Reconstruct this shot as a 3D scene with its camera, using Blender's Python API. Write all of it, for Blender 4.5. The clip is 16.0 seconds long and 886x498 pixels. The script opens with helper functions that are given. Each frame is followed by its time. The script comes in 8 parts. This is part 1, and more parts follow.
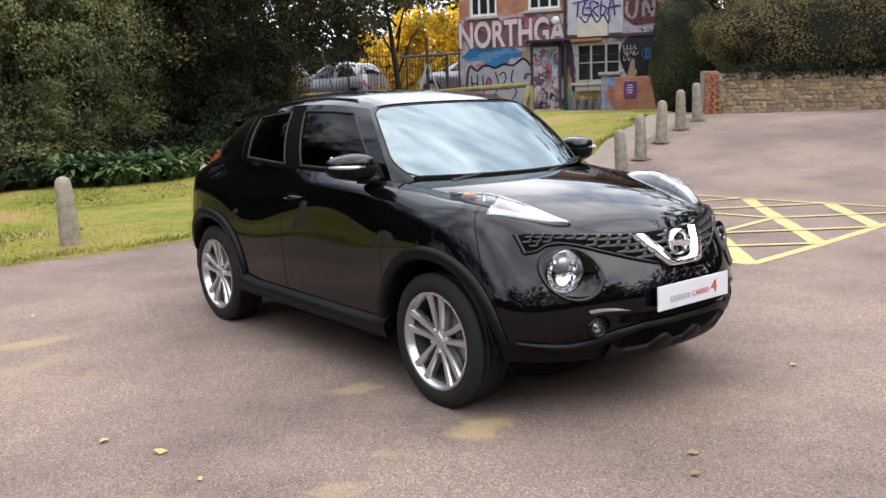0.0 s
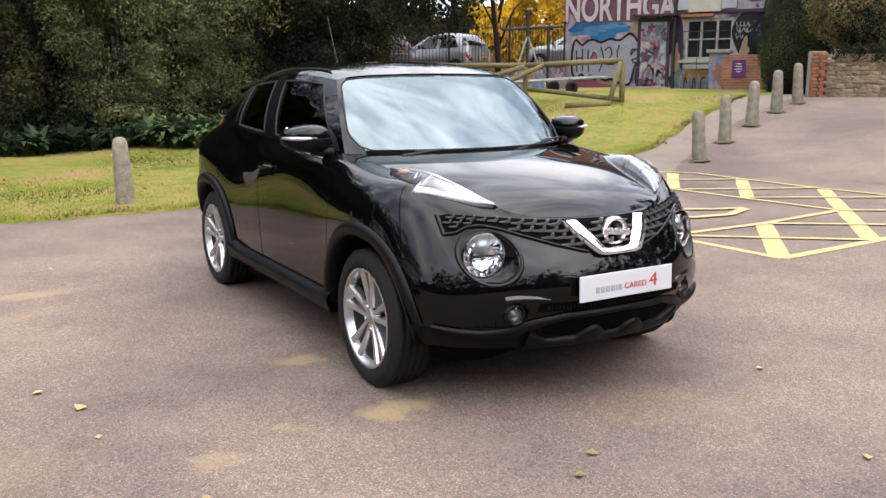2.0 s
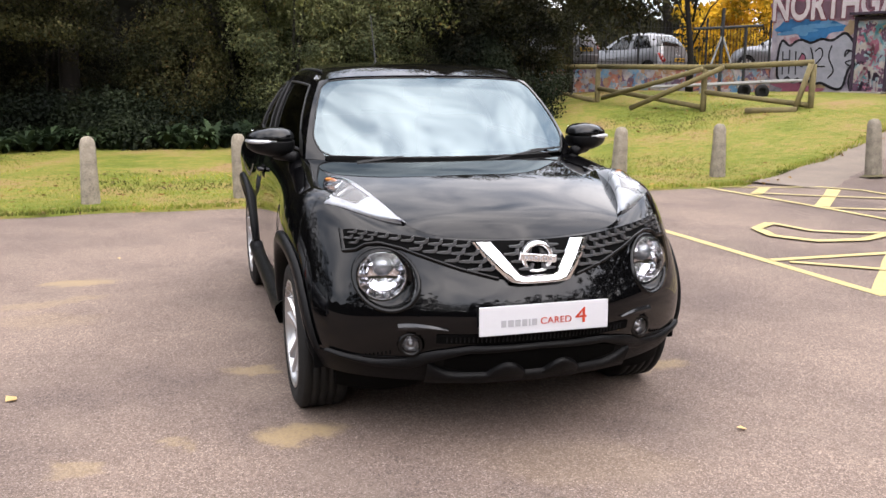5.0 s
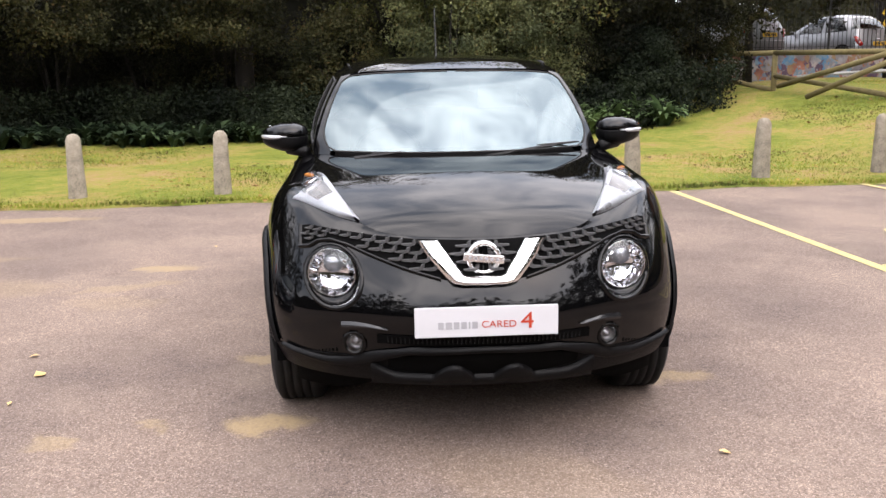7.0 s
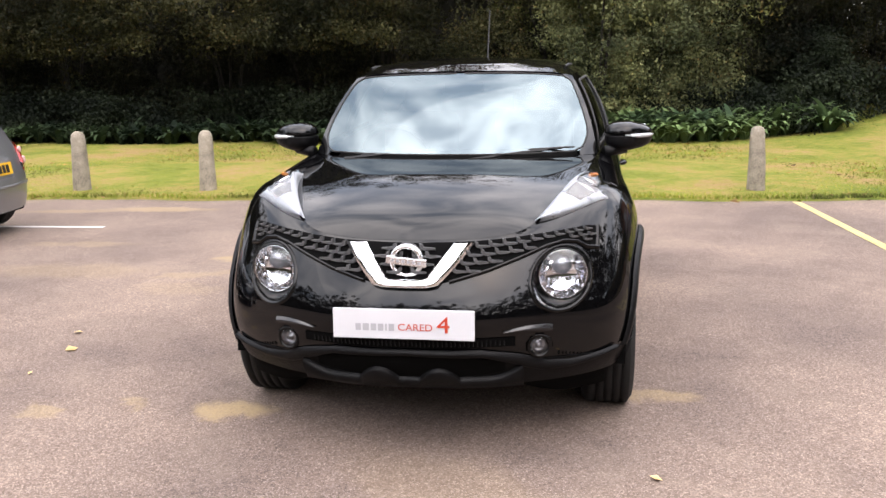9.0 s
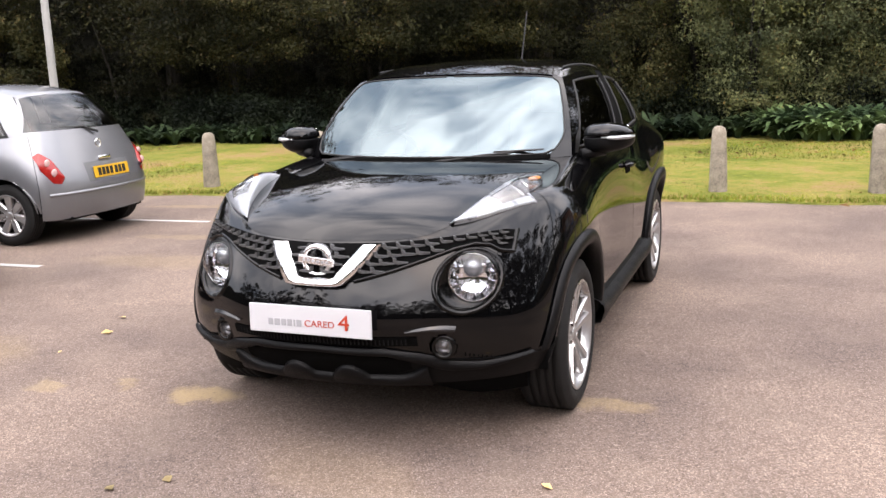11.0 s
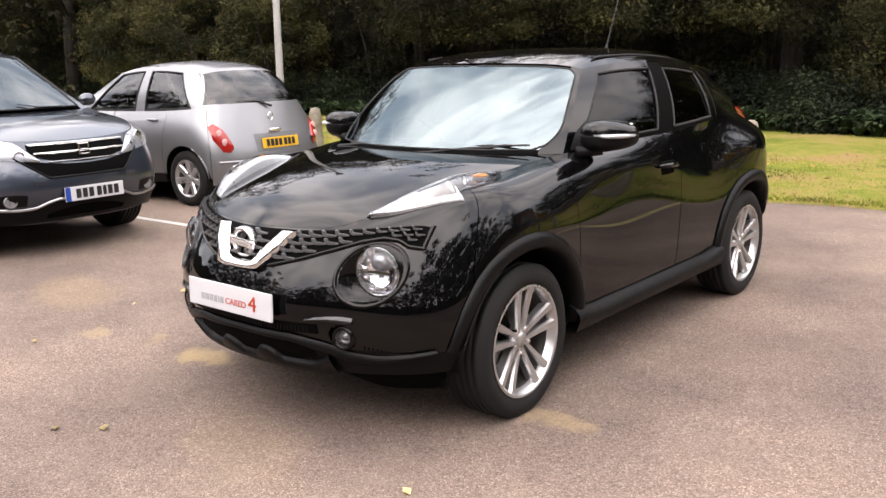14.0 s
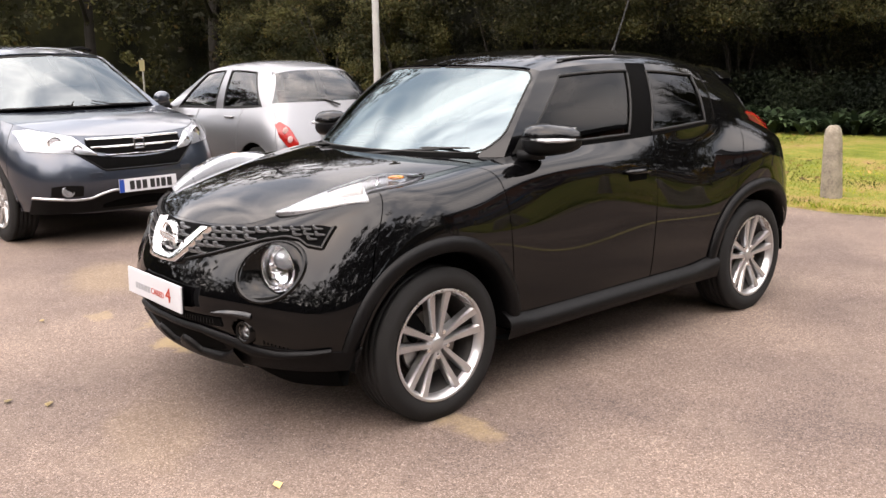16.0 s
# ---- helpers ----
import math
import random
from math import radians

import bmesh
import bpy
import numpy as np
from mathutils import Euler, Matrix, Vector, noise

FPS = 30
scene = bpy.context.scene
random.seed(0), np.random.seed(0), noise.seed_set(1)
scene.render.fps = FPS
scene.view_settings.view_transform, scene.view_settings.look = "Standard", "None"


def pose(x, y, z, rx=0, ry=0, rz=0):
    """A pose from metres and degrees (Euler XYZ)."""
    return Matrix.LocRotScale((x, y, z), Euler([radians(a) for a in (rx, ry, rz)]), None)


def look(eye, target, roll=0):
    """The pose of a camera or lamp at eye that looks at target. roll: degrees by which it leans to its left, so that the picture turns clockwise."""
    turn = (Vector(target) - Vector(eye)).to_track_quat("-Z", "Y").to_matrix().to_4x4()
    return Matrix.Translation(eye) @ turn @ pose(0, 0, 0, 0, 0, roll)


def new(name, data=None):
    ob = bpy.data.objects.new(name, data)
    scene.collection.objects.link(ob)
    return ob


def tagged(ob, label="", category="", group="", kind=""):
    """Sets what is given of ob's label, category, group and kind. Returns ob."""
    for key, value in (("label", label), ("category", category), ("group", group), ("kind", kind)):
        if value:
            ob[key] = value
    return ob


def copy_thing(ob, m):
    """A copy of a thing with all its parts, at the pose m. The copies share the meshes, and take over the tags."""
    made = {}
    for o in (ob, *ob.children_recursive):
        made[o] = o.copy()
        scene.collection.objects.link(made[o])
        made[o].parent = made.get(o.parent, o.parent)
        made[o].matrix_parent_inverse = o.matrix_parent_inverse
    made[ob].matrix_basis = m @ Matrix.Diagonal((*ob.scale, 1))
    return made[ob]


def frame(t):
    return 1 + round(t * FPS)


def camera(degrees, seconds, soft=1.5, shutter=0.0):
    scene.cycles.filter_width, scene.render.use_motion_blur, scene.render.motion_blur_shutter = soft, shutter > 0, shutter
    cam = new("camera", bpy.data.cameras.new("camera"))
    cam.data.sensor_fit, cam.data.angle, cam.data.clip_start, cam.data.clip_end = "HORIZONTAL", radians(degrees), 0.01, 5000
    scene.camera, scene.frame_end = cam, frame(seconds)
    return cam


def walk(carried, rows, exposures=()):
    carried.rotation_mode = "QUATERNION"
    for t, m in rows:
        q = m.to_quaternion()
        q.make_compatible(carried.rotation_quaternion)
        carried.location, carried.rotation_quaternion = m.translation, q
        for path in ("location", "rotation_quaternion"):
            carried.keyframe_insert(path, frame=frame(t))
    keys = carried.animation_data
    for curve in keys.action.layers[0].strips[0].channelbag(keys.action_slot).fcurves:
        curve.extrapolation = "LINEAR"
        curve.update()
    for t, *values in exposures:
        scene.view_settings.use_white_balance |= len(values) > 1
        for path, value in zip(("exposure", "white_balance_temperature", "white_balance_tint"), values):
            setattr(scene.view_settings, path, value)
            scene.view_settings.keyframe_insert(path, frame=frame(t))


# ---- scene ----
cam = camera(53.0, 16.0)
METRES, EYE, TILT, LEAN, TURN = 7.65, 1.48, 0.4, 0.0, 0.0
ROWS = [
    (0.0, 0.0, 0.0, 0.0, -0.32, -10.1, 1.82),
    (0.5, 0.0265, 0.0084, -0.0026, 0.37, -9.42, 0.66),
    (1.0, 0.0491, 0.013, 0.0013, 2.15, -10.27, -0.12),
    (1.5, 0.0853, 0.0111, -0.0005, 5.06, -11.6, 0.08),
    (2.0, 0.1137, 0.02, -0.0013, 7.81, -11.68, 0.29),
    (2.5, 0.1364, 0.0392, -0.0009, 10.24, -11.39, -0.54),
    (3.0, 0.1624, 0.0521, 0.0, 12.4, -11.69, 0.68),
    (3.5, 0.199, 0.0597, -0.0001, 15.82, -11.77, 0.79),
    (4.0, 0.2219, 0.0765, -0.0016, 17.59, -11.87, 1.05),
    (6.5, 0.3382, 0.1582, -0.0002, 31.58, -11.6, -0.46),
    (7.0, 0.367, 0.178, -0.0013, 34.81, -12.02, 1.16),
    (7.5, 0.3971, 0.1928, -0.0014, 38.59, -11.62, 1.46),
    (8.0, 0.4147, 0.2162, -0.0046, 41.35, -10.78, 1.6),
    (8.5, 0.4322, 0.2373, -0.0013, 44.02, -11.15, 0.15),
    (9.0, 0.463, 0.2608, -0.0026, 47.14, -11.73, 1.15),
    (11.5, 0.5627, 0.3915, -0.0023, 62.18, -11.27, 1.25),
    (12.0, 0.57, 0.4199, -0.0005, 65.4, -11.31, 0.57),
    (12.5, 0.5849, 0.4506, -0.0024, 68.67, -12.02, 1.88),
    (13.0, 0.6032, 0.4809, -0.002, 71.71, -12.16, 1.5),
    (13.5, 0.6077, 0.511, -0.0055, 74.62, -11.56, 1.76),
    (14.0, 0.6141, 0.5368, -0.0013, 77.51, -12.3, 1.32),
    (14.5, 0.6269, 0.5695, -0.0034, 80.33, -12.76, 2.42),
    (15.0, 0.6371, 0.6023, -0.0034, 82.28, -12.73, 2.29),
    (15.5, 0.6334, 0.6335, -0.0045, 84.36, -11.73, 1.68),
    (16.0, 0.6307, 0.6603, -0.0026, 87.22, -12.13, 1.22),
]
walk(cam, [(t, pose(0, 0, EYE, TILT, LEAN, TURN) @ pose(METRES * x, METRES * y, METRES * z, 90 + pitch, roll, yaw)) for t, x, y, z, yaw, pitch, roll in ROWS],
     exposures=[(0.0, 1.40, 6650, 15), (3.5, 1.48, 6750, 16), (7.0, 1.62, 6900, 18), (9.0, 1.71, 6900, 18), (12.5, 1.63, 7100, 19), (16.0, 1.72, 7450, 19)])

# ---- light: bright overcast sky with thin cloud ----
SUN_EL, SUN_AZ = 52.0, 112.0
sun_dir = Vector((math.sin(radians(SUN_AZ)) * math.cos(radians(SUN_EL)), math.cos(radians(SUN_AZ)) * math.cos(radians(SUN_EL)), math.sin(radians(SUN_EL))))
world = bpy.data.worlds.new("sky")
scene.world = world
world.use_nodes = True
wn = world.node_tree.nodes
wl = world.node_tree.links
bg = wn["Background"]
sky = wn.new("ShaderNodeTexSky")
sky.sky_type = "NISHITA"
sky.sun_disc = False
sky.sun_elevation = radians(SUN_EL)
sky.sun_rotation = radians(SUN_AZ)
sky.air_density, sky.dust_density = 1.2, 2.5
cloud = wn.new("ShaderNodeTexNoise")
cloud.inputs["Scale"].default_value = 3.2
cloud.inputs["Detail"].default_value = 6
cloud.inputs["Distortion"].default_value = 0.6
ramp = wn.new("ShaderNodeValToRGB")
ramp.color_ramp.elements[0].position, ramp.color_ramp.elements[1].position = 0.38, 0.66
wl.new(cloud.outputs["Fac"], ramp.inputs["Fac"])
mixw = wn.new("ShaderNodeMixRGB")
wl.new(ramp.outputs["Color"], mixw.inputs["Fac"])
tone = wn.new("ShaderNodeMixRGB")
tone.inputs["Fac"].default_value = 0.55
tone.inputs["Color2"].default_value = (7.2, 8.3, 9.6, 1)
wl.new(sky.outputs["Color"], tone.inputs["Color1"])
wl.new(tone.outputs["Color"], mixw.inputs["Color1"])
mixw.inputs["Color2"].default_value = (13.4, 13.9, 14.5, 1)
way = wn.new("ShaderNodeTexCoord")
toward = wn.new("ShaderNodeVectorMath")
toward.operation = "DOT_PRODUCT"
toward.inputs[1].default_value = sun_dir
wl.new(way.outputs["Generated"], toward.inputs[0])
veil = wn.new("ShaderNodeMapRange")
veil.inputs["From Min"].default_value, veil.inputs["From Max"].default_value = -0.1, 1.0
veil.inputs["To Min"].default_value, veil.inputs["To Max"].default_value = 0.70, 1.34
wl.new(toward.outputs["Value"], veil.inputs["Value"])
glow = wn.new("ShaderNodeVectorMath")
glow.operation = "SCALE"
wl.new(mixw.outputs["Color"], glow.inputs[0])
wl.new(veil.outputs["Result"], glow.inputs["Scale"])
wl.new(glow.outputs["Vector"], bg.inputs["Color"])
bg.inputs["Strength"].default_value = 0.138

sun = new("sun", bpy.data.lights.new("sun", "SUN"))
sun.data.energy = 0.95
sun.data.angle = radians(130)
sun.data.color = (1.0, 0.95, 0.87)
sun.matrix_world = look(sun_dir * 50, (0, 0, 0))

# ---- materials ----
DULL = 0.54  # from clean, dry sample colours to weathered outdoor surfaces


def dull(c):
    return tuple(v * DULL for v in c)


def nodes_of(name):
    m = bpy.data.materials.new(name)
    m.use_nodes = True
    return m, m.node_tree.nodes, m.node_tree.links, m.node_tree.nodes["Principled BSDF"]


def link_noise(n, l, scale, detail=4.0, rough=0.55, coords="Object"):
    tc = n.new("ShaderNodeTexCoord")
    t = n.new("ShaderNodeTexNoise")
    t.inputs["Scale"].default_value, t.inputs["Detail"].default_value, t.inputs["Roughness"].default_value = scale, detail, rough
    l.new(tc.outputs[coords], t.inputs["Vector"])
    return t


def ramp_of(n, l, source, stops):
    r = n.new("ShaderNodeValToRGB")
    e = r.color_ramp.elements
    while len(e) < len(stops):
        e.new(0.5)
    for k, (p, c) in enumerate(stops):
        e[k].position, e[k].color = p, (*c, 1) if len(c) == 3 else c
    l.new(source, r.inputs["Fac"])
    return r


def mixed(n, l, fac, a, b, mode="MIX"):
    m = n.new("ShaderNodeMixRGB")
    m.blend_type = mode
    for sock, v in (("Fac", fac), ("Color1", a), ("Color2", b)):
        if isinstance(v, (int, float)):
            m.inputs[sock].default_value = v
        elif isinstance(v, tuple):
            m.inputs[sock].default_value = (*v, 1)
        else:
            l.new(v, m.inputs[sock])
    return m.outputs["Color"]


def bumped(n, l, bsdf, source, strength, distance=0.01):
    b = n.new("ShaderNodeBump")
    b.inputs["Strength"].default_value, b.inputs["Distance"].default_value = strength, distance
    l.new(source, b.inputs["Height"])
    l.new(b.outputs["Normal"], bsdf.inputs["Normal"])
    return b


def surface(name, c1, c2=None, scale=6.0, rough=0.5, metal=0.0, bump=0.0, bscale=60.0, coat=0.0, spec=0.3, vary=0.0, rough2=None):
    """A plain two-tone worn surface: colour and roughness vary at two scales, with a fine relief."""
    m, n, l, b = nodes_of(name)
    c2 = c2 or tuple(min(1, v * 1.18) for v in c1)
    if metal < 0.3:
        c1, c2 = dull(c1), dull(c2)
    big = link_noise(n, l, scale)
    fine = link_noise(n, l, bscale, 3)
    fac = mixed(n, l, 0.35, big.outputs["Fac"], fine.outputs["Fac"])
    r = ramp_of(n, l, fac, [(0.32, c1), (0.68, c2)])
    col = r.outputs["Color"]
    if vary:
        oi = n.new("ShaderNodeObjectInfo")
        hs = n.new("ShaderNodeHueSaturation")
        mr = n.new("ShaderNodeMapRange")
        mr.inputs["To Min"].default_value, mr.inputs["To Max"].default_value = 1 - vary, 1 + vary
        l.new(oi.outputs["Random"], mr.inputs["Value"])
        l.new(mr.outputs["Result"], hs.inputs["Value"])
        l.new(col, hs.inputs["Color"])
        col = hs.outputs["Color"]
    l.new(col, b.inputs["Base Color"])
    mr = n.new("ShaderNodeMapRange")
    mr.inputs["To Min"].default_value, mr.inputs["To Max"].default_value = rough * 0.85, (rough2 or min(1, rough * 1.2))
    l.new(big.outputs["Fac"], mr.inputs["Value"])
    l.new(mr.outputs["Result"], b.inputs["Roughness"])
    b.inputs["Metallic"].default_value = metal
    b.inputs["Coat Weight"].default_value = coat
    b.inputs["Coat Roughness"].default_value = 0.03
    b.inputs["Specular IOR Level"].default_value = spec
    if bump:
        bumped(n, l, b, fine.outputs["Fac"], bump)
    return m


def car_paint(name, colour, metal=0.0, rough=0.3, flake=0.0, ior=1.45):
    m, n, l, b = nodes_of(name)
    fine = link_noise(n, l, 900, 2)
    dust = link_noise(n, l, 2.5, 6)
    hi = tuple(min(1, v * (1 + flake) + 0.0004) for v in colour)
    r = ramp_of(n, l, fine.outputs["Fac"], [(0.35, colour), (0.65, hi)])
    l.new(r.outputs["Color"], b.inputs["Base Color"])
    b.inputs["Metallic"].default_value, b.inputs["Roughness"].default_value = metal, rough
    b.inputs["Specular IOR Level"].default_value = 0.0 if metal == 0 else 0.5
    b.inputs["Coat Weight"].default_value = 1.0
    rr = ramp_of(n, l, dust.outputs["Fac"], [(0.4, (0.015,) * 3), (0.75, (0.05,) * 3)])
    l.new(rr.outputs["Color"], b.inputs["Coat Roughness"])
    b.inputs["Coat IOR"].default_value = ior
    return m


def glass_like(name, colour, rough=0.02, ior=1.5, gloss=(1, 1, 1)):
    """Tinted glazing: mostly see-through with a mirror gloss by Fresnel."""
    m, n, l, b = nodes_of(name)
    out = n["Material Output"]
    tr = n.new("ShaderNodeBsdfTransparent")
    tr.inputs["Color"].default_value = (*colour, 1)
    gl = n.new("ShaderNodeBsdfGlossy")
    gl.inputs["Roughness"].default_value = rough
    gl.inputs["Color"].default_value = (*gloss, 1)
    fr = n.new("ShaderNodeFresnel")
    fr.inputs["IOR"].default_value = ior
    mx = n.new("ShaderNodeMixShader")
    l.new(fr.outputs["Fac"], mx.inputs["Fac"])
    l.new(tr.outputs["BSDF"], mx.inputs[1])
    l.new(gl.outputs["BSDF"], mx.inputs[2])
    l.new(mx.outputs["Shader"], out.inputs["Surface"])
    return m


def leaf_mat(name, dark, light, accent=None, amount=0.06, trans=0.25):
    m, n, l, b = nodes_of(name)
    g = n.new("ShaderNodeNewGeometry")
    dark, light, accent = dull(dark), dull(light), accent and dull(accent)
    stops = [(0.0, dark), (0.75, light)]
    if accent:
        stops = [(0.0, dark), (0.8 - amount, light), (0.999 - amount, light), (1.0 - amount * 0.5, accent)]
    r = ramp_of(n, l, g.outputs["Random Per Island"], stops)
    # soft noise paints lit clumps and dark hollows into the leaf colour
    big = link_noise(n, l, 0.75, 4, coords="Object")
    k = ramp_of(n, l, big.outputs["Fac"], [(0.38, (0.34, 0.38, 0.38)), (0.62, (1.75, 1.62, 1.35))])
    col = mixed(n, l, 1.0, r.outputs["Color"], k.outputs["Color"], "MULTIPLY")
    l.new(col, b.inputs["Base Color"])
    b.inputs["Roughness"].default_value = 0.65
    b.inputs["Specular IOR Level"].default_value = 0.1
    tl = n.new("ShaderNodeBsdfTranslucent")
    l.new(col, tl.inputs["Color"])
    mx = n.new("ShaderNodeMixShader")
    mx.inputs["Fac"].default_value = trans
    l.new(b.outputs["BSDF"], mx.inputs[1])
    l.new(tl.outputs["BSDF"], mx.inputs[2])
    l.new(mx.outputs["Shader"], n["Material Output"].inputs["Surface"])
    return m


def asphalt_mat():
    m, n, l, b = nodes_of("worn_tarmac")
    stone = link_noise(n, l, 55, 4, 0.75)
    chips = []
    for sc in (210, 100):
        tcv = n.new("ShaderNodeTexCoord")
        vo = n.new("ShaderNodeTexVoronoi")
        vo.inputs["Scale"].default_value = sc
        l.new(tcv.outputs["Object"], vo.inputs["Vector"])
        sp = n.new("ShaderNodeSeparateColor")
        l.new(vo.outputs["Color"], sp.inputs["Color"])
        chips.append(sp)
    grit = link_noise(n, l, 260, 2, 0.6)
    patch = link_noise(n, l, 0.55, 5, 0.6)
    sand = link_noise(n, l, 1.6, 6, 0.65)
    base = ramp_of(n, l, chips[0].outputs["Red"], [(0.0, (0.165, 0.125, 0.104)), (0.35, (0.252, 0.190, 0.157)), (0.82, (0.318, 0.243, 0.203)), (1.0, (0.48, 0.39, 0.338))])
    large = ramp_of(n, l, chips[1].outputs["Green"], [(0.0, (0.78, 0.78, 0.79)), (0.5, (1.0, 1.0, 1.0)), (1.0, (1.20, 1.19, 1.18))])
    fine = ramp_of(n, l, grit.outputs["Fac"], [(0.3, (0.88, 0.88, 0.88)), (0.7, (1.13, 1.125, 1.12))])
    col = mixed(n, l, 1.0, base.outputs["Color"], fine.outputs["Color"], "MULTIPLY")
    col = mixed(n, l, 1.0, col, large.outputs["Color"], "MULTIPLY")
    wear = ramp_of(n, l, patch.outputs["Fac"], [(0.38, (0.74, 0.735, 0.75)), (0.62, (1.22, 1.2, 1.16))])
    col = mixed(n, l, 1.0, col, wear.outputs["Color"], "MULTIPLY")
    # sandy silt left by puddles, each spot with its own centre, size and turn
    tc = n.new("ShaderNodeTexCoord")
    warp = link_noise(n, l, 5.0, 4, 0.6)
    off = n.new("ShaderNodeVectorMath")
    off.operation = "MULTIPLY_ADD"
    off.inputs[1].default_value, off.inputs[2].default_value = (0.34, 0.34, 0), (-0.17, -0.17, 0)
    l.new(warp.outputs["Color"], off.inputs[0])
    add = n.new("ShaderNodeVectorMath")
    l.new(tc.outputs["Object"], add.inputs[0])
    l.new(off.outputs["Vector"], add.inputs[1])
    total = None
    for x, y, rx, ry, turn, power in SILT:
        mp = n.new("ShaderNodeMapping")
        mp.vector_type = "TEXTURE"
        mp.inputs["Location"].default_value = (x, y, 0)
        mp.inputs["Rotation"].default_value = (0, 0, radians(turn))
        mp.inputs["Scale"].default_value = (rx, ry, 50)
        l.new(add.outputs["Vector"], mp.inputs["Vector"])
        ln = n.new("ShaderNodeVectorMath")
        ln.operation = "LENGTH"
        l.new(mp.outputs["Vector"], ln.inputs[0])
        r = n.new("ShaderNodeMapRange")
        r.interpolation_type = "SMOOTHSTEP"
        r.inputs["From Min"].default_value, r.inputs["From Max"].default_value = 1.1, 0.45
        r.inputs["To Max"].default_value = power
        l.new(ln.outputs["Value"], r.inputs["Value"])
        if total is None:
            total = r.outputs["Result"]
        else:
            mxx = n.new("ShaderNodeMath")
            mxx.operation = "MAXIMUM"
            l.new(total, mxx.inputs[0])
            l.new(r.outputs["Result"], mxx.inputs[1])
            total = mxx.outputs["Value"]
    brk = ramp_of(n, l, stone.outputs["Fac"], [(0.25, (0.35,) * 3), (0.6, (1.0,) * 3)])
    mul = n.new("ShaderNodeMath")
    mul.operation = "MULTIPLY"
    l.new(total, mul.inputs[0])
    l.new(brk.outputs["Color"], mul.inputs[1])
    col = mixed(n, l, mul.outputs["Value"], col, (0.50, 0.365, 0.20))
    silt = ramp_of(n, l, sand.outputs["Fac"], [(0.52, (0, 0, 0)), (0.72, (0.42, 0.42, 0.42))])
    col = mixed(n, l, silt.outputs["Color"], col, (0.34, 0.265, 0.21))
    l.new(mixed(n, l, 1.0, col, dull((0.87, 0.875, 0.88)), "MULTIPLY"), b.inputs["Base Color"])
    b.inputs["Roughness"].default_value = 0.88
    b.inputs["Specular IOR Level"].default_value = 0.15
    bumped(n, l, b, chips[0].outputs["Red"], 0.35, 0.004)
    return m


SILT = [
    (-0.48, 4.42, 0.17, 0.09, 10, 0.75), (0.16, 3.85, 0.22, 0.13, 35, 0.95), (-2.68, 5.56, 0.30, 0.12, 40, 0.8),
    (-2.45, 5.02, 0.45, 0.13, 60, 0.35), (-0.45, 3.21, 0.13, 0.10, 0, 0.5), (-0.28, 3.57, 0.10, 0.06, 20, 0.45),
    (1.41, 5.31, 0.20, 0.11, 30, 0.6), (-5.7, 6.3, 0.75, 0.2, 40, 0.6), (1.33, 4.0, 0.5, 0.25, 15, 0.16), (-3.3, 4.4, 0.8, 0.3, 40, 0.25), (-1.45, 2.93, 0.6, 0.3, 20, 0.32), (-2.15, 4.7, 0.4, 0.2, 30, 0.2), (-6.3, 5.6, 0.8, 0.15, 45, 0.4), (-1.0, 1.9, 0.6, 0.25, 60, 0.2), (-4.3, 4.9, 0.6, 0.14, 45, 0.3),
]
M_ASPHALT = asphalt_mat()


def grass_ground():
    m, n, l, b = nodes_of("mown_grass")
    big = link_noise(n, l, 0.7, 5, 0.6)
    mid = link_noise(n, l, 7, 4, 0.7)
    fine = link_noise(n, l, 90, 3, 0.7)
    c = ramp_of(n, l, mixed(n, l, 0.38, big.outputs["Fac"], mid.outputs["Fac"]), [(0.36, (0.135, 0.185, 0.021)), (0.46, (0.235, 0.26, 0.039)), (0.535, (0.34, 0.295, 0.072)), (0.605, (0.41, 0.27, 0.12))])
    f = ramp_of(n, l, fine.outputs["Fac"], [(0.3, (0.72,) * 3), (0.7, (1.25,) * 3)])
    col = mixed(n, l, 1.0, c.outputs["Color"], f.outputs["Color"], "MULTIPLY")
    l.new(mixed(n, l, 1.0, col, dull((1, 1, 1)), "MULTIPLY"), b.inputs["Base Color"])
    b.inputs["Roughness"].default_value = 0.9
    b.inputs["Specular IOR Level"].default_value = 0.15
    bumped(n, l, b, fine.outputs["Fac"], 0.9, 0.02)
    return m


M_GRASS = grass_ground()
M_BLADE = leaf_mat("grass_blades", (0.16, 0.215, 0.03), (0.29, 0.34, 0.06), (0.46, 0.36, 0.16), 0.22, 0.4)
M_YELLOW = surface("worn_yellow_paint", (0.52, 0.42, 0.17), (0.70, 0.58, 0.27), 9, 0.8, bump=0.5, bscale=120)
M_WHITE_LINE = surface("worn_white_paint", (0.62, 0.60, 0.56), (0.74, 0.72, 0.69), 9, 0.8, bump=0.5, bscale=120)
M_CONCRETE = surface("weathered_concrete", (0.25, 0.215, 0.175), (0.47, 0.425, 0.36), 7, 0.9, bump=0.6, bscale=90)
M_BRICK = surface("red_brick", (0.30, 0.10, 0.05), (0.42, 0.17, 0.09), 14, 0.9, bump=0.4, bscale=120, vary=0.25)
M_MORTAR = surface("grey_mortar", (0.30, 0.27, 0.23), (0.42, 0.38, 0.33), 10, 0.95, bump=0.4)
M_STONE = surface("rubble_stone", (0.25, 0.18, 0.105), (0.44, 0.335, 0.21), 5, 0.92, bump=0.7, bscale=45, vary=0.3)
M_SILVER_PAINT = surface("silver_wall_paint", (0.38, 0.37, 0.40), (0.52, 0.51, 0.54), 3, 0.8, bump=0.3)
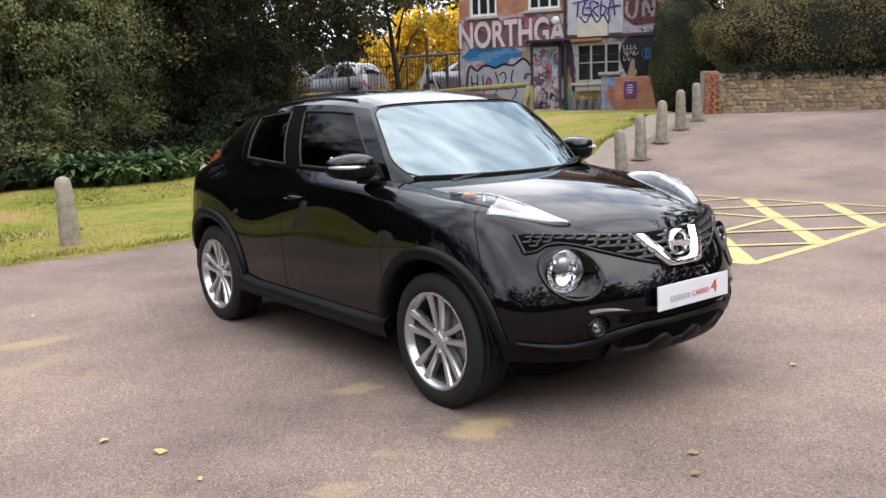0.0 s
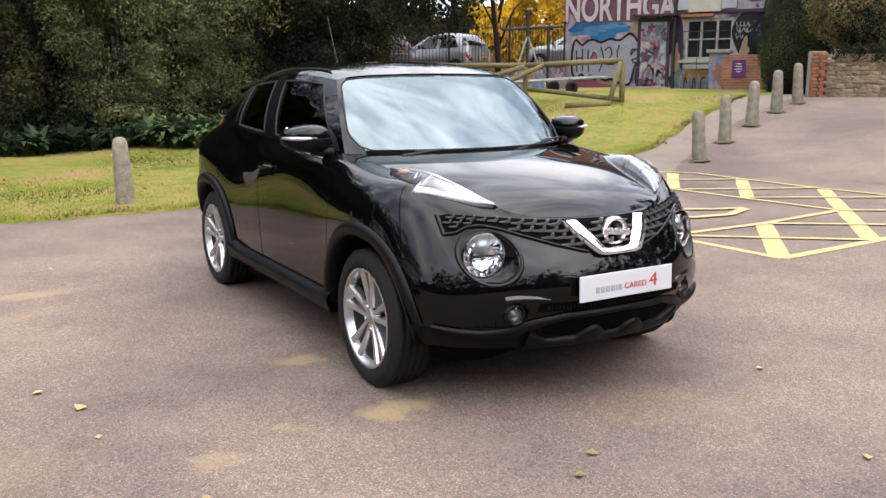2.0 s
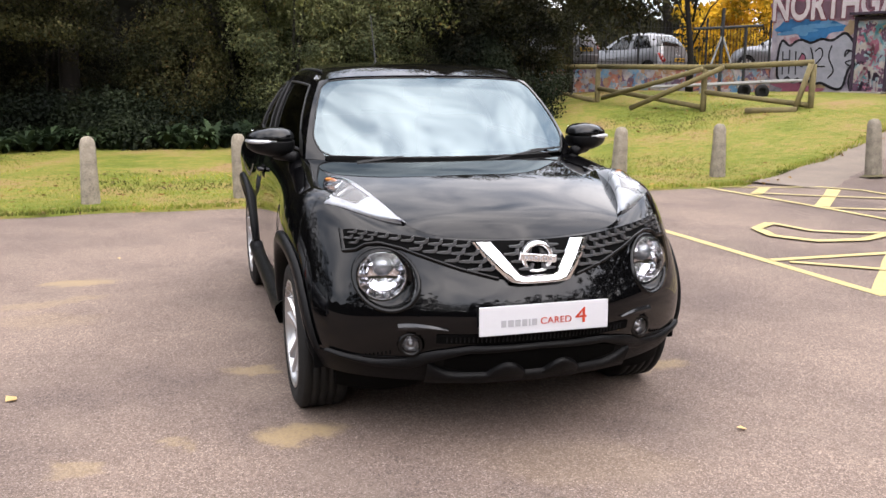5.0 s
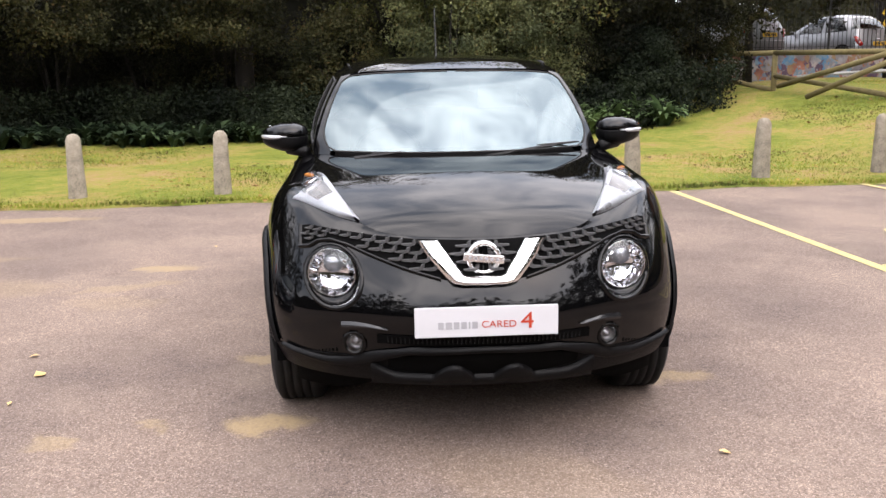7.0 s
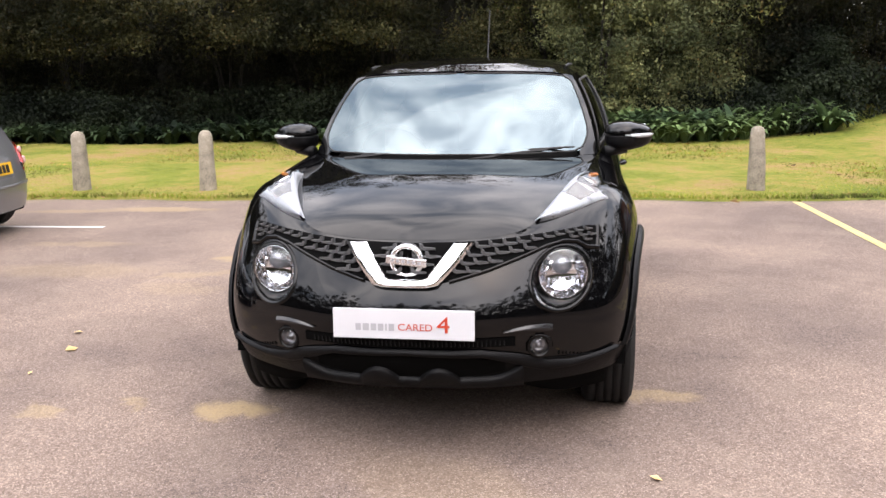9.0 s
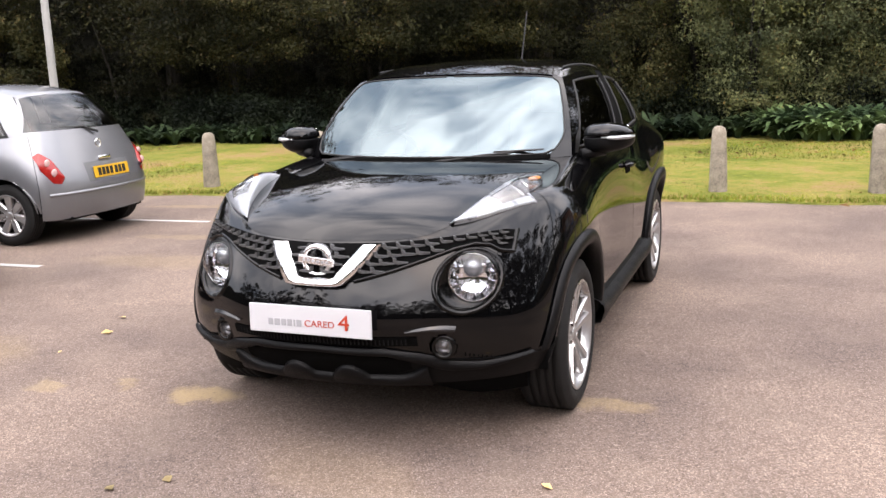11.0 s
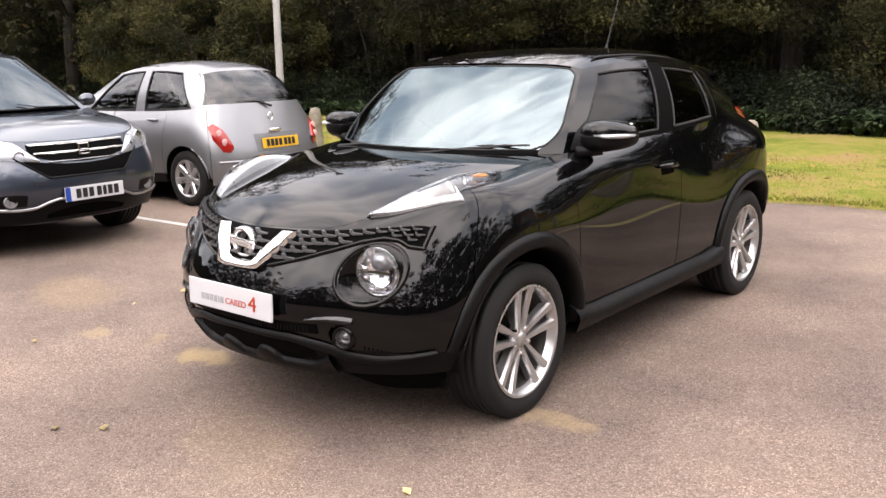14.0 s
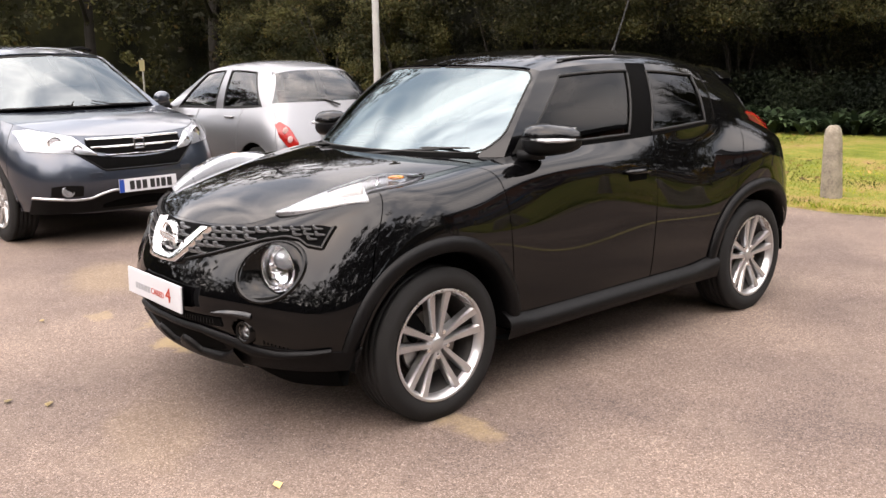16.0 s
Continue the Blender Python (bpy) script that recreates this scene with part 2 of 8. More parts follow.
M_WOOD = surface("green_weathered_log", (0.145, 0.115, 0.05), (0.26, 0.21, 0.09), 8, 0.85, bump=0.6, bscale=50)
M_IRON = surface("dark_iron", (0.018, 0.018, 0.02), (0.035, 0.035, 0.036), 8, 0.6)
M_WHITE = surface("white_gloss_paint", (0.72, 0.72, 0.70), (0.8, 0.8, 0.78), 8, 0.5)
M_GREYPOST = surface("grey_painted_steel", (0.24, 0.235, 0.215), (0.32, 0.315, 0.29), 4, 0.5, metal=0.0)
M_PAINT = car_paint("black_car_paint", (0.0012, 0.0012, 0.0014), 0.0, 0.35, ior=1.36)
M_CAR_SILVER = car_paint("silver_car_paint", (0.155, 0.158, 0.165), 0.7, 0.38, 0.25, ior=1.32)
M_CAR_GREY = car_paint("blue_grey_car_paint", (0.024, 0.031, 0.044), 0.6, 0.28, 0.35, ior=1.5)
M_PLASTIC = surface("black_grained_plastic", (0.003, 0.003, 0.0035), (0.007, 0.007, 0.0075), 12, 0.42, bump=0.12, bscale=700, spec=0.12)
M_DARK = surface("matt_black", (0.002, 0.002, 0.002), (0.004, 0.004, 0.004), 8, 0.85, spec=0.04)
M_RUBBER = surface("tyre_rubber", (0.005, 0.005, 0.005), (0.011, 0.0105, 0.010), 14, 0.75, bump=0.1, bscale=300)
M_ALLOY = surface("machined_alloy", (0.40, 0.40, 0.405), (0.50, 0.50, 0.505), 6, 0.28, metal=0.85)
M_CHROME = surface("chrome", (0.80, 0.80, 0.80), (0.84, 0.84, 0.84), 3, 0.07, metal=1.0, rough2=0.1)
# near-black leaves: the wood's shade is put into their colour
M_LEAF_DARK = leaf_mat("shade_dark_leaf", (0.010, 0.0115, 0.006), (0.021, 0.0225, 0.011), (0.045, 0.033, 0.017), 0.06)
M_BOLLARD = surface("lichen_concrete", (0.17, 0.142, 0.105), (0.47, 0.41, 0.32), 9, 0.92, bump=0.7, bscale=60, vary=0.12)
M_SOIL = surface("worn_soil", (0.10, 0.085, 0.04), (0.17, 0.14, 0.07), 8, 0.95, bump=0.6)
M_PATH = surface("sandy_path", (0.20, 0.158, 0.125), (0.30, 0.242, 0.192), 3, 0.9, bump=0.4, bscale=80)
M_NOTICE = surface("faded_notice", (0.24, 0.21, 0.10), (0.3, 0.26, 0.14), 8, 0.7)
M_SLATE = surface("grey_slate", (0.10, 0.10, 0.11), (0.17, 0.17, 0.18), 6, 0.7)
M_SILLP = surface("grimy_sill", (0.36, 0.33, 0.29), (0.5, 0.47, 0.42), 8, 0.7)
M_PANE = surface("dark_window_glass", (0.012, 0.014, 0.017), (0.03, 0.033, 0.036), 2, 0.06, rough2=0.12)
M_PURPLE = surface("purple_enamel", (0.10, 0.02, 0.14), (0.13, 0.03, 0.18), 6, 0.4)


def spray_mat(name, c):
    return surface(name, tuple(v * 0.82 for v in c), tuple(min(1, v * 1.15) for v in c), 5, 0.75, bump=0.25, bscale=70)


M_SPRAYBLACK = spray_mat("black_spray", (0.02, 0.018, 0.025))
M_SPRAYDARK = spray_mat("dark_plum_spray", (0.05, 0.03, 0.05))
M_SPRAYSILVER = spray_mat("silver_spray", (0.33, 0.33, 0.37))
M_SPRAYBLUE = spray_mat("blue_spray", (0.05, 0.26, 0.55))
M_SPRAYTEAL = spray_mat("teal_spray", (0.12, 0.34, 0.36))
M_SPRAYPALE = spray_mat("pale_spray", (0.56, 0.49, 0.49))
M_SPRAYPINK = spray_mat("pink_spray", (0.50, 0.16, 0.24))
M_SPRAYRED = spray_mat("dark_red_spray", (0.22, 0.08, 0.10))
M_SPRAYPURPLE = spray_mat("violet_spray", (0.10, 0.06, 0.33))
M_SPRAYYELLOW = spray_mat("ochre_spray", (0.42, 0.28, 0.08))
M_SPRAYPLUM = spray_mat("plum_spray", (0.30, 0.17, 0.22))
M_LIME = surface("lime_mortar", (0.20, 0.165, 0.12), (0.32, 0.265, 0.19), 9, 0.95, bump=0.5)
M_SPRAYSKY = spray_mat("sky_blue_spray", (0.16, 0.42, 0.70))
M_CREAM = surface("weathered_cream_board", (0.50, 0.46, 0.37), (0.62, 0.58, 0.48), 5, 0.8)
M_RUSTPAINT = surface("rusty_orange_paint", (0.30, 0.11, 0.04), (0.42, 0.17, 0.06), 8, 0.8)
M_SPRAYSAND = spray_mat("sand_spray", (0.55, 0.40, 0.24))


def patchy(name, colours, scale, bricks=True):
    """Wall covered in overlapping sprayed colours, with brick courses showing through."""
    m, n, l, b = nodes_of(name)
    tc = n.new("ShaderNodeTexCoord")
    warp = link_noise(n, l, scale * 1.3, 3)
    add = n.new("ShaderNodeVectorMath")
    add.operation = "MULTIPLY_ADD"
    add.inputs[1].default_value = (0.6, 0.6, 0.6)
    l.new(warp.outputs["Color"], add.inputs[0])
    l.new(tc.outputs["Object"], add.inputs[2])
    vo = n.new("ShaderNodeTexVoronoi")
    vo.inputs["Scale"].default_value = scale
    l.new(add.outputs["Vector"], vo.inputs["Vector"])
    sep = n.new("ShaderNodeSeparateColor")
    l.new(vo.outputs["Color"], sep.inputs["Color"])
    r = ramp_of(n, l, sep.outputs["Red"], [(k / len(colours), c) for k, c in enumerate(colours)])
    r.color_ramp.interpolation = "CONSTANT"
    grime = link_noise(n, l, 4, 5)
    gr = ramp_of(n, l, grime.outputs["Fac"], [(0.3, (0.6, 0.57, 0.55)), (0.7, (1.1, 1.1, 1.1))])
    col = mixed(n, l, 1.0, r.outputs["Color"], gr.outputs["Color"], "MULTIPLY")
    l.new(mixed(n, l, 1.0, col, dull((1, 1, 1)), "MULTIPLY"), b.inputs["Base Color"])
    b.inputs["Roughness"].default_value = 0.8
    bumped(n, l, b, grime.outputs["Fac"], 0.3)
    return m


def brick_mat(name, painted):
    m, n, l, b = nodes_of(name)
    tc = n.new("ShaderNodeTexCoord")
    sep = n.new("ShaderNodeSeparateXYZ")
    l.new(tc.outputs["Object"], sep.inputs["Vector"])
    comb = n.new("ShaderNodeCombineXYZ")
    ad = n.new("ShaderNodeMath")
    l.new(sep.outputs["X"], ad.inputs[0])
    l.new(sep.outputs["Y"], ad.inputs[1])
    l.new(ad.outputs["Value"], comb.inputs["X"])
    l.new(sep.outputs["Z"], comb.inputs["Y"])
    br = n.new("ShaderNodeTexBrick")
    br.inputs["Scale"].default_value = 1.0
    br.inputs["Brick Width"].default_value, br.inputs["Row Height"].default_value, br.inputs["Mortar Size"].default_value = 0.225, 0.075, 0.006
    br.inputs["Color1"].default_value, br.inputs["Color2"].default_value, br.inputs["Mortar"].default_value = (0.36, 0.12, 0.055, 1), (0.44, 0.17, 0.08, 1), (0.38, 0.32, 0.27, 1)
    l.new(comb.outputs["Vector"], br.inputs["Vector"])
    grime = link_noise(n, l, 2.2, 5)
    gr = ramp_of(n, l, grime.outputs["Fac"], [(0.3, (0.62, 0.6, 0.58)), (0.7, (1.12, 1.1, 1.08))])
    col = mixed(n, l, 1.0, br.outputs["Color"], gr.outputs["Color"], "MULTIPLY")
    if painted:
        edge = link_noise(n, l, 3.0, 4)
        mt = n.new("ShaderNodeMath")
        mt.operation = "MULTIPLY_ADD"
        mt.inputs[1].default_value, mt.inputs[2].default_value = 0.9, -0.45
        l.new(edge.outputs["Fac"], mt.inputs[0])
        h = n.new("ShaderNodeMath")
        l.new(sep.outputs["Z"], h.inputs[0])
        l.new(mt.outputs["Value"], h.inputs[1])
        r = ramp_of(n, l, h.outputs["Value"], [(0.0, (1, 1, 1)), (1.0, (0, 0, 0))])
        mr = n.new("ShaderNodeMapRange")
        mr.inputs["From Min"].default_value, mr.inputs["From Max"].default_value = 3.15, 3.25
        mr.inputs["To Min"].default_value, mr.inputs["To Max"].default_value = 1, 0
        l.new(h.outputs["Value"], mr.inputs["Value"])
        under = link_noise(n, l, 1.6, 4)
        pc = ramp_of(n, l, under.outputs["Fac"], [(0.36, (0.10, 0.06, 0.09)), (0.45, (0.30, 0.27, 0.32)), (0.55, (0.45, 0.40, 0.43)), (0.64, (0.34, 0.16, 0.18))])
        col = mixed(n, l, mr.outputs["Result"], col, pc.outputs["Color"])
    l.new(mixed(n, l, 1.0, col, dull((1, 1, 1)), "MULTIPLY"), b.inputs["Base Color"])
    b.inputs["Roughness"].default_value = 0.88
    bumped(n, l, b, br.outputs["Fac"], -0.4, 0.01)
    return m


M_HOUSE = brick_mat("painted_brickwork", True)
M_BRICKWALL = brick_mat("plain_brickwork", False)
M_GRAFFITI_LOW = patchy("sprayed_low_wall", [(0.30, 0.28, 0.30), (0.36, 0.13, 0.10), (0.22, 0.33, 0.42), (0.48, 0.42, 0.40), (0.14, 0.08, 0.14), (0.42, 0.26, 0.14), (0.40, 0.38, 0.40), (0.12, 0.3, 0.5), (0.5, 0.2, 0.12)], 5.0)
M_SPRAYMIX = patchy("sprayed_door", [(0.45, 0.15, 0.22), (0.3, 0.42, 0.45), (0.5, 0.45, 0.4), (0.12, 0.05, 0.1)], 5)
M_BLUEPIER = patchy("sprayed_pier", [(0.16, 0.26, 0.45), (0.32, 0.32, 0.36), (0.34, 0.14, 0.09)], 3)

# ---- helpers of this scene ----
def mesh_object(name, bm, material, parent=None, smooth=False):
    me = bpy.data.meshes.new(name)
    bm.normal_update()
    bm.to_mesh(me)
    bm.free()
    if material is not None:
        me.materials.append(material)
    if smooth:
        for p in me.polygons:
            p.use_smooth = True
    ob = new(name, me)
    if parent is not None:
        ob.parent = parent
    return ob


def part(name, bm, material, parent, label="", smooth=False):
    """One mesh part under a thing or under another part."""
    ob = mesh_object(name, bm, material, parent, smooth)
    if label:
        ob["label"] = label
    return ob


def thing(name, m, label, category, group=""):
    ob = new(name)
    ob.matrix_world = m
    return tagged(ob, label, category, group)


def add_box(bm, centre, size, turn=(0, 0, 0), bevel=0.0, segments=2):
    m = pose(*centre, *turn) @ Matrix.Diagonal((*size, 1))
    r = bmesh.ops.create_cube(bm, size=1, matrix=m)
    if bevel:
        edges = list({e for v in r["verts"] for e in v.link_edges})
        bmesh.ops.bevel(bm, geom=edges, offset=bevel, segments=segments, affect="EDGES", profile=0.6)
    return bm


def box(centre, size, turn=(0, 0, 0), bevel=0.0, segments=2):
    return add_box(bmesh.new(), centre, size, turn, bevel, segments)


def add_tube(bm, points, radius, sides=8, cap=True):
    """A tube along points; radius is one number or one for each point."""
    pts = [Vector(p) for p in points]
    radii = radius if isinstance(radius, (list, tuple)) else [radius] * len(pts)
    rings = []
    ref = Vector((0, 0, 1))
    for i, p in enumerate(pts):
        d = (pts[min(i + 1, len(pts) - 1)] - pts[max(i - 1, 0)]).normalized()
        if abs(d.dot(ref)) > 0.95:
            ref = Vector((1, 0, 0)) if abs(d.x) < 0.9 else Vector((0, 1, 0))
        s = d.cross(ref).normalized()
        t = s.cross(d)
        rings.append([bm.verts.new(p + (s * math.cos(a) + t * math.sin(a)) * radii[i]) for a in (2 * math.pi * k / sides for k in range(sides))])
    for a, b in zip(rings, rings[1:]):
        for k in range(sides):
            bm.faces.new((a[k], a[(k + 1) % sides], b[(k + 1) % sides], b[k]))
    if cap:
        bm.faces.new(rings[0][::-1])
        bm.faces.new(rings[-1])
    return bm


def tube(points, radius, sides=8, cap=True):
    return add_tube(bmesh.new(), points, radius, sides, cap)


def fast_mesh(name, verts, faces, material, smooth=False):
    """A mesh object from numpy arrays of corners and equal-sided faces."""
    me = bpy.data.meshes.new(name)
    k = faces.shape[1]
    me.vertices.add(len(verts))
    me.vertices.foreach_set("co", np.ascontiguousarray(verts, dtype=np.float32).ravel())
    me.loops.add(faces.size)
    me.loops.foreach_set("vertex_index", np.ascontiguousarray(faces, dtype=np.int32).ravel())
    me.polygons.add(len(faces))
    me.polygons.foreach_set("loop_start", np.arange(0, faces.size, k, dtype=np.int32))
    me.polygons.foreach_set("use_smooth", np.full(len(faces), smooth))
    me.update(calc_edges=True)
    me.validate()
    me.materials.append(material)
    return new(name, me)


def sstep(a, b, x):
    t = np.clip((x - a) / (b - a), 0, 1)
    return t * t * (3 - 2 * t)


# ---- plan: the grass edge runs along E, the lawn lies on the side of N ----
EDGE = np.array((-3.0, 9.5))
E = np.array((0.757, 0.653))
N = np.array((-0.653, 0.757))


def at_ab(a, b):
    return EDGE[0] + a * E[0] + b * N[0], EDGE[1] + a * E[1] + b * N[1]


def ground_z(x, y):
    """The car park is flat, and rises towards the painted house."""
    q = 0.561 * (np.asarray(x, dtype=float) + 3) + 0.88 * (np.asarray(y, dtype=float) - 9.5)
    return 0.9 * sstep(5.5, 14.2, q)


def lawn_edge(a):
    """How far the lawn's border stands off the line along E."""
    return np.where(a > 5.8, 0.1 + (a - 5.8) * 0.42, 0.02) + 0.05 * np.sin(a * 2.1) + 0.03 * np.sin(a * 5.3 + 1)


def sheet(name, xs, ys, z_of, material):
    X, Y = np.meshgrid(xs, ys)
    Z = z_of(X, Y)
    v = np.stack([X.ravel(), Y.ravel(), Z.ravel()], 1)
    w, h = len(xs), len(ys)
    i = np.arange(w * h).reshape(h, w)
    f = np.stack([i[:-1, :-1].ravel(), i[:-1, 1:].ravel(), i[1:, 1:].ravel(), i[1:, :-1].ravel()], 1)
    return fast_mesh(name, v, f, material, True)


def ranged(*stops):
    """Coordinates from stop to stop: (from, to, step) each."""
    return np.unique(np.round(np.concatenate([np.arange(a, b + s * 0.5, s) for a, b, s in stops]), 4))


ground = tagged(sheet("ground", ranged((-900, -60, 120), (-60, -16, 2), (-16, 24, 0.5), (24, 60, 2), (60, 900, 120)), ranged((-900, -60, 120), (-60, -4, 4), (-4, 32, 0.5), (32, 60, 2), (60, 900, 120)), lambda x, y: ground_z(x, y), M_ASPHALT),
                "worn grey-brown tarmac car park with sandy stains", "ground", kind="structure")

# lawn
aa = ranged((-60, -14, 2), (-14, 20, 0.25))
tt = np.linspace(0, 1, 50) ** 1.3
A, T = np.meshgrid(aa, tt)
B = lawn_edge(A) + T * (15 - lawn_edge(A))
LX, LY = at_ab(A, B)
LZ = ground_z(LX, LY) + 0.035 * np.minimum(1, T * 40) + 0.04 * np.sin(A * 0.9) * np.sin(B * 0.8) * np.minimum(1, T * 4) + 0.012 - 0.02 * (T == 0)
w, h = len(aa), len(tt)
ii = np.arange(w * h).reshape(h, w)
lawn = tagged(fast_mesh("lawn", np.stack([LX.ravel(), LY.ravel(), LZ.ravel()], 1), np.stack([ii[:-1, :-1].ravel(), ii[:-1, 1:].ravel(), ii[1:, 1:].ravel(), ii[1:, :-1].ravel()], 1), M_GRASS, True),
              "mown lawn with dry patches and fallen leaves", "lawn", kind="structure")

# ---- car bodies: lofted between design lines that run from the nose round the flank to the tail ----
def cubic(t, p):
    """A natural cubic spline through p (k, d) at t (k)."""
    t, p = np.asarray(t, float), np.asarray(p, float)
    k = len(t)
    h = np.diff(t)
    a = np.zeros((k, k))
    r = np.zeros((k, p.shape[1]))
    a[0, 0] = a[-1, -1] = 1
    for i in range(1, k - 1):
        a[i, i - 1], a[i, i], a[i, i + 1] = h[i - 1], 2 * (h[i - 1] + h[i]), h[i]
        r[i] = 6 * ((p[i + 1] - p[i]) / h[i] - (p[i] - p[i - 1]) / h[i - 1])
    m = np.linalg.solve(a, r)

    def at(s):
        s = np.atleast_1d(np.asarray(s, float))
        i = np.clip(np.searchsorted(t, s) - 1, 0, k - 2)
        d, e = (t[i + 1] - s)[:, None], (s - t[i])[:, None]
        hh = h[i][:, None]
        return m[i] * d**3 / (6 * hh) + m[i + 1] * e**3 / (6 * hh) + (p[i] / hh - m[i] * hh / 6) * d + (p[i + 1] / hh - m[i + 1] * hh / 6) * e
    return at


class Loft:
    """The flank surface of a car: point(u, v), u the knot number along the lines, v the line's number."""

    def __init__(self, lines):
        self.lines = [np.array(q, float) for q in lines]
        flip = np.array((1, -1, 1))
        mid = self.lines[len(lines) // 2]
        t = np.concatenate([[0], np.cumsum(np.linalg.norm(np.diff(mid, axis=0), axis=1))])
        ext_t = np.concatenate([[-t[1]], t, [2 * t[-1] - t[-2]]])
        self.t = t
        self.curves = [cubic(ext_t, np.vstack([q[1] * flip, q, q[-2] * flip])) for q in self.lines]

    def rows(self, us, v):
        s = np.interp(us, np.arange(len(self.t)), self.t)
        pts = np.stack([c(s) for c in self.curves])
        j = len(self.curves)
        flat = cubic(np.arange(j), pts.reshape(j, -1))(v)
        return flat.reshape(-1, 3)

    def grid(self, ua, ub, nu, va, vb, nv, lean_a=0.0, lean_b=0.0):
        """Points (nv, nu, 3) between two seams; lean: how far a seam shifts in u for one v."""
        vs = np.linspace(va, vb, nv)
        mid = (len(self.curves) - 1) / 2
        return np.stack([self.rows(np.linspace(ua + lean_a * (v - mid), ub + lean_b * (v - mid), nu), v) for v in vs])

    def cloud(self, ua, ub, va, vb, nu=170, nv=110):
        g = self.grid(ua, ub, nu, va, vb, nv)
        du = np.gradient(g, axis=1)
        dv = np.gradient(g, axis=0)
        n = np.cross(du, dv)
        n /= np.linalg.norm(n, axis=2, keepdims=True) + 1e-9
        out = g[:, :, 1] * 1.0
        flip = np.sign((n[:, :, 0] * g[:, :, 0] * 0.2 + n[:, :, 1] * (out + 0.01)).mean())
        return g.reshape(-1, 3), (n * flip).reshape(-1, 3)


def nearest_on(cloud, axes, q):
    """Where the surface stands over q, given in two axes: the point and the way out of it."""
    p, n = cloud
    d = (p[:, axes[0]] - q[0]) ** 2 + (p[:, axes[1]] - q[1]) ** 2
    i = np.argpartition(d, 8)[:8]
    w = 1 / (d[i] + 1e-6)
    w /= w.sum()
    pt = (p[i] * w[:, None]).sum(0)
    nn = (n[i] * w[:, None]).sum(0)
    pt[axes[0]], pt[axes[1]] = q
    return Vector(pt), Vector(nn / np.linalg.norm(nn))


def skin(grid, thick=0.012, side=1, cut=(), closed=False, both=False, holes=()):
    """A panel from a grid of points; cut: wheel arches (x, z, radius), holes: lamp openings (x, y, z, radius) that are left out of it."""
    nv, nu, _ = grid.shape
    bm = bmesh.new()
    sides = (1, -1) if both else (side,)
    for sd in sides:
        g = grid * np.array((1, sd, 1))
        inside = np.zeros((nv, nu), bool)
        for cx, cz, cr in cut:
            d = g[:, :, (0, 2)] - np.array((cx, cz))
            r = np.linalg.norm(d, axis=2)
            hit = r < cr
            inside |= hit
            k = np.where(hit, cr / np.maximum(r, 1e-6), 1.0)
            near = hit & (r > cr - 0.09)
            for ax, c in ((0, cx), (2, cz)):
                g[:, :, ax] = np.where(near, c + (g[:, :, ax] - c) * k, g[:, :, ax])
            inside &= ~near
        for hx_, hy_, hz_, hr_ in holes:
            inside |= (np.hypot(g[:, :, 1] - hy_ * sd, g[:, :, 2] - hz_) < hr_) & (g[:, :, 0] > hx_ - 0.3)
        vs = [[bm.verts.new(g[j, i]) for i in range(nu)] for j in range(nv)]
        for j in range(nv - 1):
            for i in range(nu - 1):
                ids = ((j, i), (j, i + 1), (j + 1, i + 1), (j + 1, i))
                if any(inside[q] for q in ids):
                    continue
                c = [vs[a][b] for a, b in ids]
                if sd < 0:
                    c.reverse()
                try:
                    bm.faces.new(c)
                except ValueError:
                    pass
    bmesh.ops.remove_doubles(bm, verts=bm.verts, dist=0.0004)
    bmesh.ops.delete(bm, geom=[v for v in bm.verts if not v.link_faces], context="VERTS")
    bmesh.ops.dissolve_degenerate(bm, dist=0.0003, edges=bm.edges)
    bm.normal_update()
    return bm


def rim_in(bm, thick):
    """Turns the free edges of a panel inwards, as pressed steel is."""
    edges = [e for e in bm.edges if len(e.link_faces) == 1]
    made = {}
    for e in edges:
        for v in e.verts:
            if v not in made:
                n = v.normal.copy()
                made[v] = (bm.verts.new(v.co), bm.verts.new(v.co - n * thick))
    for e in edges:
        f = e.link_faces[0]
        a, b = e.verts
        order = [l.vert for l in f.loops]
        if (order.index(a) + 1) % len(order) != order.index(b):
            a, b = b, a
        bm.faces.new((made[b][0], made[a][0], made[a][1], made[b][1]))
    return bm


def orient(bm, centre=(0, 0, 0.7)):
    """Faces look outward from the car's middle."""
    c = Vector(centre)
    bm.normal_update()
    s = sum((f.calc_center_median() - c).dot(f.normal) * f.calc_area() for f in bm.faces)
    if s < 0:
        bmesh.ops.reverse_faces(bm, faces=bm.faces)
    return bm


def panel(name, grid, material, parent, side=1, cut=(), both=False, thick=0.012, label="", holes=()):
    bm = orient(skin(grid, side=side, cut=cut, both=both, holes=holes))
    bm.normal_update()
    if thick:
        rim_in(bm, thick)
    return part(name, bm, material, parent, label, smooth=True)


def patch(edge_a, edge_b, n, bulge=0.0, power=1.0, way=(0, 0, 1)):
    """A grid between two curves (k, 3), bowed by bulge in the direction given at its middle."""
    t = np.linspace(0, 1, n)[:, None, None]
    g = edge_a[None] * (1 - t) + edge_b[None] * t
    return g + (4 * t * (1 - t)) ** power * bulge * np.array(way)


def line_through(points, n):
    p = np.array(points, float)
    t = np.concatenate([[0], np.cumsum(np.linalg.norm(np.diff(p, axis=0), axis=1))])
    return cubic(t, p)(np.linspace(0, t[-1], n)) if len(p) > 2 else np.linspace(p[0], p[1], n)


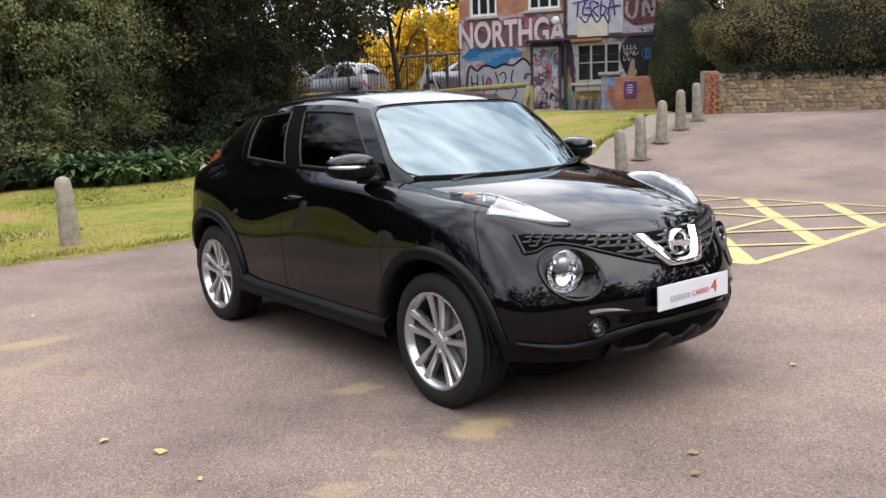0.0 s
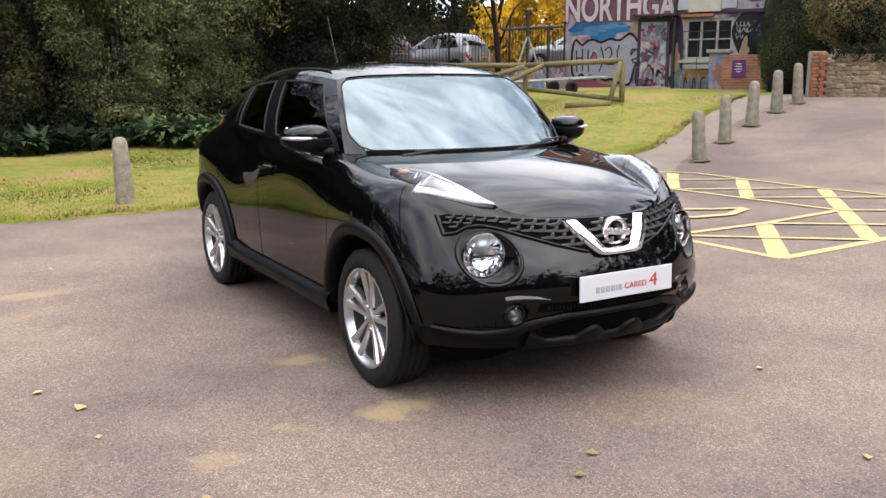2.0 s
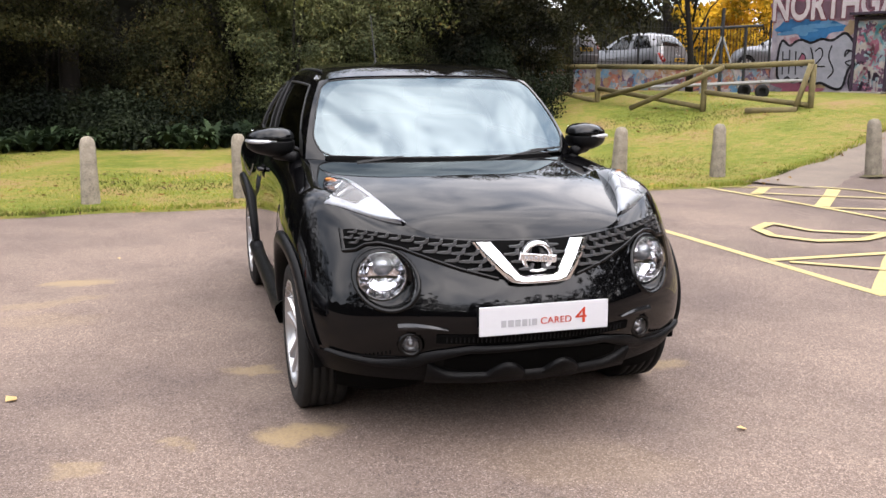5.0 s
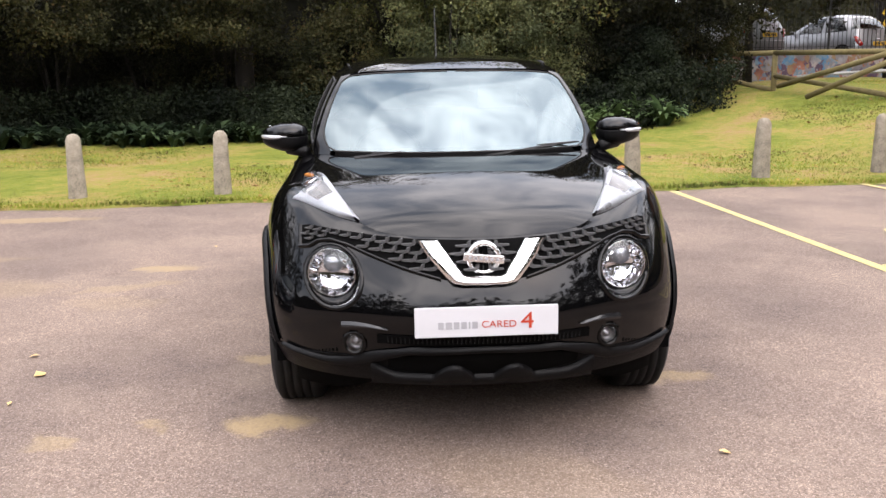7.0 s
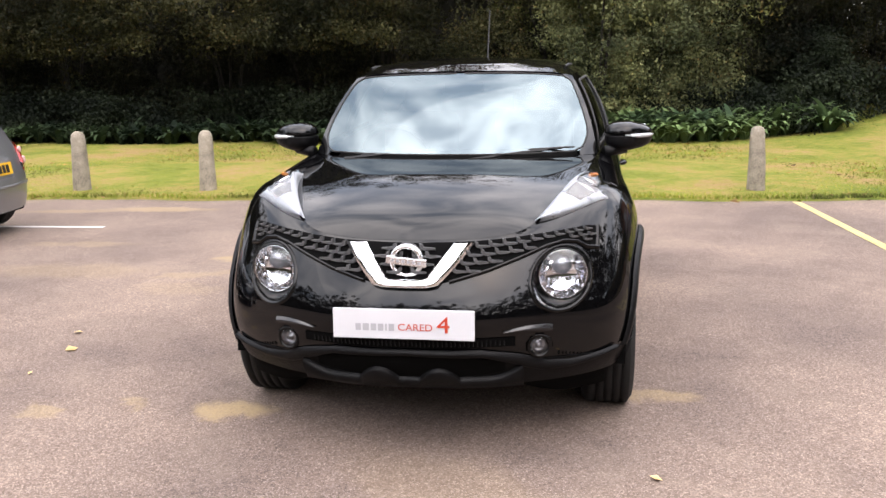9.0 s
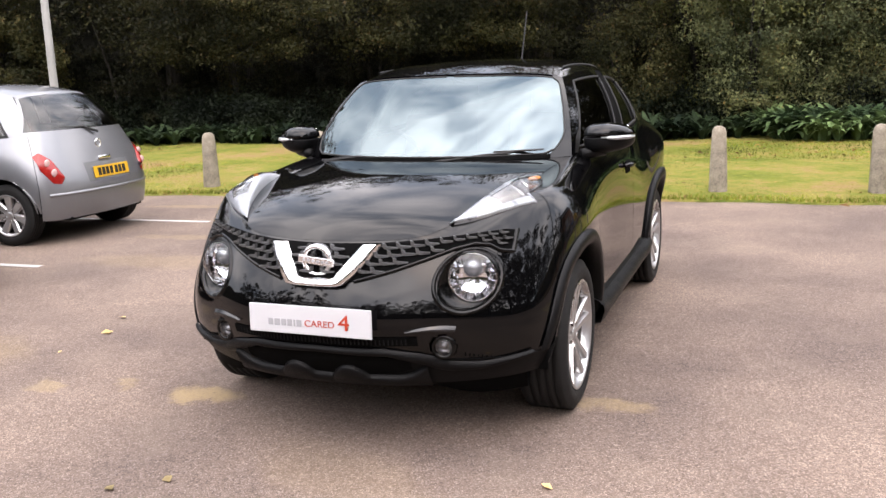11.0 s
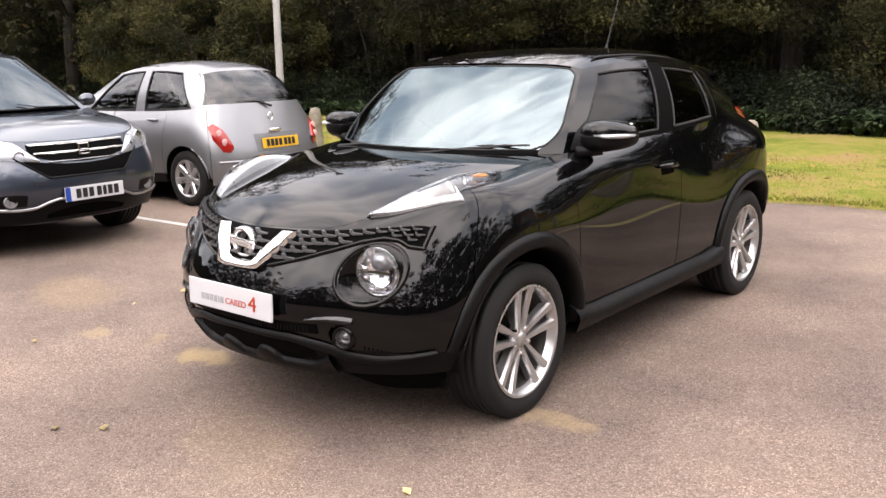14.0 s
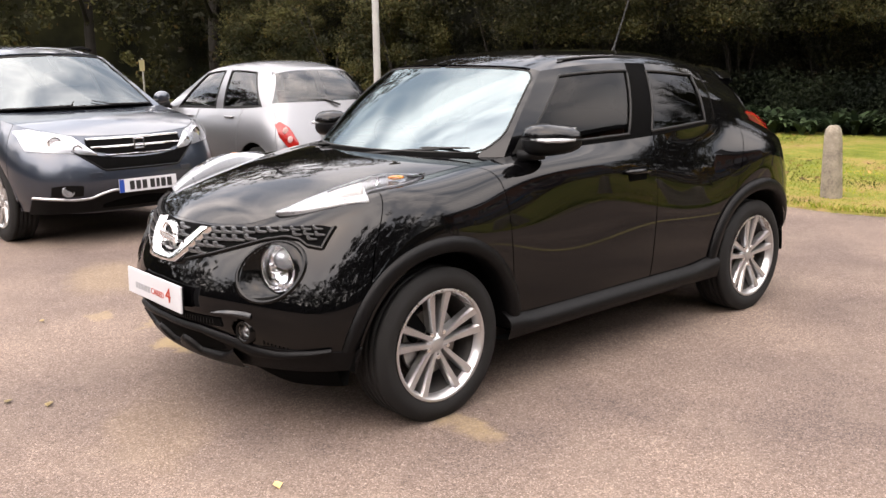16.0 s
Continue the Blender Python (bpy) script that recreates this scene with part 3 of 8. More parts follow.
def strip_mesh(rows, closed=False):
    """A mesh from rows of points of equal count."""
    bm = bmesh.new()
    vs = [[bm.verts.new(p) for p in r] for r in rows]
    for a, b in zip(vs, vs[1:]):
        for i in range(len(a) - (0 if closed else 1)):
            j = (i + 1) % len(a)
            bm.faces.new((a[i], a[j], b[j], b[i]))
    return bm


def lathe(profile, steps=48, axis="y"):
    """A ring turned about the y axis from (radius, y) points."""
    rows = []
    for k in range(steps + 1):
        a = 2 * math.pi * k / steps
        rows.append([(r * math.cos(a), y, r * math.sin(a)) for r, y in profile])
    bm = strip_mesh(rows)
    bmesh.ops.remove_doubles(bm, verts=bm.verts, dist=1e-5)
    bmesh.ops.recalc_face_normals(bm, faces=bm.faces)
    return bm


def make_wheel(name, parent, at, side, radius=0.33, width=0.215, rim=0.233, spokes=5, twin=True, steer=0.0, spoke_mat=None):
    """A wheel: tyre with tread blocks, alloy rim with spokes, cap, bolts and brake disc; +y is its outer side."""
    spoke_mat = spoke_mat or M_ALLOY
    w = new(name)
    w.parent = parent
    w.matrix_basis = pose(*at, 0, 0, (0 if side > 0 else 180) + steer)
    h = width / 2
    prof = [(rim - 0.012, h * 0.62), (rim, h * 0.9), (rim + 0.02, h * 1.0), (rim + (radius - rim) * 0.5, h * 1.035), (radius - 0.03, h * 1.0), (radius - 0.008, h * 0.86)]
    groove = []
    n = 5
    for k in range(n):
        a, b = h * 0.82 - k * (h * 1.64 / n), h * 0.82 - (k + 1) * (h * 1.64 / n)
        groove += [(radius, a), (radius, b + 0.010)]
        if k < n - 1:
            groove += [(radius - 0.008, b + 0.008), (radius - 0.008, b + 0.001)]
    prof = prof + groove + [(radius - 0.008, -h * 0.86), (radius - 0.03, -h), (rim + 0.03, -h * 1.04), (rim, -h * 0.9)]
    tyre = part("tyre", lathe(prof, 72), M_RUBBER, w, smooth=True)
    part("rim", lathe([(rim + 0.004, h * 0.97), (rim - 0.004, h * 1.0), (rim - 0.012, h * 0.94), (rim - 0.024, h * 0.6)], 64), M_ALLOY, w, smooth=True)
    part("barrel", lathe([(rim - 0.0235, h * 0.6), (rim - 0.03, -h * 0.2), (rim - 0.03, -h * 0.9)], 48), M_BARREL, w, smooth=True)
    # spokes: tapered bars, dished towards the hub
    fan = 2 * math.pi / spokes
    offs = (-0.26, 0.26) if twin else (0.0,)
    for k in range(spokes):
        for o in offs:
            a0 = k * fan + math.pi / 2
            e1, e2 = Vector((math.cos(a0), 0, math.sin(a0))), Vector((-math.sin(a0), 0, math.cos(a0)))
            sg = 0 if not twin else math.copysign(1, o)
            inner = e1 * 0.030 + e2 * 0.0135 * sg
            outer = e1 * (rim - 0.016) + e2 * 0.045 * sg
            rows = []
            for s in np.linspace(0, 1, 7):
                c = inner.lerp(outer, s)
                d = (outer - inner).normalized()
                q = Vector((-d.z, 0, d.x))
                wd = (0.0105 + 0.0095 * s) if twin else (0.028 + 0.012 * s)
                y0 = h * (0.70 + 0.22 * s**1.5)
                rows.append([c + q * wd + Vector((0, y0 - 0.012, 0)), c + q * wd * 0.72 + Vector((0, y0, 0)), c - q * wd * 0.72 + Vector((0, y0, 0)), c - q * wd + Vector((0, y0 - 0.012, 0)), c - q * wd * 0.8 + Vector((0, y0 - 0.05, 0)), c + q * wd * 0.8 + Vector((0, y0 - 0.05, 0))])
            bm = strip_mesh(rows, True)
            bmesh.ops.recalc_face_normals(bm, faces=bm.faces)
            part("spoke", bm, spoke_mat, w)
    part("hub_cap", lathe([(0.0, h * 0.76), (0.026, h * 0.755), (0.031, h * 0.72), (0.05, h * 0.60), (0.054, h * 0.3)], 28), M_ALLOY, w, smooth=True)
    for k in range(5):
        a = k * 2 * math.pi / 5 + math.pi / 2 + math.pi / 5
        part("wheel_nut", tube([(math.cos(a) * 0.056, h * 0.45, math.sin(a) * 0.056), (math.cos(a) * 0.056, h * 0.74, math.sin(a) * 0.056)], 0.010, 6), M_CHROME, w)
    part("brake_disc", lathe([(0.0, h * 0.2), (0.145, h * 0.2), (0.145, h * 0.0), (0.0, h * 0.0)], 40), M_DISC, w)
    part("brake_caliper", box((0.10, h * 0.1, 0.09), (0.09, 0.07, 0.13), (0, 35, 0), 0.015), M_DARK, w)
    return w


# barrel alloy darkened in colour for the shade behind the spokes
M_BARREL = surface("shade_dark_alloy", (0.05, 0.048, 0.046), (0.09, 0.086, 0.082), 20, 0.5, metal=0.5)
M_DISC = surface("worn_brake_steel", (0.16, 0.15, 0.14), (0.26, 0.25, 0.24), 20, 0.45, metal=0.8)
M_TINT = glass_like("dark_tinted_glass", (0.03, 0.032, 0.035), 0.0, ior=1.24)
M_SCREEN = glass_like("blue_tinted_windscreen", (0.13, 0.175, 0.185), 0.0, ior=2.8, gloss=(0.50, 0.605, 0.64))
M_LENS = glass_like("lamp_lens", (0.95, 0.96, 0.97), 0.02, ior=1.4)
M_REFLECTOR = surface("lamp_reflector", (0.80, 0.80, 0.82), (0.9, 0.9, 0.92), 40, 0.05, metal=1.0)
M_LAMPWHITE = surface("pearl_lamp_trim", (0.36, 0.37, 0.39), (0.47, 0.48, 0.50), 14, 0.28, metal=0.5)
M_AMBER = surface("amber_lens", (0.75, 0.22, 0.03), (0.85, 0.32, 0.06), 30, 0.25)
M_REDLENS = surface("red_lamp_lens", (0.36, 0.012, 0.010), (0.46, 0.022, 0.016), 30, 0.18, coat=0.4)
M_PLATE = surface("white_plate", (0.76, 0.76, 0.79), (0.80, 0.80, 0.83), 4, 0.45)
M_PLATE_Y = surface("yellow_plate", (0.90, 0.50, 0.02), (0.95, 0.56, 0.03), 4, 0.5)
M_INK_RED = surface("red_print", (0.62, 0.05, 0.02), (0.7, 0.08, 0.03), 4, 0.5)
M_INK_GREY = surface("grey_print", (0.46, 0.46, 0.48), (0.52, 0.52, 0.54), 4, 0.5)
M_INK = surface("black_print", (0.012, 0.012, 0.012), (0.02, 0.02, 0.02), 4, 0.5)
M_BLUE = surface("blue_band", (0.01, 0.06, 0.38), (0.02, 0.09, 0.45), 4, 0.5)
M_CABIN = surface("dark_cabin_cloth", (0.02, 0.02, 0.021), (0.035, 0.035, 0.036), 10, 0.9, spec=0.1)
M_SEAL = surface("black_rubber_seal", (0.01, 0.01, 0.01), (0.016, 0.016, 0.016), 10, 0.6)
M_MESH = surface("grille_plastic", (0.10, 0.102, 0.106), (0.14, 0.142, 0.147), 12, 0.35)
M_BOWL = surface("dark_lamp_bowl", (0.26, 0.25, 0.245), (0.36, 0.35, 0.34), 30, 0.2, metal=0.7)
M_BADGE = surface("satin_badge_metal", (0.80, 0.80, 0.81), (0.86, 0.86, 0.87), 12, 0.26, metal=0.95)
M_BOWL_DEEP = surface("shaded_lamp_bowl", (0.10, 0.10, 0.105), (0.22, 0.22, 0.23), 45, 0.15, metal=0.7)
M_PROJ = surface("projector_glass", (0.18, 0.19, 0.2), (0.3, 0.31, 0.33), 20, 0.05, metal=0.6)
M_GLOSS2 = surface("polished_black", (0.012, 0.012, 0.013), (0.018, 0.018, 0.019), 8, 0.16, spec=0.5)
M_GLOSS = car_paint("gloss_black_trim", (0.002, 0.002, 0.002), 0.0, 0.2, ior=1.3)


def text_mesh(words, size, material, parent, m, name="lettering", squeeze=1.0, bold=0.0):
    """Raised letters in the built-in font as one mesh part."""
    cu = bpy.data.curves.new(name, "FONT")
    cu.body, cu.size, cu.extrude, cu.align_x, cu.align_y = words, size, 0.0008, "CENTER", "CENTER"
    cu.offset = bold
    ob = bpy.data.objects.new(name, cu)
    scene.collection.objects.link(ob)
    me = bpy.data.meshes.new_from_object(ob.evaluated_get(bpy.context.evaluated_depsgraph_get()))
    bpy.data.objects.remove(ob)
    bpy.data.curves.remove(cu)
    me.transform(Matrix.Diagonal((squeeze, 1, 1, 1)))
    me.materials.append(material)
    out = new(name, me)
    out.parent = parent
    out.matrix_basis = m
    return out


def bars(name, widths, height, gap, material, parent, m, depth=0.002):
    """Unreadable writing: plain upright bars in the y-z plane of m, centred, each a part of its own."""
    y = (sum(widths) + gap * (len(widths) - 1)) / 2
    for w_ in widths:
        if w_ > 0.001:
            part(name, box((0, y - w_ / 2, 0), (depth, w_, height)), material, parent).matrix_basis = m
        y -= w_ + gap

# ---- the black crossover ----
JUKE_POSE = pose(-0.163, 5.654, 0, 0, 0, -51.6)
J_LIP = [(1.965, 0, 0.285), (1.925, 0.35, 0.285), (1.81, 0.62, 0.29), (1.67, 0.775, 0.30), (1.265, 0.80, 0.28), (0.82, 0.80, 0.25), (-0.22, 0.80, 0.25), (-0.85, 0.80, 0.26), (-1.265, 0.80, 0.29), (-1.70, 0.72, 0.34), (-1.86, 0.4, 0.34), (-1.90, 0, 0.34)]
J_SKIRT = [(2.045, 0, 0.40), (1.995, 0.35, 0.40), (1.865, 0.64, 0.395), (1.695, 0.805, 0.39), (1.265, 0.86, 0.40), (0.82, 0.85, 0.36), (-0.22, 0.845, 0.36), (-0.85, 0.85, 0.37), (-1.265, 0.865, 0.42), (-1.75, 0.76, 0.45), (-1.92, 0.4, 0.45), (-1.96, 0, 0.45)]
J_BUMPER = [(2.085, 0, 0.555), (2.04, 0.35, 0.555), (1.885, 0.64, 0.55), (1.70, 0.815, 0.55), (1.265, 0.88, 0.56), (0.82, 0.866, 0.54), (-0.22, 0.858, 0.53), (-0.85, 0.866, 0.55), (-1.265, 0.88, 0.58), (-1.77, 0.77, 0.58), (-1.95, 0.4, 0.6), (-1.99, 0, 0.6)]
J_WAIST = [(2.04, 0, 0.70), (1.985, 0.35, 0.71), (1.845, 0.605, 0.72), (1.66, 0.78, 0.735), (1.265, 0.885, 0.765), (0.82, 0.866, 0.73), (-0.22, 0.858, 0.72), (-0.85, 0.866, 0.74), (-1.265, 0.890, 0.775), (-1.76, 0.77, 0.75), (-1.93, 0.4, 0.75), (-1.97, 0, 0.75)]
J_SHOULDER = [(1.992, 0, 0.798), (1.927, 0.33, 0.805), (1.78, 0.575, 0.845), (1.585, 0.745, 0.885), (1.262, 0.848, 0.918), (0.82, 0.846, 0.905), (-0.22, 0.846, 0.90), (-0.85, 0.847, 0.905), (-1.265, 0.898, 0.92), (-1.69, 0.755, 0.93), (-1.86, 0.4, 0.95), (-1.90, 0, 0.95)]
J_CREST = [(1.970, 0, 0.830), (1.901, 0.33, 0.836), (1.755, 0.53, 0.884), (1.55, 0.685, 0.957), (1.255, 0.762, 0.993), (0.84, 0.795, 1.012), (-0.22, 0.822, 1.01), (-0.85, 0.808, 1.03), (-1.265, 0.855, 1.026), (-1.62, 0.73, 1.03), (-1.79, 0.4, 1.05), (-1.83, 0, 1.05)]
J_BELT = [(1.952, 0, 0.846), (1.884, 0.33, 0.852), (1.772, 0.470, 0.893), (1.54, 0.568, 0.950), (1.25, 0.638, 0.996), (0.90, 0.690, 1.044), (-0.22, 0.795, 1.092), (-0.85, 0.785, 1.125), (-1.2, 0.755, 1.13), (-1.48, 0.66, 1.10), (-1.63, 0.4, 1.12), (-1.67, 0, 1.13)]


def make_juke(m):
    car = thing("crossover_car", m, "black glossy compact crossover car parked on tarmac", "car")
    lines = [np.array(q) for q in (J_LIP, J_SKIRT, J_BUMPER, J_WAIST, J_SHOULDER, J_CREST, J_BELT)]
    for q in lines:
        q[9:, 0] += 0.085
    loft = Loft(lines)
    hub_f, hub_r, hz = 1.257, -1.185, 0.325
    arches = ((hub_f, hz, 0.415), (hub_r, hz, 0.415))
    g = 0.006
    front = loft.cloud(0.0, 3.9, 0, 6)
    flank = loft.cloud(2.8, 9.2, 0, 6, 260, 120)

    def nose(y, z, off=0.0):
        p, n = nearest_on(front, (1, 2), (abs(y), z))
        p = p + n * off
        return Vector((p.x, math.copysign(p.y, y) if abs(y) > 1e-6 else 0.0, p.z))

    def nose_normal(y, z):
        n = nearest_on(front, (1, 2), (abs(y), z))[1]
        return Vector((n.x, math.copysign(n.y, y) if y else 0, n.z))

    def side_y(x, z):
        return nearest_on(flank, (0, 2), (x, z))[0].y

    # painted panels
    seam_f, seam_b, seam_r = (4.93, -0.03), (6.0, 0.015), (7.25, 0.10)
    lamp_c, fog_c = nose(0.565, 0.694), nose(0.487, 0.455)
    openings = ((*lamp_c, 0.100), (*fog_c, 0.044))
    panel("front_bumper", loft.grid(0, 3.25 - g, 150, 1, 6 - 0.02, 76, 0, 0.02), M_PAINT, car, cut=arches, both=True, holes=openings)
    for sd in (1, -1):
        panel("front_wing", loft.grid(3.25 + g, seam_f[0] - g, 90, 1, 5.98, 60, 0.02, seam_f[1]), M_PAINT, car, sd, arches)
        door_f = panel("front_door", loft.grid(seam_f[0] + g, seam_b[0] - g * 0.6, 60, 1.0, 6, 60, *[seam_f[1], seam_b[1]]), M_PAINT, car, sd, arches)
        door_r = panel("rear_door", loft.grid(seam_b[0] + g * 0.6, seam_r[0] - g, 60, 1.0, 6, 60, seam_b[1], seam_r[1]), M_PAINT, car, sd, arches)
        panel("rear_wing", loft.grid(seam_r[0] + g, 8.75 - g, 80, 1, 6, 60, seam_r[1], 0), M_PAINT, car, sd, arches)
        # black sill and arch cladding
        ledge = []
        for x in np.linspace(hub_f - 0.37, hub_r + 0.40, 40):
            up = 0.35 + 0.03 * sstep(-0.55, -0.8, x) + 0.02 * sstep(0.7, 0.9, x)
            yb = side_y(x, 0.40)
            ledge.append([(x, sd * (yb - 0.02), up + 0.022), (x, sd * (yb + 0.010), up + 0.010), (x, sd * (yb + 0.036), up - 0.012), (x, sd * (yb + 0.042), up - 0.035), (x, sd * (yb + 0.022), 0.272), (x, sd * (yb - 0.09), 0.255)])
        part("sill", orient(strip_mesh(ledge)), M_PLASTIC, car, "black plastic sill trim", True)
        for hx in (hub_f, hub_r):
            rows = []
            lo, hi = (8, 182) if hx > 0 else (-2, 169)
            for a in np.linspace(radians(lo), radians(hi), 60):
                pts = []
                for r, off in ((0.466, 0.0), (0.462, 0.016), (0.44, 0.024), (0.412, 0.022), (0.400, 0.010), (0.398, -0.05), (0.41, -0.16)):
                    x, z = hx + r * math.cos(a), hz + r * math.sin(a)
                    xs, zs = hx + 0.45 * math.cos(a), hz + 0.45 * math.sin(a)
                    pts.append((x, sd * (side_y(xs, max(zs, 0.3)) + off), z))
                rows.append(pts)
            bm = strip_mesh(rows)
            bmesh.ops.recalc_face_normals(bm, faces=bm.faces)
            part("wheel_arch_trim", orient(bm), M_PLASTIC, car, "black plastic wheel arch trim", True)
            ang = np.linspace(radians(-4), radians(184), 30)
            rows = [[(hx + 0.417 * math.cos(a), sd * y, hz + 0.417 * math.sin(a)) for y in (0.82, 0.42)] + [(hx, sd * 0.42, hz + 0.1)] for a in ang]
            part("wheel_well", strip_mesh(rows), M_DARK, car)
        # door handle with its cup
        hp = nearest_on(flank, (0, 2), (-0.06, 0.925))
        cup = part("handle_cup", box((-0.06, sd * (hp[0].y - 0.004), 0.918), (0.15, 0.02, 0.07), (0, 0, 0), 0.009), M_DARK, door_f)
        part("handle", tube([(-0.145, sd * (hp[0].y + 0.004), 0.925), (-0.11, sd * (hp[0].y + 0.03), 0.932), (0.0, sd * (hp[0].y + 0.032), 0.936), (0.045, sd * (hp[0].y + 0.004), 0.934)], [0.010, 0.013, 0.013, 0.010], 10), M_PAINT, door_f, smooth=True)
        # mirror: shell, lower case, indicator strip and stalk
        mr = new("wing_mirror")
        mr.parent = car
        mr.matrix_basis = pose(0.60, sd * 0.865, 1.135, 0, 0, 0)
        for nm, za, zb, mt in (("mirror_cap", 0.012, 1.0, M_PAINT), ("mirror_base", -1.0, 0.004, M_PLASTIC)):
            bm = bmesh.new()
            bmesh.ops.create_uvsphere(bm, u_segments=36, v_segments=24, radius=1)
            for v in bm.verts:
                x, y, z = v.co
                e = 0.62
                q = lambda t: math.copysign(abs(t) ** e, t)
                fx, fy, fz = q(x), q(y), q(z)
                taper = 1 - 0.28 * max(0, fy)
                v.co = Vector((0.115 * fx * (1.0 if fx > 0 else 0.55) * taper - 0.05 * max(0, fy), 0.118 * fy, 0.072 * fz * taper))
            geom = bmesh.ops.bisect_plane(bm, geom=bm.verts[:] + bm.edges[:] + bm.faces[:], plane_co=(0, 0, za if nm == "mirror_cap" else zb), plane_no=(0, 0, 1), clear_inner=nm == "mirror_cap", clear_outer=nm != "mirror_cap")
            for v in bm.verts:
                v.co.y *= sd
            bmesh.ops.holes_fill(bm, edges=[e for e in bm.edges if len(e.link_faces) == 1], sides=0)
            bmesh.ops.recalc_face_normals(bm, faces=bm.faces)
            part(nm, bm, mt, mr, smooth=True)
        part("indicator_strip", tube([(0.108, sd * -0.02, 0.006), (0.095, sd * 0.05, 0.004), (0.045, sd * 0.098, 0.004), (-0.02, sd * 0.118, 0.004)], [0.006, 0.010, 0.010, 0.006], 8), M_LAMPWHITE, mr, "pale indicator strip", True)
        part("mirror_arm", tube([(0.03, sd * -0.02, -0.058), (0.06, sd * -0.075, -0.07), (0.09, sd * -0.12, -0.075)], [0.03, 0.026, 0.03], 10), M_PLASTIC, mr, smooth=True)
        part("mirror_glass", box((-0.062, sd * 0.0, 0.004), (0.006, 0.17, 0.10), (0, 0, 0), 0.002), M_CHROME, mr)

    panel("rear_bumper", loft.grid(8.75 + g, 11, 70, 0, 6, 50), M_PAINT, car, both=True)
    # dark lower apron of the nose
    panel("front_apron", loft.grid(0, 3.62, 110, 0, 0.985, 16) + np.array((0.004, 0.004, 0)), M_PLASTIC, car, cut=arches, both=True, label="black plastic lower bumper")
    # dark shell behind the gaps
    bm = skin(loft.grid(0, 11, 120, 0.3, 5.9, 30) * np.array((0.98, 0.965, 1.0)) - np.array((0, 0, 0.004)), cut=((hub_f, hz, 0.44), (hub_r, hz, 0.44)), both=True, holes=((*lamp_c, 0.125), (*fog_c, 0.06)))
    part("inner_shell", orient(bm), M_DARK, car)
    part("underbody", box((0.0, 0, 0.30), (3.5, 1.15, 0.16), bevel=0.03), M_DARK, car)

    # bonnet: from its front edge to the screen, crowned, with raised flanks
    n = 40
    edge = np.vstack([loft.rows(np.linspace(1.62, 5.13, n), 6.0)])
    mid = line_through([(1.953, 0, 0.846), (1.89, 0, 0.896), (1.755, 0, 0.955), (1.5, 0, 1.019), (1.25, 0, 1.052), (1.095, 0, 1.066)], n)
    rows = []
    for k in range(n):
        t = np.linspace(0, 1, 33)[:, None]
        e, c = edge[k], mid[k]
        flat = np.hstack([c[0] + (e[0] - c[0]) * t**2.2, e[1] * t, c[2] + (e[2] - c[2]) * t**2.0])
        rows.append(flat)
    hood = np.array(rows)
    nose_edge = loft.rows(np.linspace(0.0, 1.62, 33), 6.0)
    shift = nose_edge - hood[0]
    for k in range(14):
        hood[k] += shift * (1 - k / 14) ** 2
    panel("bonnet", hood + np.array((0, 0, 0.001)), M_PAINT, car, both=True)

    # upper lamps: arrow-shaped housings that stand proud of the wings
    L_TOP = line_through([(1.782, 0.468, 0.902), (1.66, 0.528, 0.962), (1.52, 0.580, 1.008), (1.40, 0.618, 1.033), (1.29, 0.646, 1.030), (1.17, 0.664, 1.006)], 41)
    L_OUT = line_through([(1.778, 0.480, 0.898), (1.70, 0.575, 0.908), (1.615, 0.662, 0.922), (1.522, 0.742, 0.934)], 22)
    L_BACK = line_through([(1.522, 0.742, 0.934), (1.515, 0.690, 0.968), (1.42, 0.712, 0.984), (1.29, 0.706, 1.004), (1.18, 0.668, 1.000)], 20)
    L_OUT = np.vstack([L_OUT, L_BACK[1:]])
    crown = loft.cloud(1.2, 4.7, 3.6, 6)
    for q in L_OUT:
        at_, out_ = nearest_on(crown, (0, 1), (q[0], q[1]))
        q[2] = max(q[2], at_.z + 0.006)
    BELT_X = loft.rows(np.linspace(1.4, 5.2, 200), 6.0)

    def lamp_section(k, swell):
        """One section of the lamp: foot on the bonnet's edge, inner brow, crowned lens, outer edge."""
        a, b = L_TOP[k], L_OUT[k]
        i = int(np.argmin(abs(BELT_X[:, 0] - a[0])))
        pts = [BELT_X[i] + np.array((0, -0.004, -0.004)), BELT_X[i] * 0.45 + a * 0.55 + np.array((0, -0.008, 0))]
        for q in np.linspace(0, 1, 9):
            c = a * (1 - q) + b * q
            pts.append(c + np.array((0.25, 0.45, 0.85)) * (swell * math.sin(math.pi * q) ** 0.7 - 0.004 * (1 - q)))
        pts.append(b + np.array((-0.01, -0.012, -0.02)))
        return pts

    for sd in (1, -1):
        flip = np.array((1, sd, 1))

        def lamp_mesh(ks, swell, lo=0, hi=None):
            return orient(strip_mesh([[tuple(q * flip) for q in lamp_section(k, swell)[lo:hi]] for k in ks]), (1.4, sd * 0.6, 0.7))

        lamp_h = part("running_lamp", lamp_mesh(range(0, 14), 0.012), M_LAMPWHITE, car, "pale running lamp standing proud of the wing", True)
        part("lamp_lens", lamp_mesh(range(0, 23), 0.020, 2, 11), M_LENS, lamp_h, smooth=True)
        part("lamp_fang", lamp_mesh(range(13, 23), 0.012, 8), M_LAMPWHITE, lamp_h, smooth=True)
        part("lamp_brow", lamp_mesh(range(13, 41), 0.012, 0, 4), M_LAMPWHITE, lamp_h, smooth=True)
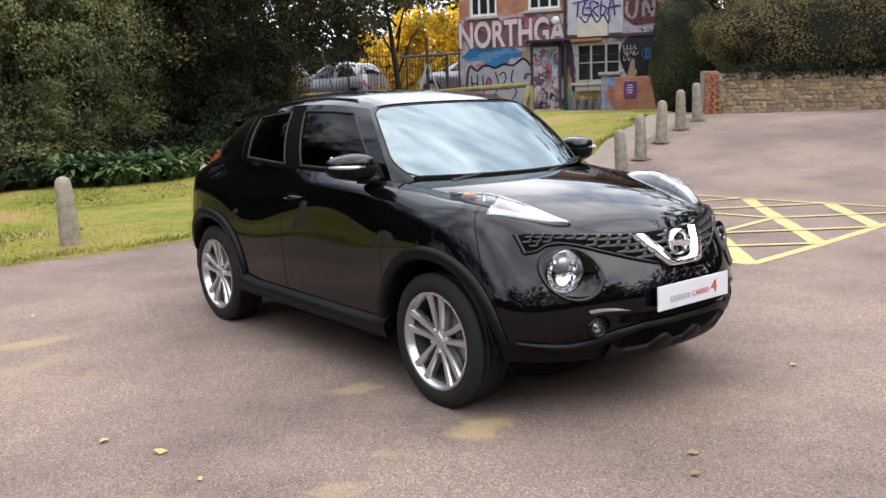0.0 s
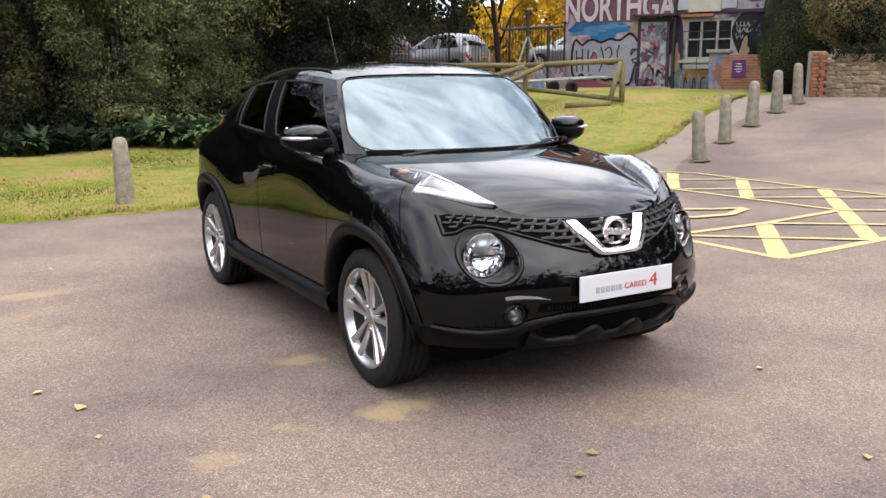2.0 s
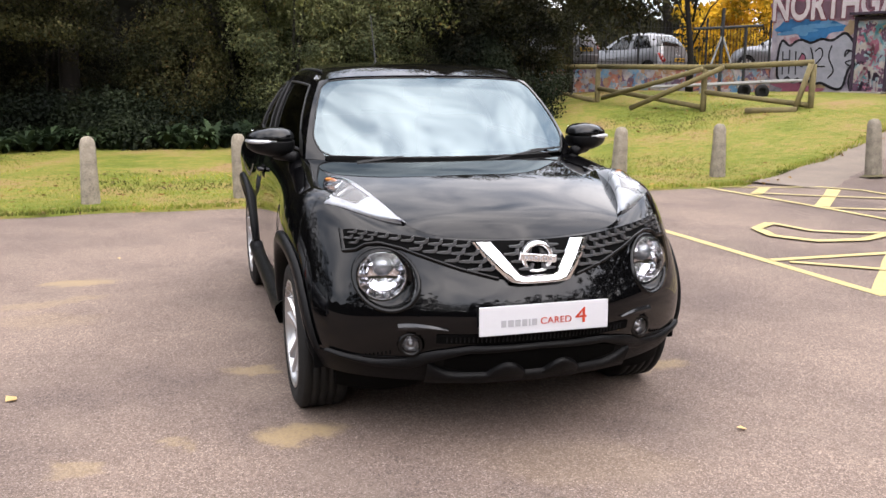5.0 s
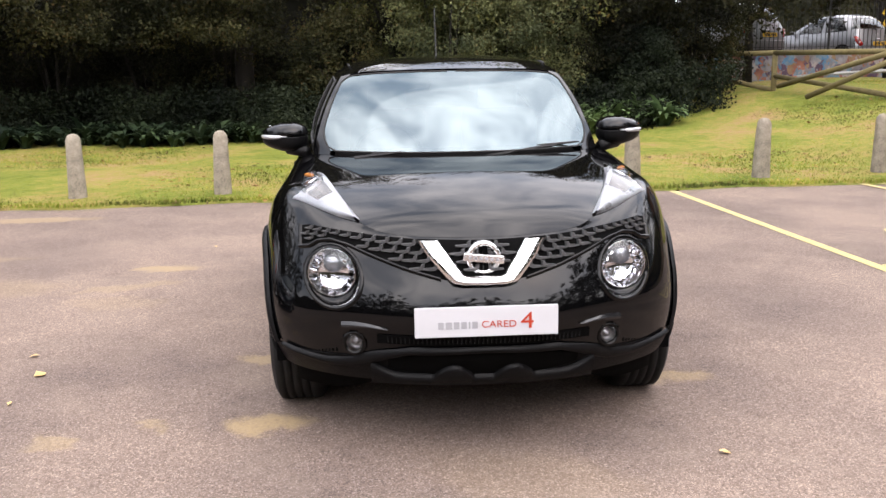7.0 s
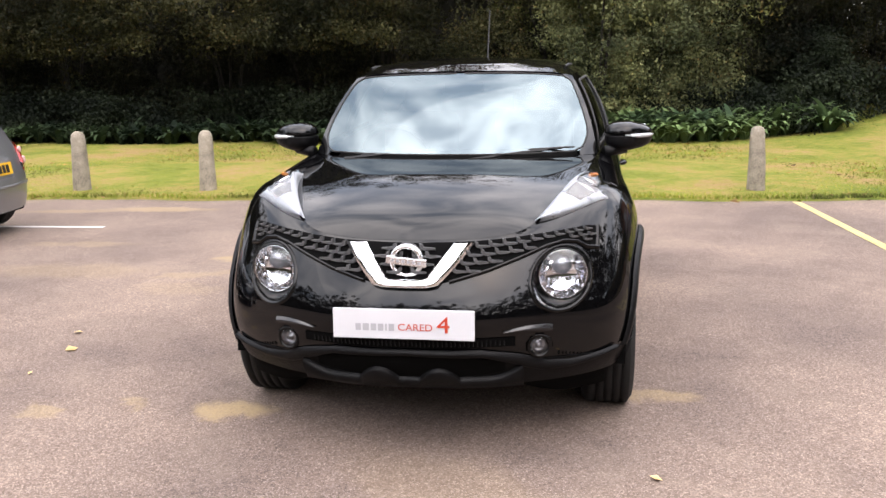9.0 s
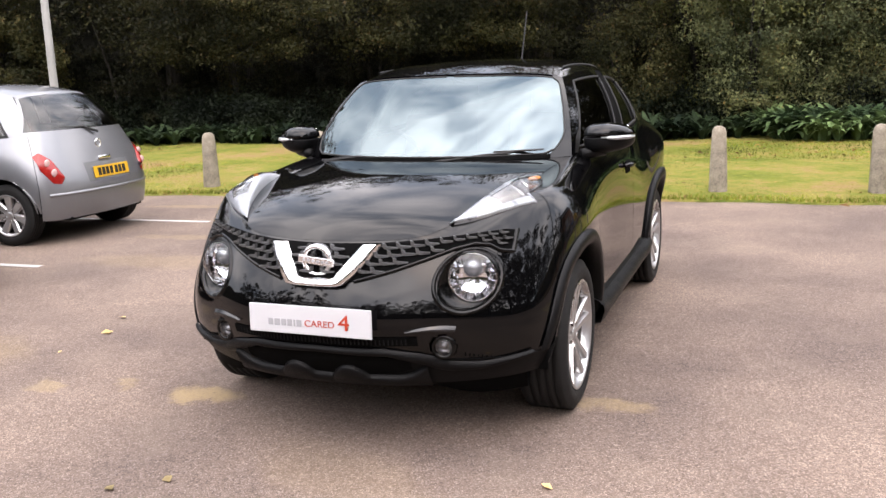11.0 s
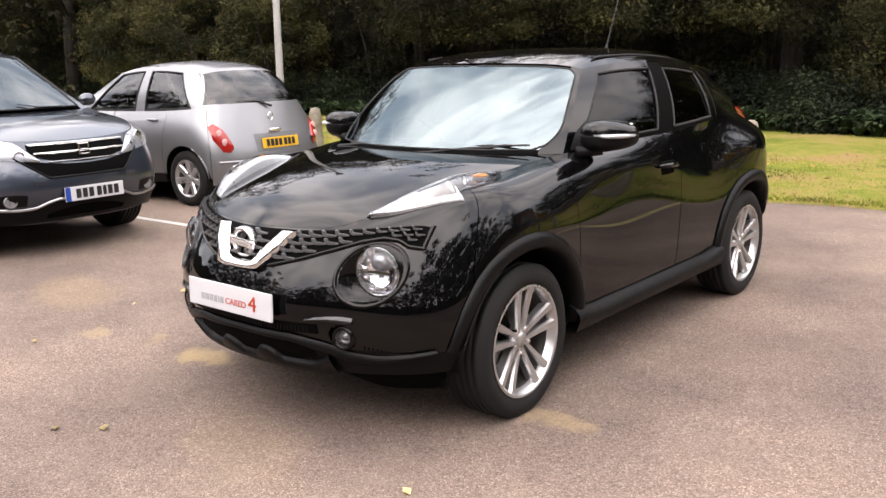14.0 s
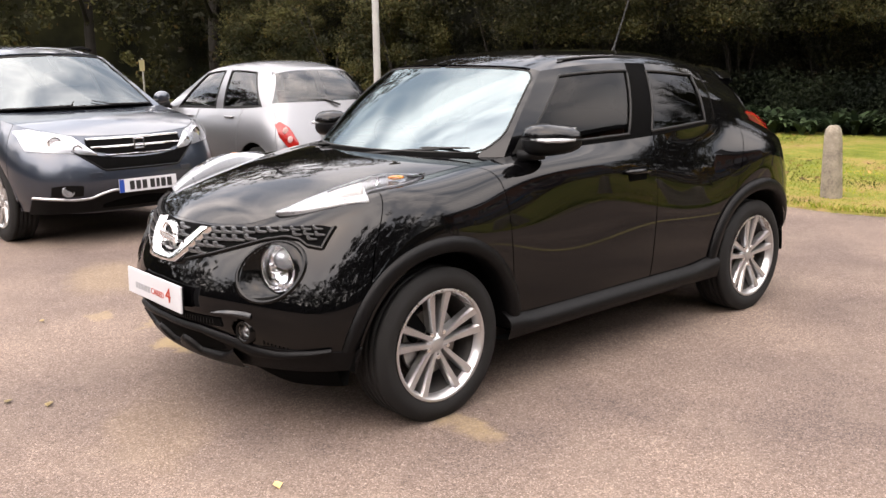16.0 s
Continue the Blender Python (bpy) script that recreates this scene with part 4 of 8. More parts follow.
        bowl = part("indicator_bowl", lamp_mesh(range(22, 41), -0.006, 3), M_BOWL_DEEP, car, "clear bowl with an amber bulb", True)
        part("bowl_front", lamp_mesh(range(13, 23), 0.002, 3, 9), M_BOWL, bowl, smooth=True)
        part("bowl_lens", lamp_mesh(range(22, 41), 0.020, 2, 11), M_LENS, bowl, smooth=True)
        for k in (27,):
            q = lamp_section(k, 0.0)
            part("bowl_facet", tube([Vector(q[m_] * flip) for m_ in (4, 6, 8)], 0.006, 6), M_REFLECTOR, bowl, smooth=True)
        pb = L_TOP[31] * 0.45 + L_OUT[31] * 0.55
        bm = bmesh.new()
        bmesh.ops.create_uvsphere(bm, u_segments=14, v_segments=9, radius=1, matrix=pose(pb[0], sd * pb[1], pb[2] + 0.008, 0, 0, sd * -35) @ Matrix.Diagonal((0.034, 0.014, 0.010, 1)))
        part("bulb", bm, M_AMBER, bowl, smooth=True)
        # round headlamp in its pod
        aim = (Vector((1, sd * 0.22, 0.04))).normalized()
        rot = aim.to_track_quat("Y", "Z").to_matrix().to_4x4()
        pod = new("headlamp")
        pod.parent = car
        pod.matrix_basis = Matrix.Translation((nose(0.664, 0.702).x + 0.042, sd * 0.572, 0.702)) @ rot
        back = pod.matrix_basis.inverted()
        rows = []
        for a in np.linspace(0, 2 * math.pi, 65):
            cy, cz = math.cos(a), math.sin(a)
            R = 0.106 + 0.011 * math.cos(a - radians(222))
            row = []
            for dr, lift in ((0.014, 0.0), (0.010, 0.007), (0.003, 0.008), (-0.004, -0.002)):
                yy, zz = 0.572 + cy * (R + dr), 0.702 + cz * (R + dr)
                row.append(back @ nose(sd * yy, zz, lift))
            row += [Vector((-sd * cy * r_, d_, cz * r_)) for r_, d_ in ((0.101, -0.002), (0.096, 0.0), (0.092, -0.012))]
            rows.append(row)
        part("pod_ring", orient(strip_mesh(rows)), M_GLOSS, pod, "gloss black lamp surround", True)
        part("inner_ring", lathe([(0.097, -0.05), (0.096, -0.006), (0.093, -0.002), (0.089, -0.008), (0.088, -0.05)], 56), M_CHROME, pod, smooth=True)
        part("reflector", lathe([(0.092, -0.012), (0.080, -0.035), (0.055, -0.055), (0.0, -0.065)], 48), M_REFLECTOR, pod, smooth=True)
        bm = bmesh.new()
        for k in range(14):
            a = 2 * math.pi * k / 14
            add_box(bm, (math.cos(a) * 0.065, -0.034, math.sin(a) * 0.065 - 0.008), (0.022, 0.02, 0.010), (0, -math.degrees(a) + 90, 25), 0.003, 1)
        part("facets", bm, M_REFLECTOR, pod)
        part("projector", lathe([(0.0, 0.002), (0.022, -0.003), (0.034, -0.014), (0.040, -0.03), (0.042, -0.06)], 28), M_PROJ, pod, smooth=True).matrix_basis = pose(0, 0, 0.034)
        part("lens_cover", lathe([(0.0, 0.03), (0.04, 0.027), (0.075, 0.016), (0.098, 0.0)], 48), M_LENS, pod, smooth=True)
        # fog lamp
        c1 = nose(sd * 0.487, 0.455, 0.004)
        fog = new("fog_lamp")
        fog.parent = car
        fog.matrix_basis = Matrix.Translation(c1) @ Vector((1, sd * 0.22, 0.0)).to_track_quat("Y", "Z").to_matrix().to_4x4()
        part("fog_bezel", lathe([(0.052, -0.03), (0.047, 0.0), (0.038, 0.002), (0.032, -0.006), (0.032, -0.03)], 36), M_GLOSS, fog, smooth=True)
        part("fog_reflector", lathe([(0.033, -0.005), (0.026, -0.022), (0.012, -0.030), (0.010, -0.012), (0.0, -0.010)], 30), M_BOWL_DEEP, fog, smooth=True)
        part("fog_lens", lathe([(0.0, 0.004), (0.025, 0.002), (0.041, -0.006)], 30), M_LENS, fog, smooth=True)
        bm = bmesh.new()
        for k in range(7):
            y = 0.56 + k * 0.014
            p = nose(sd * y, 0.425 - k * 0.004, -0.002)
            add_box(bm, p, (0.004, 0.006, 0.034 - k * 0.004), (0, 0, sd * 30))
        part("bumper_vent", bm, M_DARK, car)
        # polished corner crease of the bumper
        pts = [nose(sd * y, z, 0.003) for y, z in ((0.36, 0.524), (0.42, 0.531), (0.49, 0.531), (0.535, 0.526))]
        rows = [[p + Vector((0.0, 0, -h_ * 1.1)), p + Vector((0.011, 0, -h_)), p + Vector((0.006, 0, 0)), p + Vector((-0.001, 0, h_))] for p, h_ in zip([Vector(q) for q in line_through([tuple(p) for p in pts], 14)], np.interp(np.linspace(0, 1, 14), [0, 0.35, 0.8, 1], [0.002, 0.007, 0.012, 0.011]))]
        part("bumper_scoop", orient(strip_mesh(rows)), M_GLOSS2, car, smooth=True)

    # grille band with its honeycomb mesh
    def grille_low(y):
        return float(np.interp(abs(y), [0.0, 0.14, 0.30, 0.42, 0.50, 0.57, 0.62, 0.655, 0.70], [0.705, 0.703, 0.745, 0.784, 0.812, 0.826, 0.818, 0.796, 0.787]))

    def grille_top(y):
        return float(np.interp(abs(y), [0.0, 0.25, 0.4, 0.60, 0.66, 0.70], [0.836, 0.838, 0.846, 0.862, 0.866, 0.858]))

    def cell_mesh(sd):
        """One scale of the grille: a bar that thickens and hooks up towards the middle of the car."""
        prof = [(-0.030, -0.002), (0.008, -0.005), (0.021, -0.001), (0.026, 0.006), (0.027, 0.021), (0.016, 0.018), (0.012, 0.007), (-0.030, 0.003)]
        bm = bmesh.new()
        fr = [bm.verts.new((0.006 + 0.10 * z, -sd * y, z)) for y, z in prof]
        bk = [bm.verts.new((-0.008, -sd * y, z)) for y, z in prof]
        bm.faces.new(fr)
        for i in range(len(prof)):
            j = (i + 1) % len(prof)
            bm.faces.new((fr[i], bk[i], bk[j], fr[j]))
        bmesh.ops.recalc_face_normals(bm, faces=bm.faces)
        return bm

    for sd in (1, -1):
        # flat black sheet: its colour paints the shade behind the mesh
        rows = [[nose(sd * y, z, 0.004) for z in np.linspace(grille_low(y), grille_top(y), 9)] for y in np.linspace(0.0 if sd > 0 else 0.002, 0.695, 70)]
        grille = part("grille_panel", orient(strip_mesh(rows)), M_DARK, car, smooth=True)
        shared = None
        for r in range(7):
            y = 0.02 + (r % 2) * 0.024
            while y < 0.675:
                s = float(np.interp(y, [0.4, 0.58], [1.0, 0.68]))
                z = grille_top(y) - 0.021 * s - r * 0.0265 * s
                vo_, vi_ = np.interp(z, [0.68, 0.735, 0.8, 0.86], [0.16, 0.19, 0.235, 0.27]), np.interp(z, [0.68, 0.735, 0.8, 0.86], [0.02, 0.085, 0.12, 0.155])
                if z > grille_low(y) + 0.006 and not (vi_ - 0.014 < y < vo_ - 0.01) and not (y < 0.03 and abs(z - 0.772) < 0.05):
                    if shared is None:
                        ob = part("grille_cell", cell_mesh(sd), M_MESH, grille)
                        shared = ob.data
                    else:
                        ob = new("grille_cell", shared)
                        ob.parent = grille
                    nn = nose_normal(sd * y, z)
                    ob.matrix_basis = pose(*nose(sd * y, z, 0.008), 0, 0, math.degrees(math.atan2(nn.y, nn.x))) @ Matrix.Diagonal((1, s, s, 1))
                y += 0.050 * s
        rows = [[nose(sd * y, z, o) for o, z in ((0.002, grille_low(y) - 0.010), (0.011, grille_low(y) - 0.007), (0.013, grille_low(y) - 0.002), (0.010, grille_low(y) + 0.003), (0.003, grille_low(y) + 0.004))] for y in np.linspace(0.16, 0.70, 60)]
        part("grille_trim", orient(strip_mesh(rows)), M_GLOSS, car, smooth=True)
        rows = [[nose(sd * y, grille_top(0.7) + (grille_low(0.7) - grille_top(0.7)) * k, o) for o, y in ((0.003, 0.690), (0.010, 0.694), (0.010, 0.701), (0.002, 0.706))] for k in np.linspace(-0.05, 1.08, 14)]
        part("grille_trim", orient(strip_mesh(rows)), M_GLOSS, car, smooth=True)

    # chrome V round the badge
    vrows = []
    for o_y, o_z, i_y, i_z in ((0.254, 0.836, 0.166, 0.834), (0.212, 0.786, 0.122, 0.784), (0.166, 0.735, 0.084, 0.737), (0.125, 0.692, 0.078, 0.722), (0.085, 0.684, 0.060, 0.716), (0.0, 0.682, 0.0, 0.714)):
        po, pi = nose(o_y, o_z, 0.006), nose(i_y, i_z, 0.006)
        vrows.append([po, po.lerp(pi, 0.12) + Vector((0.022, 0, 0)), po.lerp(pi, 0.5) + Vector((0.028, 0, 0)), po.lerp(pi, 0.88) + Vector((0.022, 0, 0)), pi])
    vrows += [[Vector((p.x, -p.y, p.z)) for p in r] for r in vrows[-2::-1]]
    part("chrome_v", orient(strip_mesh(vrows)), M_CHROME, car, "chrome V-shaped grille surround", True)
    ctr = nose(0, 0.773, 0.018)
    emblem = new("badge")
    emblem.parent = car
    emblem.matrix_basis = Matrix.Translation(ctr) @ pose(0, 0, 0, 0, -6, -90)
    part("badge_ring", lathe([(0.046, 0.0), (0.047, 0.008), (0.052, 0.012), (0.060, 0.011), (0.064, 0.005), (0.064, -0.02), (0.046, -0.02), (0.046, 0.0)], 48), M_BADGE, emblem, smooth=True)
    part("badge_bar", box((0, 0.008, 0), (0.152, 0.016, 0.030), (0, 0, 0), 0.004), M_BADGE, emblem)
    bm = bmesh.new()
    for k in range(6):
        add_box(bm, (-0.05 + k * 0.02, 0.0165, 0), (0.010, 0.002, 0.010))
    part("badge_bars", bm, M_INK_GREY, emblem)

    # dealer's show plate
    pl = new("show_plate")
    pl.parent = car
    pl.matrix_basis = pose(2.108, 0.0, 0.565, 0, -2, 0)
    part("plate_backing", box((-0.010, 0, -0.002), (0.022, 0.47, 0.10), bevel=0.004), M_DARK, pl)
    part("plate_face", box((0.004, 0, 0), (0.008, 0.525, 0.112), bevel=0.003), M_PLATE, pl)
    face = pose(0.0095, 0, 0, 90, 0, 90)
    bars("maker_bar", [0.020, 0.006, 0.020, 0.020, 0.023, 0.020], 0.026, 0.007, M_INK_GREY, pl, pose(0.009, -0.105, -0.012))
    text_mesh("CARED", 0.036, M_INK_RED, pl, face @ pose(0.045, -0.0115, 0), squeeze=1.12)
    text_mesh("4", 0.086, M_INK_RED, pl, face @ pose(0.149, -0.002, 0.0005), squeeze=1.2)

    # lower intake, its dark opening painted as a flat black sheet, with toothed lip
    rows = [[nose(y, z, 0.010) for z in np.linspace(0.335 + 0.03 * (abs(y) / 0.36) ** 4, 0.432 - 0.03 * (abs(y) / 0.36) ** 3, 8)] for y in np.linspace(-0.36, 0.36, 41)]
    part("lower_intake", orient(strip_mesh(rows)), M_DARK, car)
    rows = []
    for y in np.linspace(-0.42, 0.42, 85):
        tooth = 0.046 * max(0.0, math.cos(math.pi / 2 * min(1, abs(abs(y) - 0.115) / 0.075))) ** 0.8
        zt = 0.334 + tooth + 0.055 * max(0, (abs(y) - 0.30) / 0.12) ** 2
        rows.append([nose(y, 0.287, 0.012), nose(y, 0.300, 0.030), nose(y, zt - 0.008, 0.032), nose(y, zt, 0.022), nose(y, zt + 0.002, 0.006)])
    part("bumper_lip", orient(strip_mesh(rows)), M_PLASTIC, car, smooth=True)
    rows = []
    for y in np.linspace(-0.775, 0.775, 116):
        z = float(np.interp(abs(y), [0, 0.28, 0.40, 0.50, 0.60, 0.70, 0.775], [0.447, 0.440, 0.408, 0.370, 0.368, 0.384, 0.400]))
        h_ = float(np.interp(abs(y), [0, 0.3, 0.45, 0.60, 0.70, 0.775], [0.012, 0.016, 0.030, 0.016, 0.010, 0.006]))
        rows.append([nose(y, z - h_, 0.006), nose(y, z - h_ * 0.4, 0.022), nose(y, z + h_ * 0.6, 0.020), nose(y, z + h_, 0.004)])
    part("bumper_bar", orient(strip_mesh(rows)), M_PLASTIC, car, smooth=True)
    for sd in (1, -1):
        rows = []
        for y in np.linspace(0.30, 0.745, 24):
            q = nose(sd * y, 0.30, -0.012)
            drop = 0.065 * float(sstep(0.30, 0.60, y))
            rows.append([q, q + Vector((-0.012, 0, -0.02)), q + Vector((-0.035, 0, -0.02 - drop)), q + Vector((-0.060, 0, -0.02 - drop)), q + Vector((-0.07, 0, 0.0))])
        part("air_deflector", orient(strip_mesh(rows)), M_DARK, car, smooth=True)
    rows = [[nose(y, z, 0.004) for z in (0.466, 0.485, 0.503)] for y in np.linspace(-0.40, 0.40, 40)]
    slot = part("upper_slot", orient(strip_mesh(rows)), M_DARK, car)
    fin = None
    for k in range(46):
        if fin is None:
            fin = part("slot_fin", box((0, 0, 0), (0.006, 0.005, 0.024)), M_PLASTIC, slot)
        else:
            fin = new("slot_fin", fin.data)
            fin.parent = slot
        fin.matrix_basis = Matrix.Translation(nose(-0.36 + k * 0.016, 0.484, 0.004))

    # greenhouse
    RAIL = [(0.37, 0.578, 1.430), (0.12, 0.606, 1.452), (-0.25, 0.628, 1.458), (-0.60, 0.622, 1.437), (-0.95, 0.597, 1.395), (-1.25, 0.56, 1.345)]
    bx = [0.745, 0.665, -0.055, -0.135, -0.235, -0.73, -0.83, -1.26]
    tx = [0.37, 0.235, -0.215, -0.285, -0.375, -0.80, -0.92, -1.22]
    rail = cubic(-np.array([p[0] for p in RAIL]), np.array(RAIL))
    dense = loft.rows(np.linspace(4.3, 8.4, 400), 6.0)
    order = np.argsort(dense[:, 0])

    def belt_at(x):
        return np.array([x, np.interp(x, dense[order, 0], dense[order, 1]), np.interp(x, dense[order, 0], dense[order, 2])])

    def house(i, f, v):
        """A point of the side glazing: column i, fraction f to the next, height v."""
        b0 = belt_at(bx[i] + (bx[i + 1] - bx[i]) * f)
        t0 = rail(-(tx[i] + (tx[i + 1] - tx[i]) * f))[0]
        p = b0 * (1 - v) + t0 * v
        p[1] += 0.108 * v * (1 - v) * (f if i == 0 else 1.0)
        if i == 0:
            p += 4 * v * (1 - v) * (1 - f) * np.array((0.012, 0.014, 0.018))
        return p

    def glaze(i, va, vb, fa=0.0, fb=1.0, off=0.0, nu=14, nv=12):
        gg = np.array([[house(i, f, v) for f in np.linspace(fa, fb, nu)] for v in np.linspace(va, vb, nv)])
        return gg + np.array((0, off, off * 0.3))

    for sd in (1, -1):
        panel("a_pillar", glaze(0, 0.0, 1.0, off=0.0), M_PAINT, car, sd)
        for i, nm in ((1, "front_window"), (4, "rear_window")):
            ob = panel(nm, glaze(i, 0.07, 0.90, 0.02, 0.98, -0.008), M_TINT, car, sd, thick=0.004, label="dark tinted side window")
            panel("window_frame", glaze(i, 0.90, 1.0), M_PAINT, car, sd)
            panel("belt_trim", glaze(i, 0.0, 0.075), M_DARK, car, sd)
            path = [house(i, f, v) + np.array((0, -0.002, 0)) for f, v in [(0, 0.07)] + [(0, q) for q in np.linspace(0.15, 0.9, 8)] + [(q, 0.9) for q in np.linspace(0.1, 1, 8)] + [(1, q) for q in np.linspace(0.85, 0.07, 8)] + [(q, 0.07) for q in np.linspace(0.9, 0.0, 8)]]
            part("window_seal", tube([Vector((p[0], p[1] * sd, p[2])) for p in path], 0.007, 6), M_SEAL, ob)
        panel("b_pillar", glaze(2, 0.0, 1.0, off=-0.003), M_DARK, car, sd)
        panel("b_pillar", glaze(3, 0.0, 1.0, off=-0.003), M_DARK, car, sd)
        panel("c_trim", glaze(5, 0.0, 1.0, off=-0.003), M_GLOSS, car, sd, label="black plastic rear quarter trim")
        panel("c_pillar", glaze(6, 0.0, 1.0), M_PAINT, car, sd)
        # sail panel at the foot of the pillar, and the mirror's fixing
        rows = [[house(0, f, v) * np.array((1, sd, 1)) + np.array((0, sd * 0.004, 0)) for v in np.linspace(0.02, 0.02 + 0.36 * f, 6)] for f in np.linspace(0.45, 1.0, 8)]
        part("mirror_sail", orient(strip_mesh(rows)), M_SEAL, car)
        # boomerang tail lamp
        rows = []
        for s in np.linspace(0, 1, 16):
            p = np.array((-1.20 - 0.38 * s, 0.735 - 0.05 * s, 1.16 - 0.16 * s + 0.03 * math.sin(math.pi * s)))
            wdt = 0.012 + 0.022 * s
            rows.append([(p[0], sd * (p[1] - 0.005), p[2] - wdt), (p[0] - 0.02, sd * (p[1] + 0.008), p[2]), (p[0] - 0.02, sd * (p[1] - 0.0), p[2] + wdt), (p[0] - 0.02, sd * (p[1] - 0.07), p[2] + wdt)])
        part("tail_lamp", orient(strip_mesh(rows)), M_REDLENS, car, "red boomerang tail lamp", True)

    # roof, screen and tail
    ns = 30
    xs = np.linspace(0.37, -1.25, ns)
    cl = cubic(-np.array([0.45, 0.25, -0.1, -0.5, -0.9, -1.25, -1.42]), np.array([(0.45, 0, 1.462), (0.25, 0, 1.506), (-0.1, 0, 1.535), (-0.5, 0, 1.537), (-0.9, 0, 1.508), (-1.25, 0, 1.455), (-1.42, 0, 1.425)]))
    xc = np.linspace(0.45, -1.40, ns)
    rows = []
    for a, b in zip(xs, xc):
        e, c = rail(-a)[0], cl(-b)[0]
        t = np.linspace(0, 1, 26)[:, None]
        rows.append(np.hstack([c[0] + (e[0] - c[0]) * t**2, e[1] * t, c[2] + (e[2] - c[2]) * (0.42 * t**2 + 0.58 * t**8)]))
    panel("roof", np.array(rows), M_PAINT, car, both=True)
    for sd in (1, -1):
        pts = [rail(-x)[0] * np.array((1, sd * 0.90, 1)) + np.array((0, 0, 0.034)) for x in np.linspace(0.2, -1.2, 20)]
        part("roof_channel", tube([Vector(p) for p in pts], 0.006, 6), M_SEAL, car)
    # windscreen between the bonnet and the roof
    top = np.array(rows)[0]
    corner = house(0, 0.0, 0.0)
    foot = np.array([(1.078 - (1.078 - corner[0]) * t**2.3, corner[1] * t, 1.060 + (corner[2] - 1.060) * t**2) for t in np.linspace(0, 1, 26)])
    side_fade = (1 - np.linspace(0, 1, 26) ** 4)[None, :, None]
    flatws = patch(foot, top, 26)
    ws = flatws + (patch(foot, top, 26, 0.028, 1.0, (0.5, 0, 0.8)) - flatws) * side_fade + (patch(foot, top, 26, 1.0, 1.0, (0.012, 0.014, 0.018)) - flatws) * (1 - side_fade)
    ts = np.linspace(0, 1, 26)

    def screen_row(j, t_from, t_to, n_):
        return np.stack([np.interp(np.linspace(t_from, t_to, n_), ts, ws[j, :, c]) for c in range(3)], 1)

    def glass_end(j):
        """How far out the glass reaches in a row: the corners are rounded."""
        v = (j - 1) / 23
        return 0.965 - 0.085 * max(0.0, 1 - v / 0.30) ** 2.2 - 0.05 * max(0.0, (v - 0.90) / 0.10) ** 2

    ins = np.stack([screen_row(j, 0, glass_end(j), 26) for j in range(1, 25)])
    panel("windscreen", ins, M_SCREEN, car, both=True, thick=0.004, label="tinted windscreen with sky reflected in it").visible_shadow = False
    rest = np.stack([screen_row(j, glass_end(min(max(j, 1), 24)) + 0.002, 1, 6) for j in range(26)])
    for sd in (1, -1):
        panel("screen_surround", rest, M_PAINT, car, sd)
        flip = np.array((1, sd, 1))
        frame_pts = [Vector(q * flip) for q in list(ins[0, ::2]) + list(ins[1:, -1]) + list(ins[-1, ::-2])]
        part("screen_seal", tube(frame_pts, 0.005, 6), M_SEAL, car)
    # scuttle panel below the screen, wipers
    sc = patch(np.array([(1.115 - 0.22 * t**2.3, 0.68 * t, 1.048 - 0.012 * t**2) for t in np.linspace(0, 1, 20)]), np.array([(1.055 - 0.20 * t**2.3, 0.67 * t, 1.060 - 0.010 * t**2) for t in np.linspace(0, 1, 20)]), 5)
    panel("scuttle", sc, M_PLASTIC, car, both=True)
    for y0, y1, k in ((0.10, 0.60, 0), (-0.50, 0.02, 1)):
        a = Vector((1.09 - 0.21 * (abs(y0) / 0.68) ** 2.3, y0, 1.056))
        b = Vector((1.03 - 0.21 * (abs(y1) / 0.68) ** 2.3, y1, 1.088))
        wp = new("wiper")
        wp.parent = car
        part("wiper_arm", tube([a, a.lerp(b, 0.5) + Vector((0.0, 0, 0.012)), b.lerp(a, 0.25) + Vector((0, 0, 0.012))], [0.009, 0.007, 0.004], 6), M_SEAL, wp)
        part("wiper_blade", tube([a.lerp(b, 0.15) + Vector((-0.02, 0, 0.012)), a.lerp(b, 0.6) + Vector((-0.015, 0, 0.018)), b + Vector((-0.02, 0, 0.012))], [0.004, 0.008, 0.004], 6), M_SEAL, wp)
    # tailgate
    tail_top = np.array(rows)[-1]
    tail_low = loft.rows(np.linspace(11, 8.3, 26), 6.0)
    panel("tailgate", patch(tail_low, tail_top, 14, 0.03, 1.0, (-1, 0, 0.4)), M_PAINT, car, both=True)
    sp = np.array([tail_top + np.array((0.03, 0, 0.012)), tail_top + np.array((-0.10, 0, 0.010)), tail_top + np.array((-0.12, 0, -0.012)), tail_top + np.array((-0.02, 0, -0.035))])
    panel("spoiler", sp, M_PAINT, car, both=True, thick=0)
    part("aerial", tube([(-0.90, 0, 1.50), (-0.93, 0, 1.56), (-1.07, 0, 1.86)], [0.014, 0.005, 0.004], 6), M_SEAL, car)
    # cabin seen through the glass
    part("dashboard", box((0.78, 0, 0.98), (0.42, 1.24, 0.12), (0, 8, 0), 0.04), M_CABIN, car, smooth=True)
    part("steering_wheel", lathe([(0.165, 0.0), (0.178, 0.014), (0.192, 0.0), (0.178, -0.014), (0.165, 0.0)], 32), M_CABIN, car, smooth=True).matrix_basis = pose(0.52, -0.34, 1.02, 0, 0, 90) @ pose(0, 0, 0, 24, 0, 0)
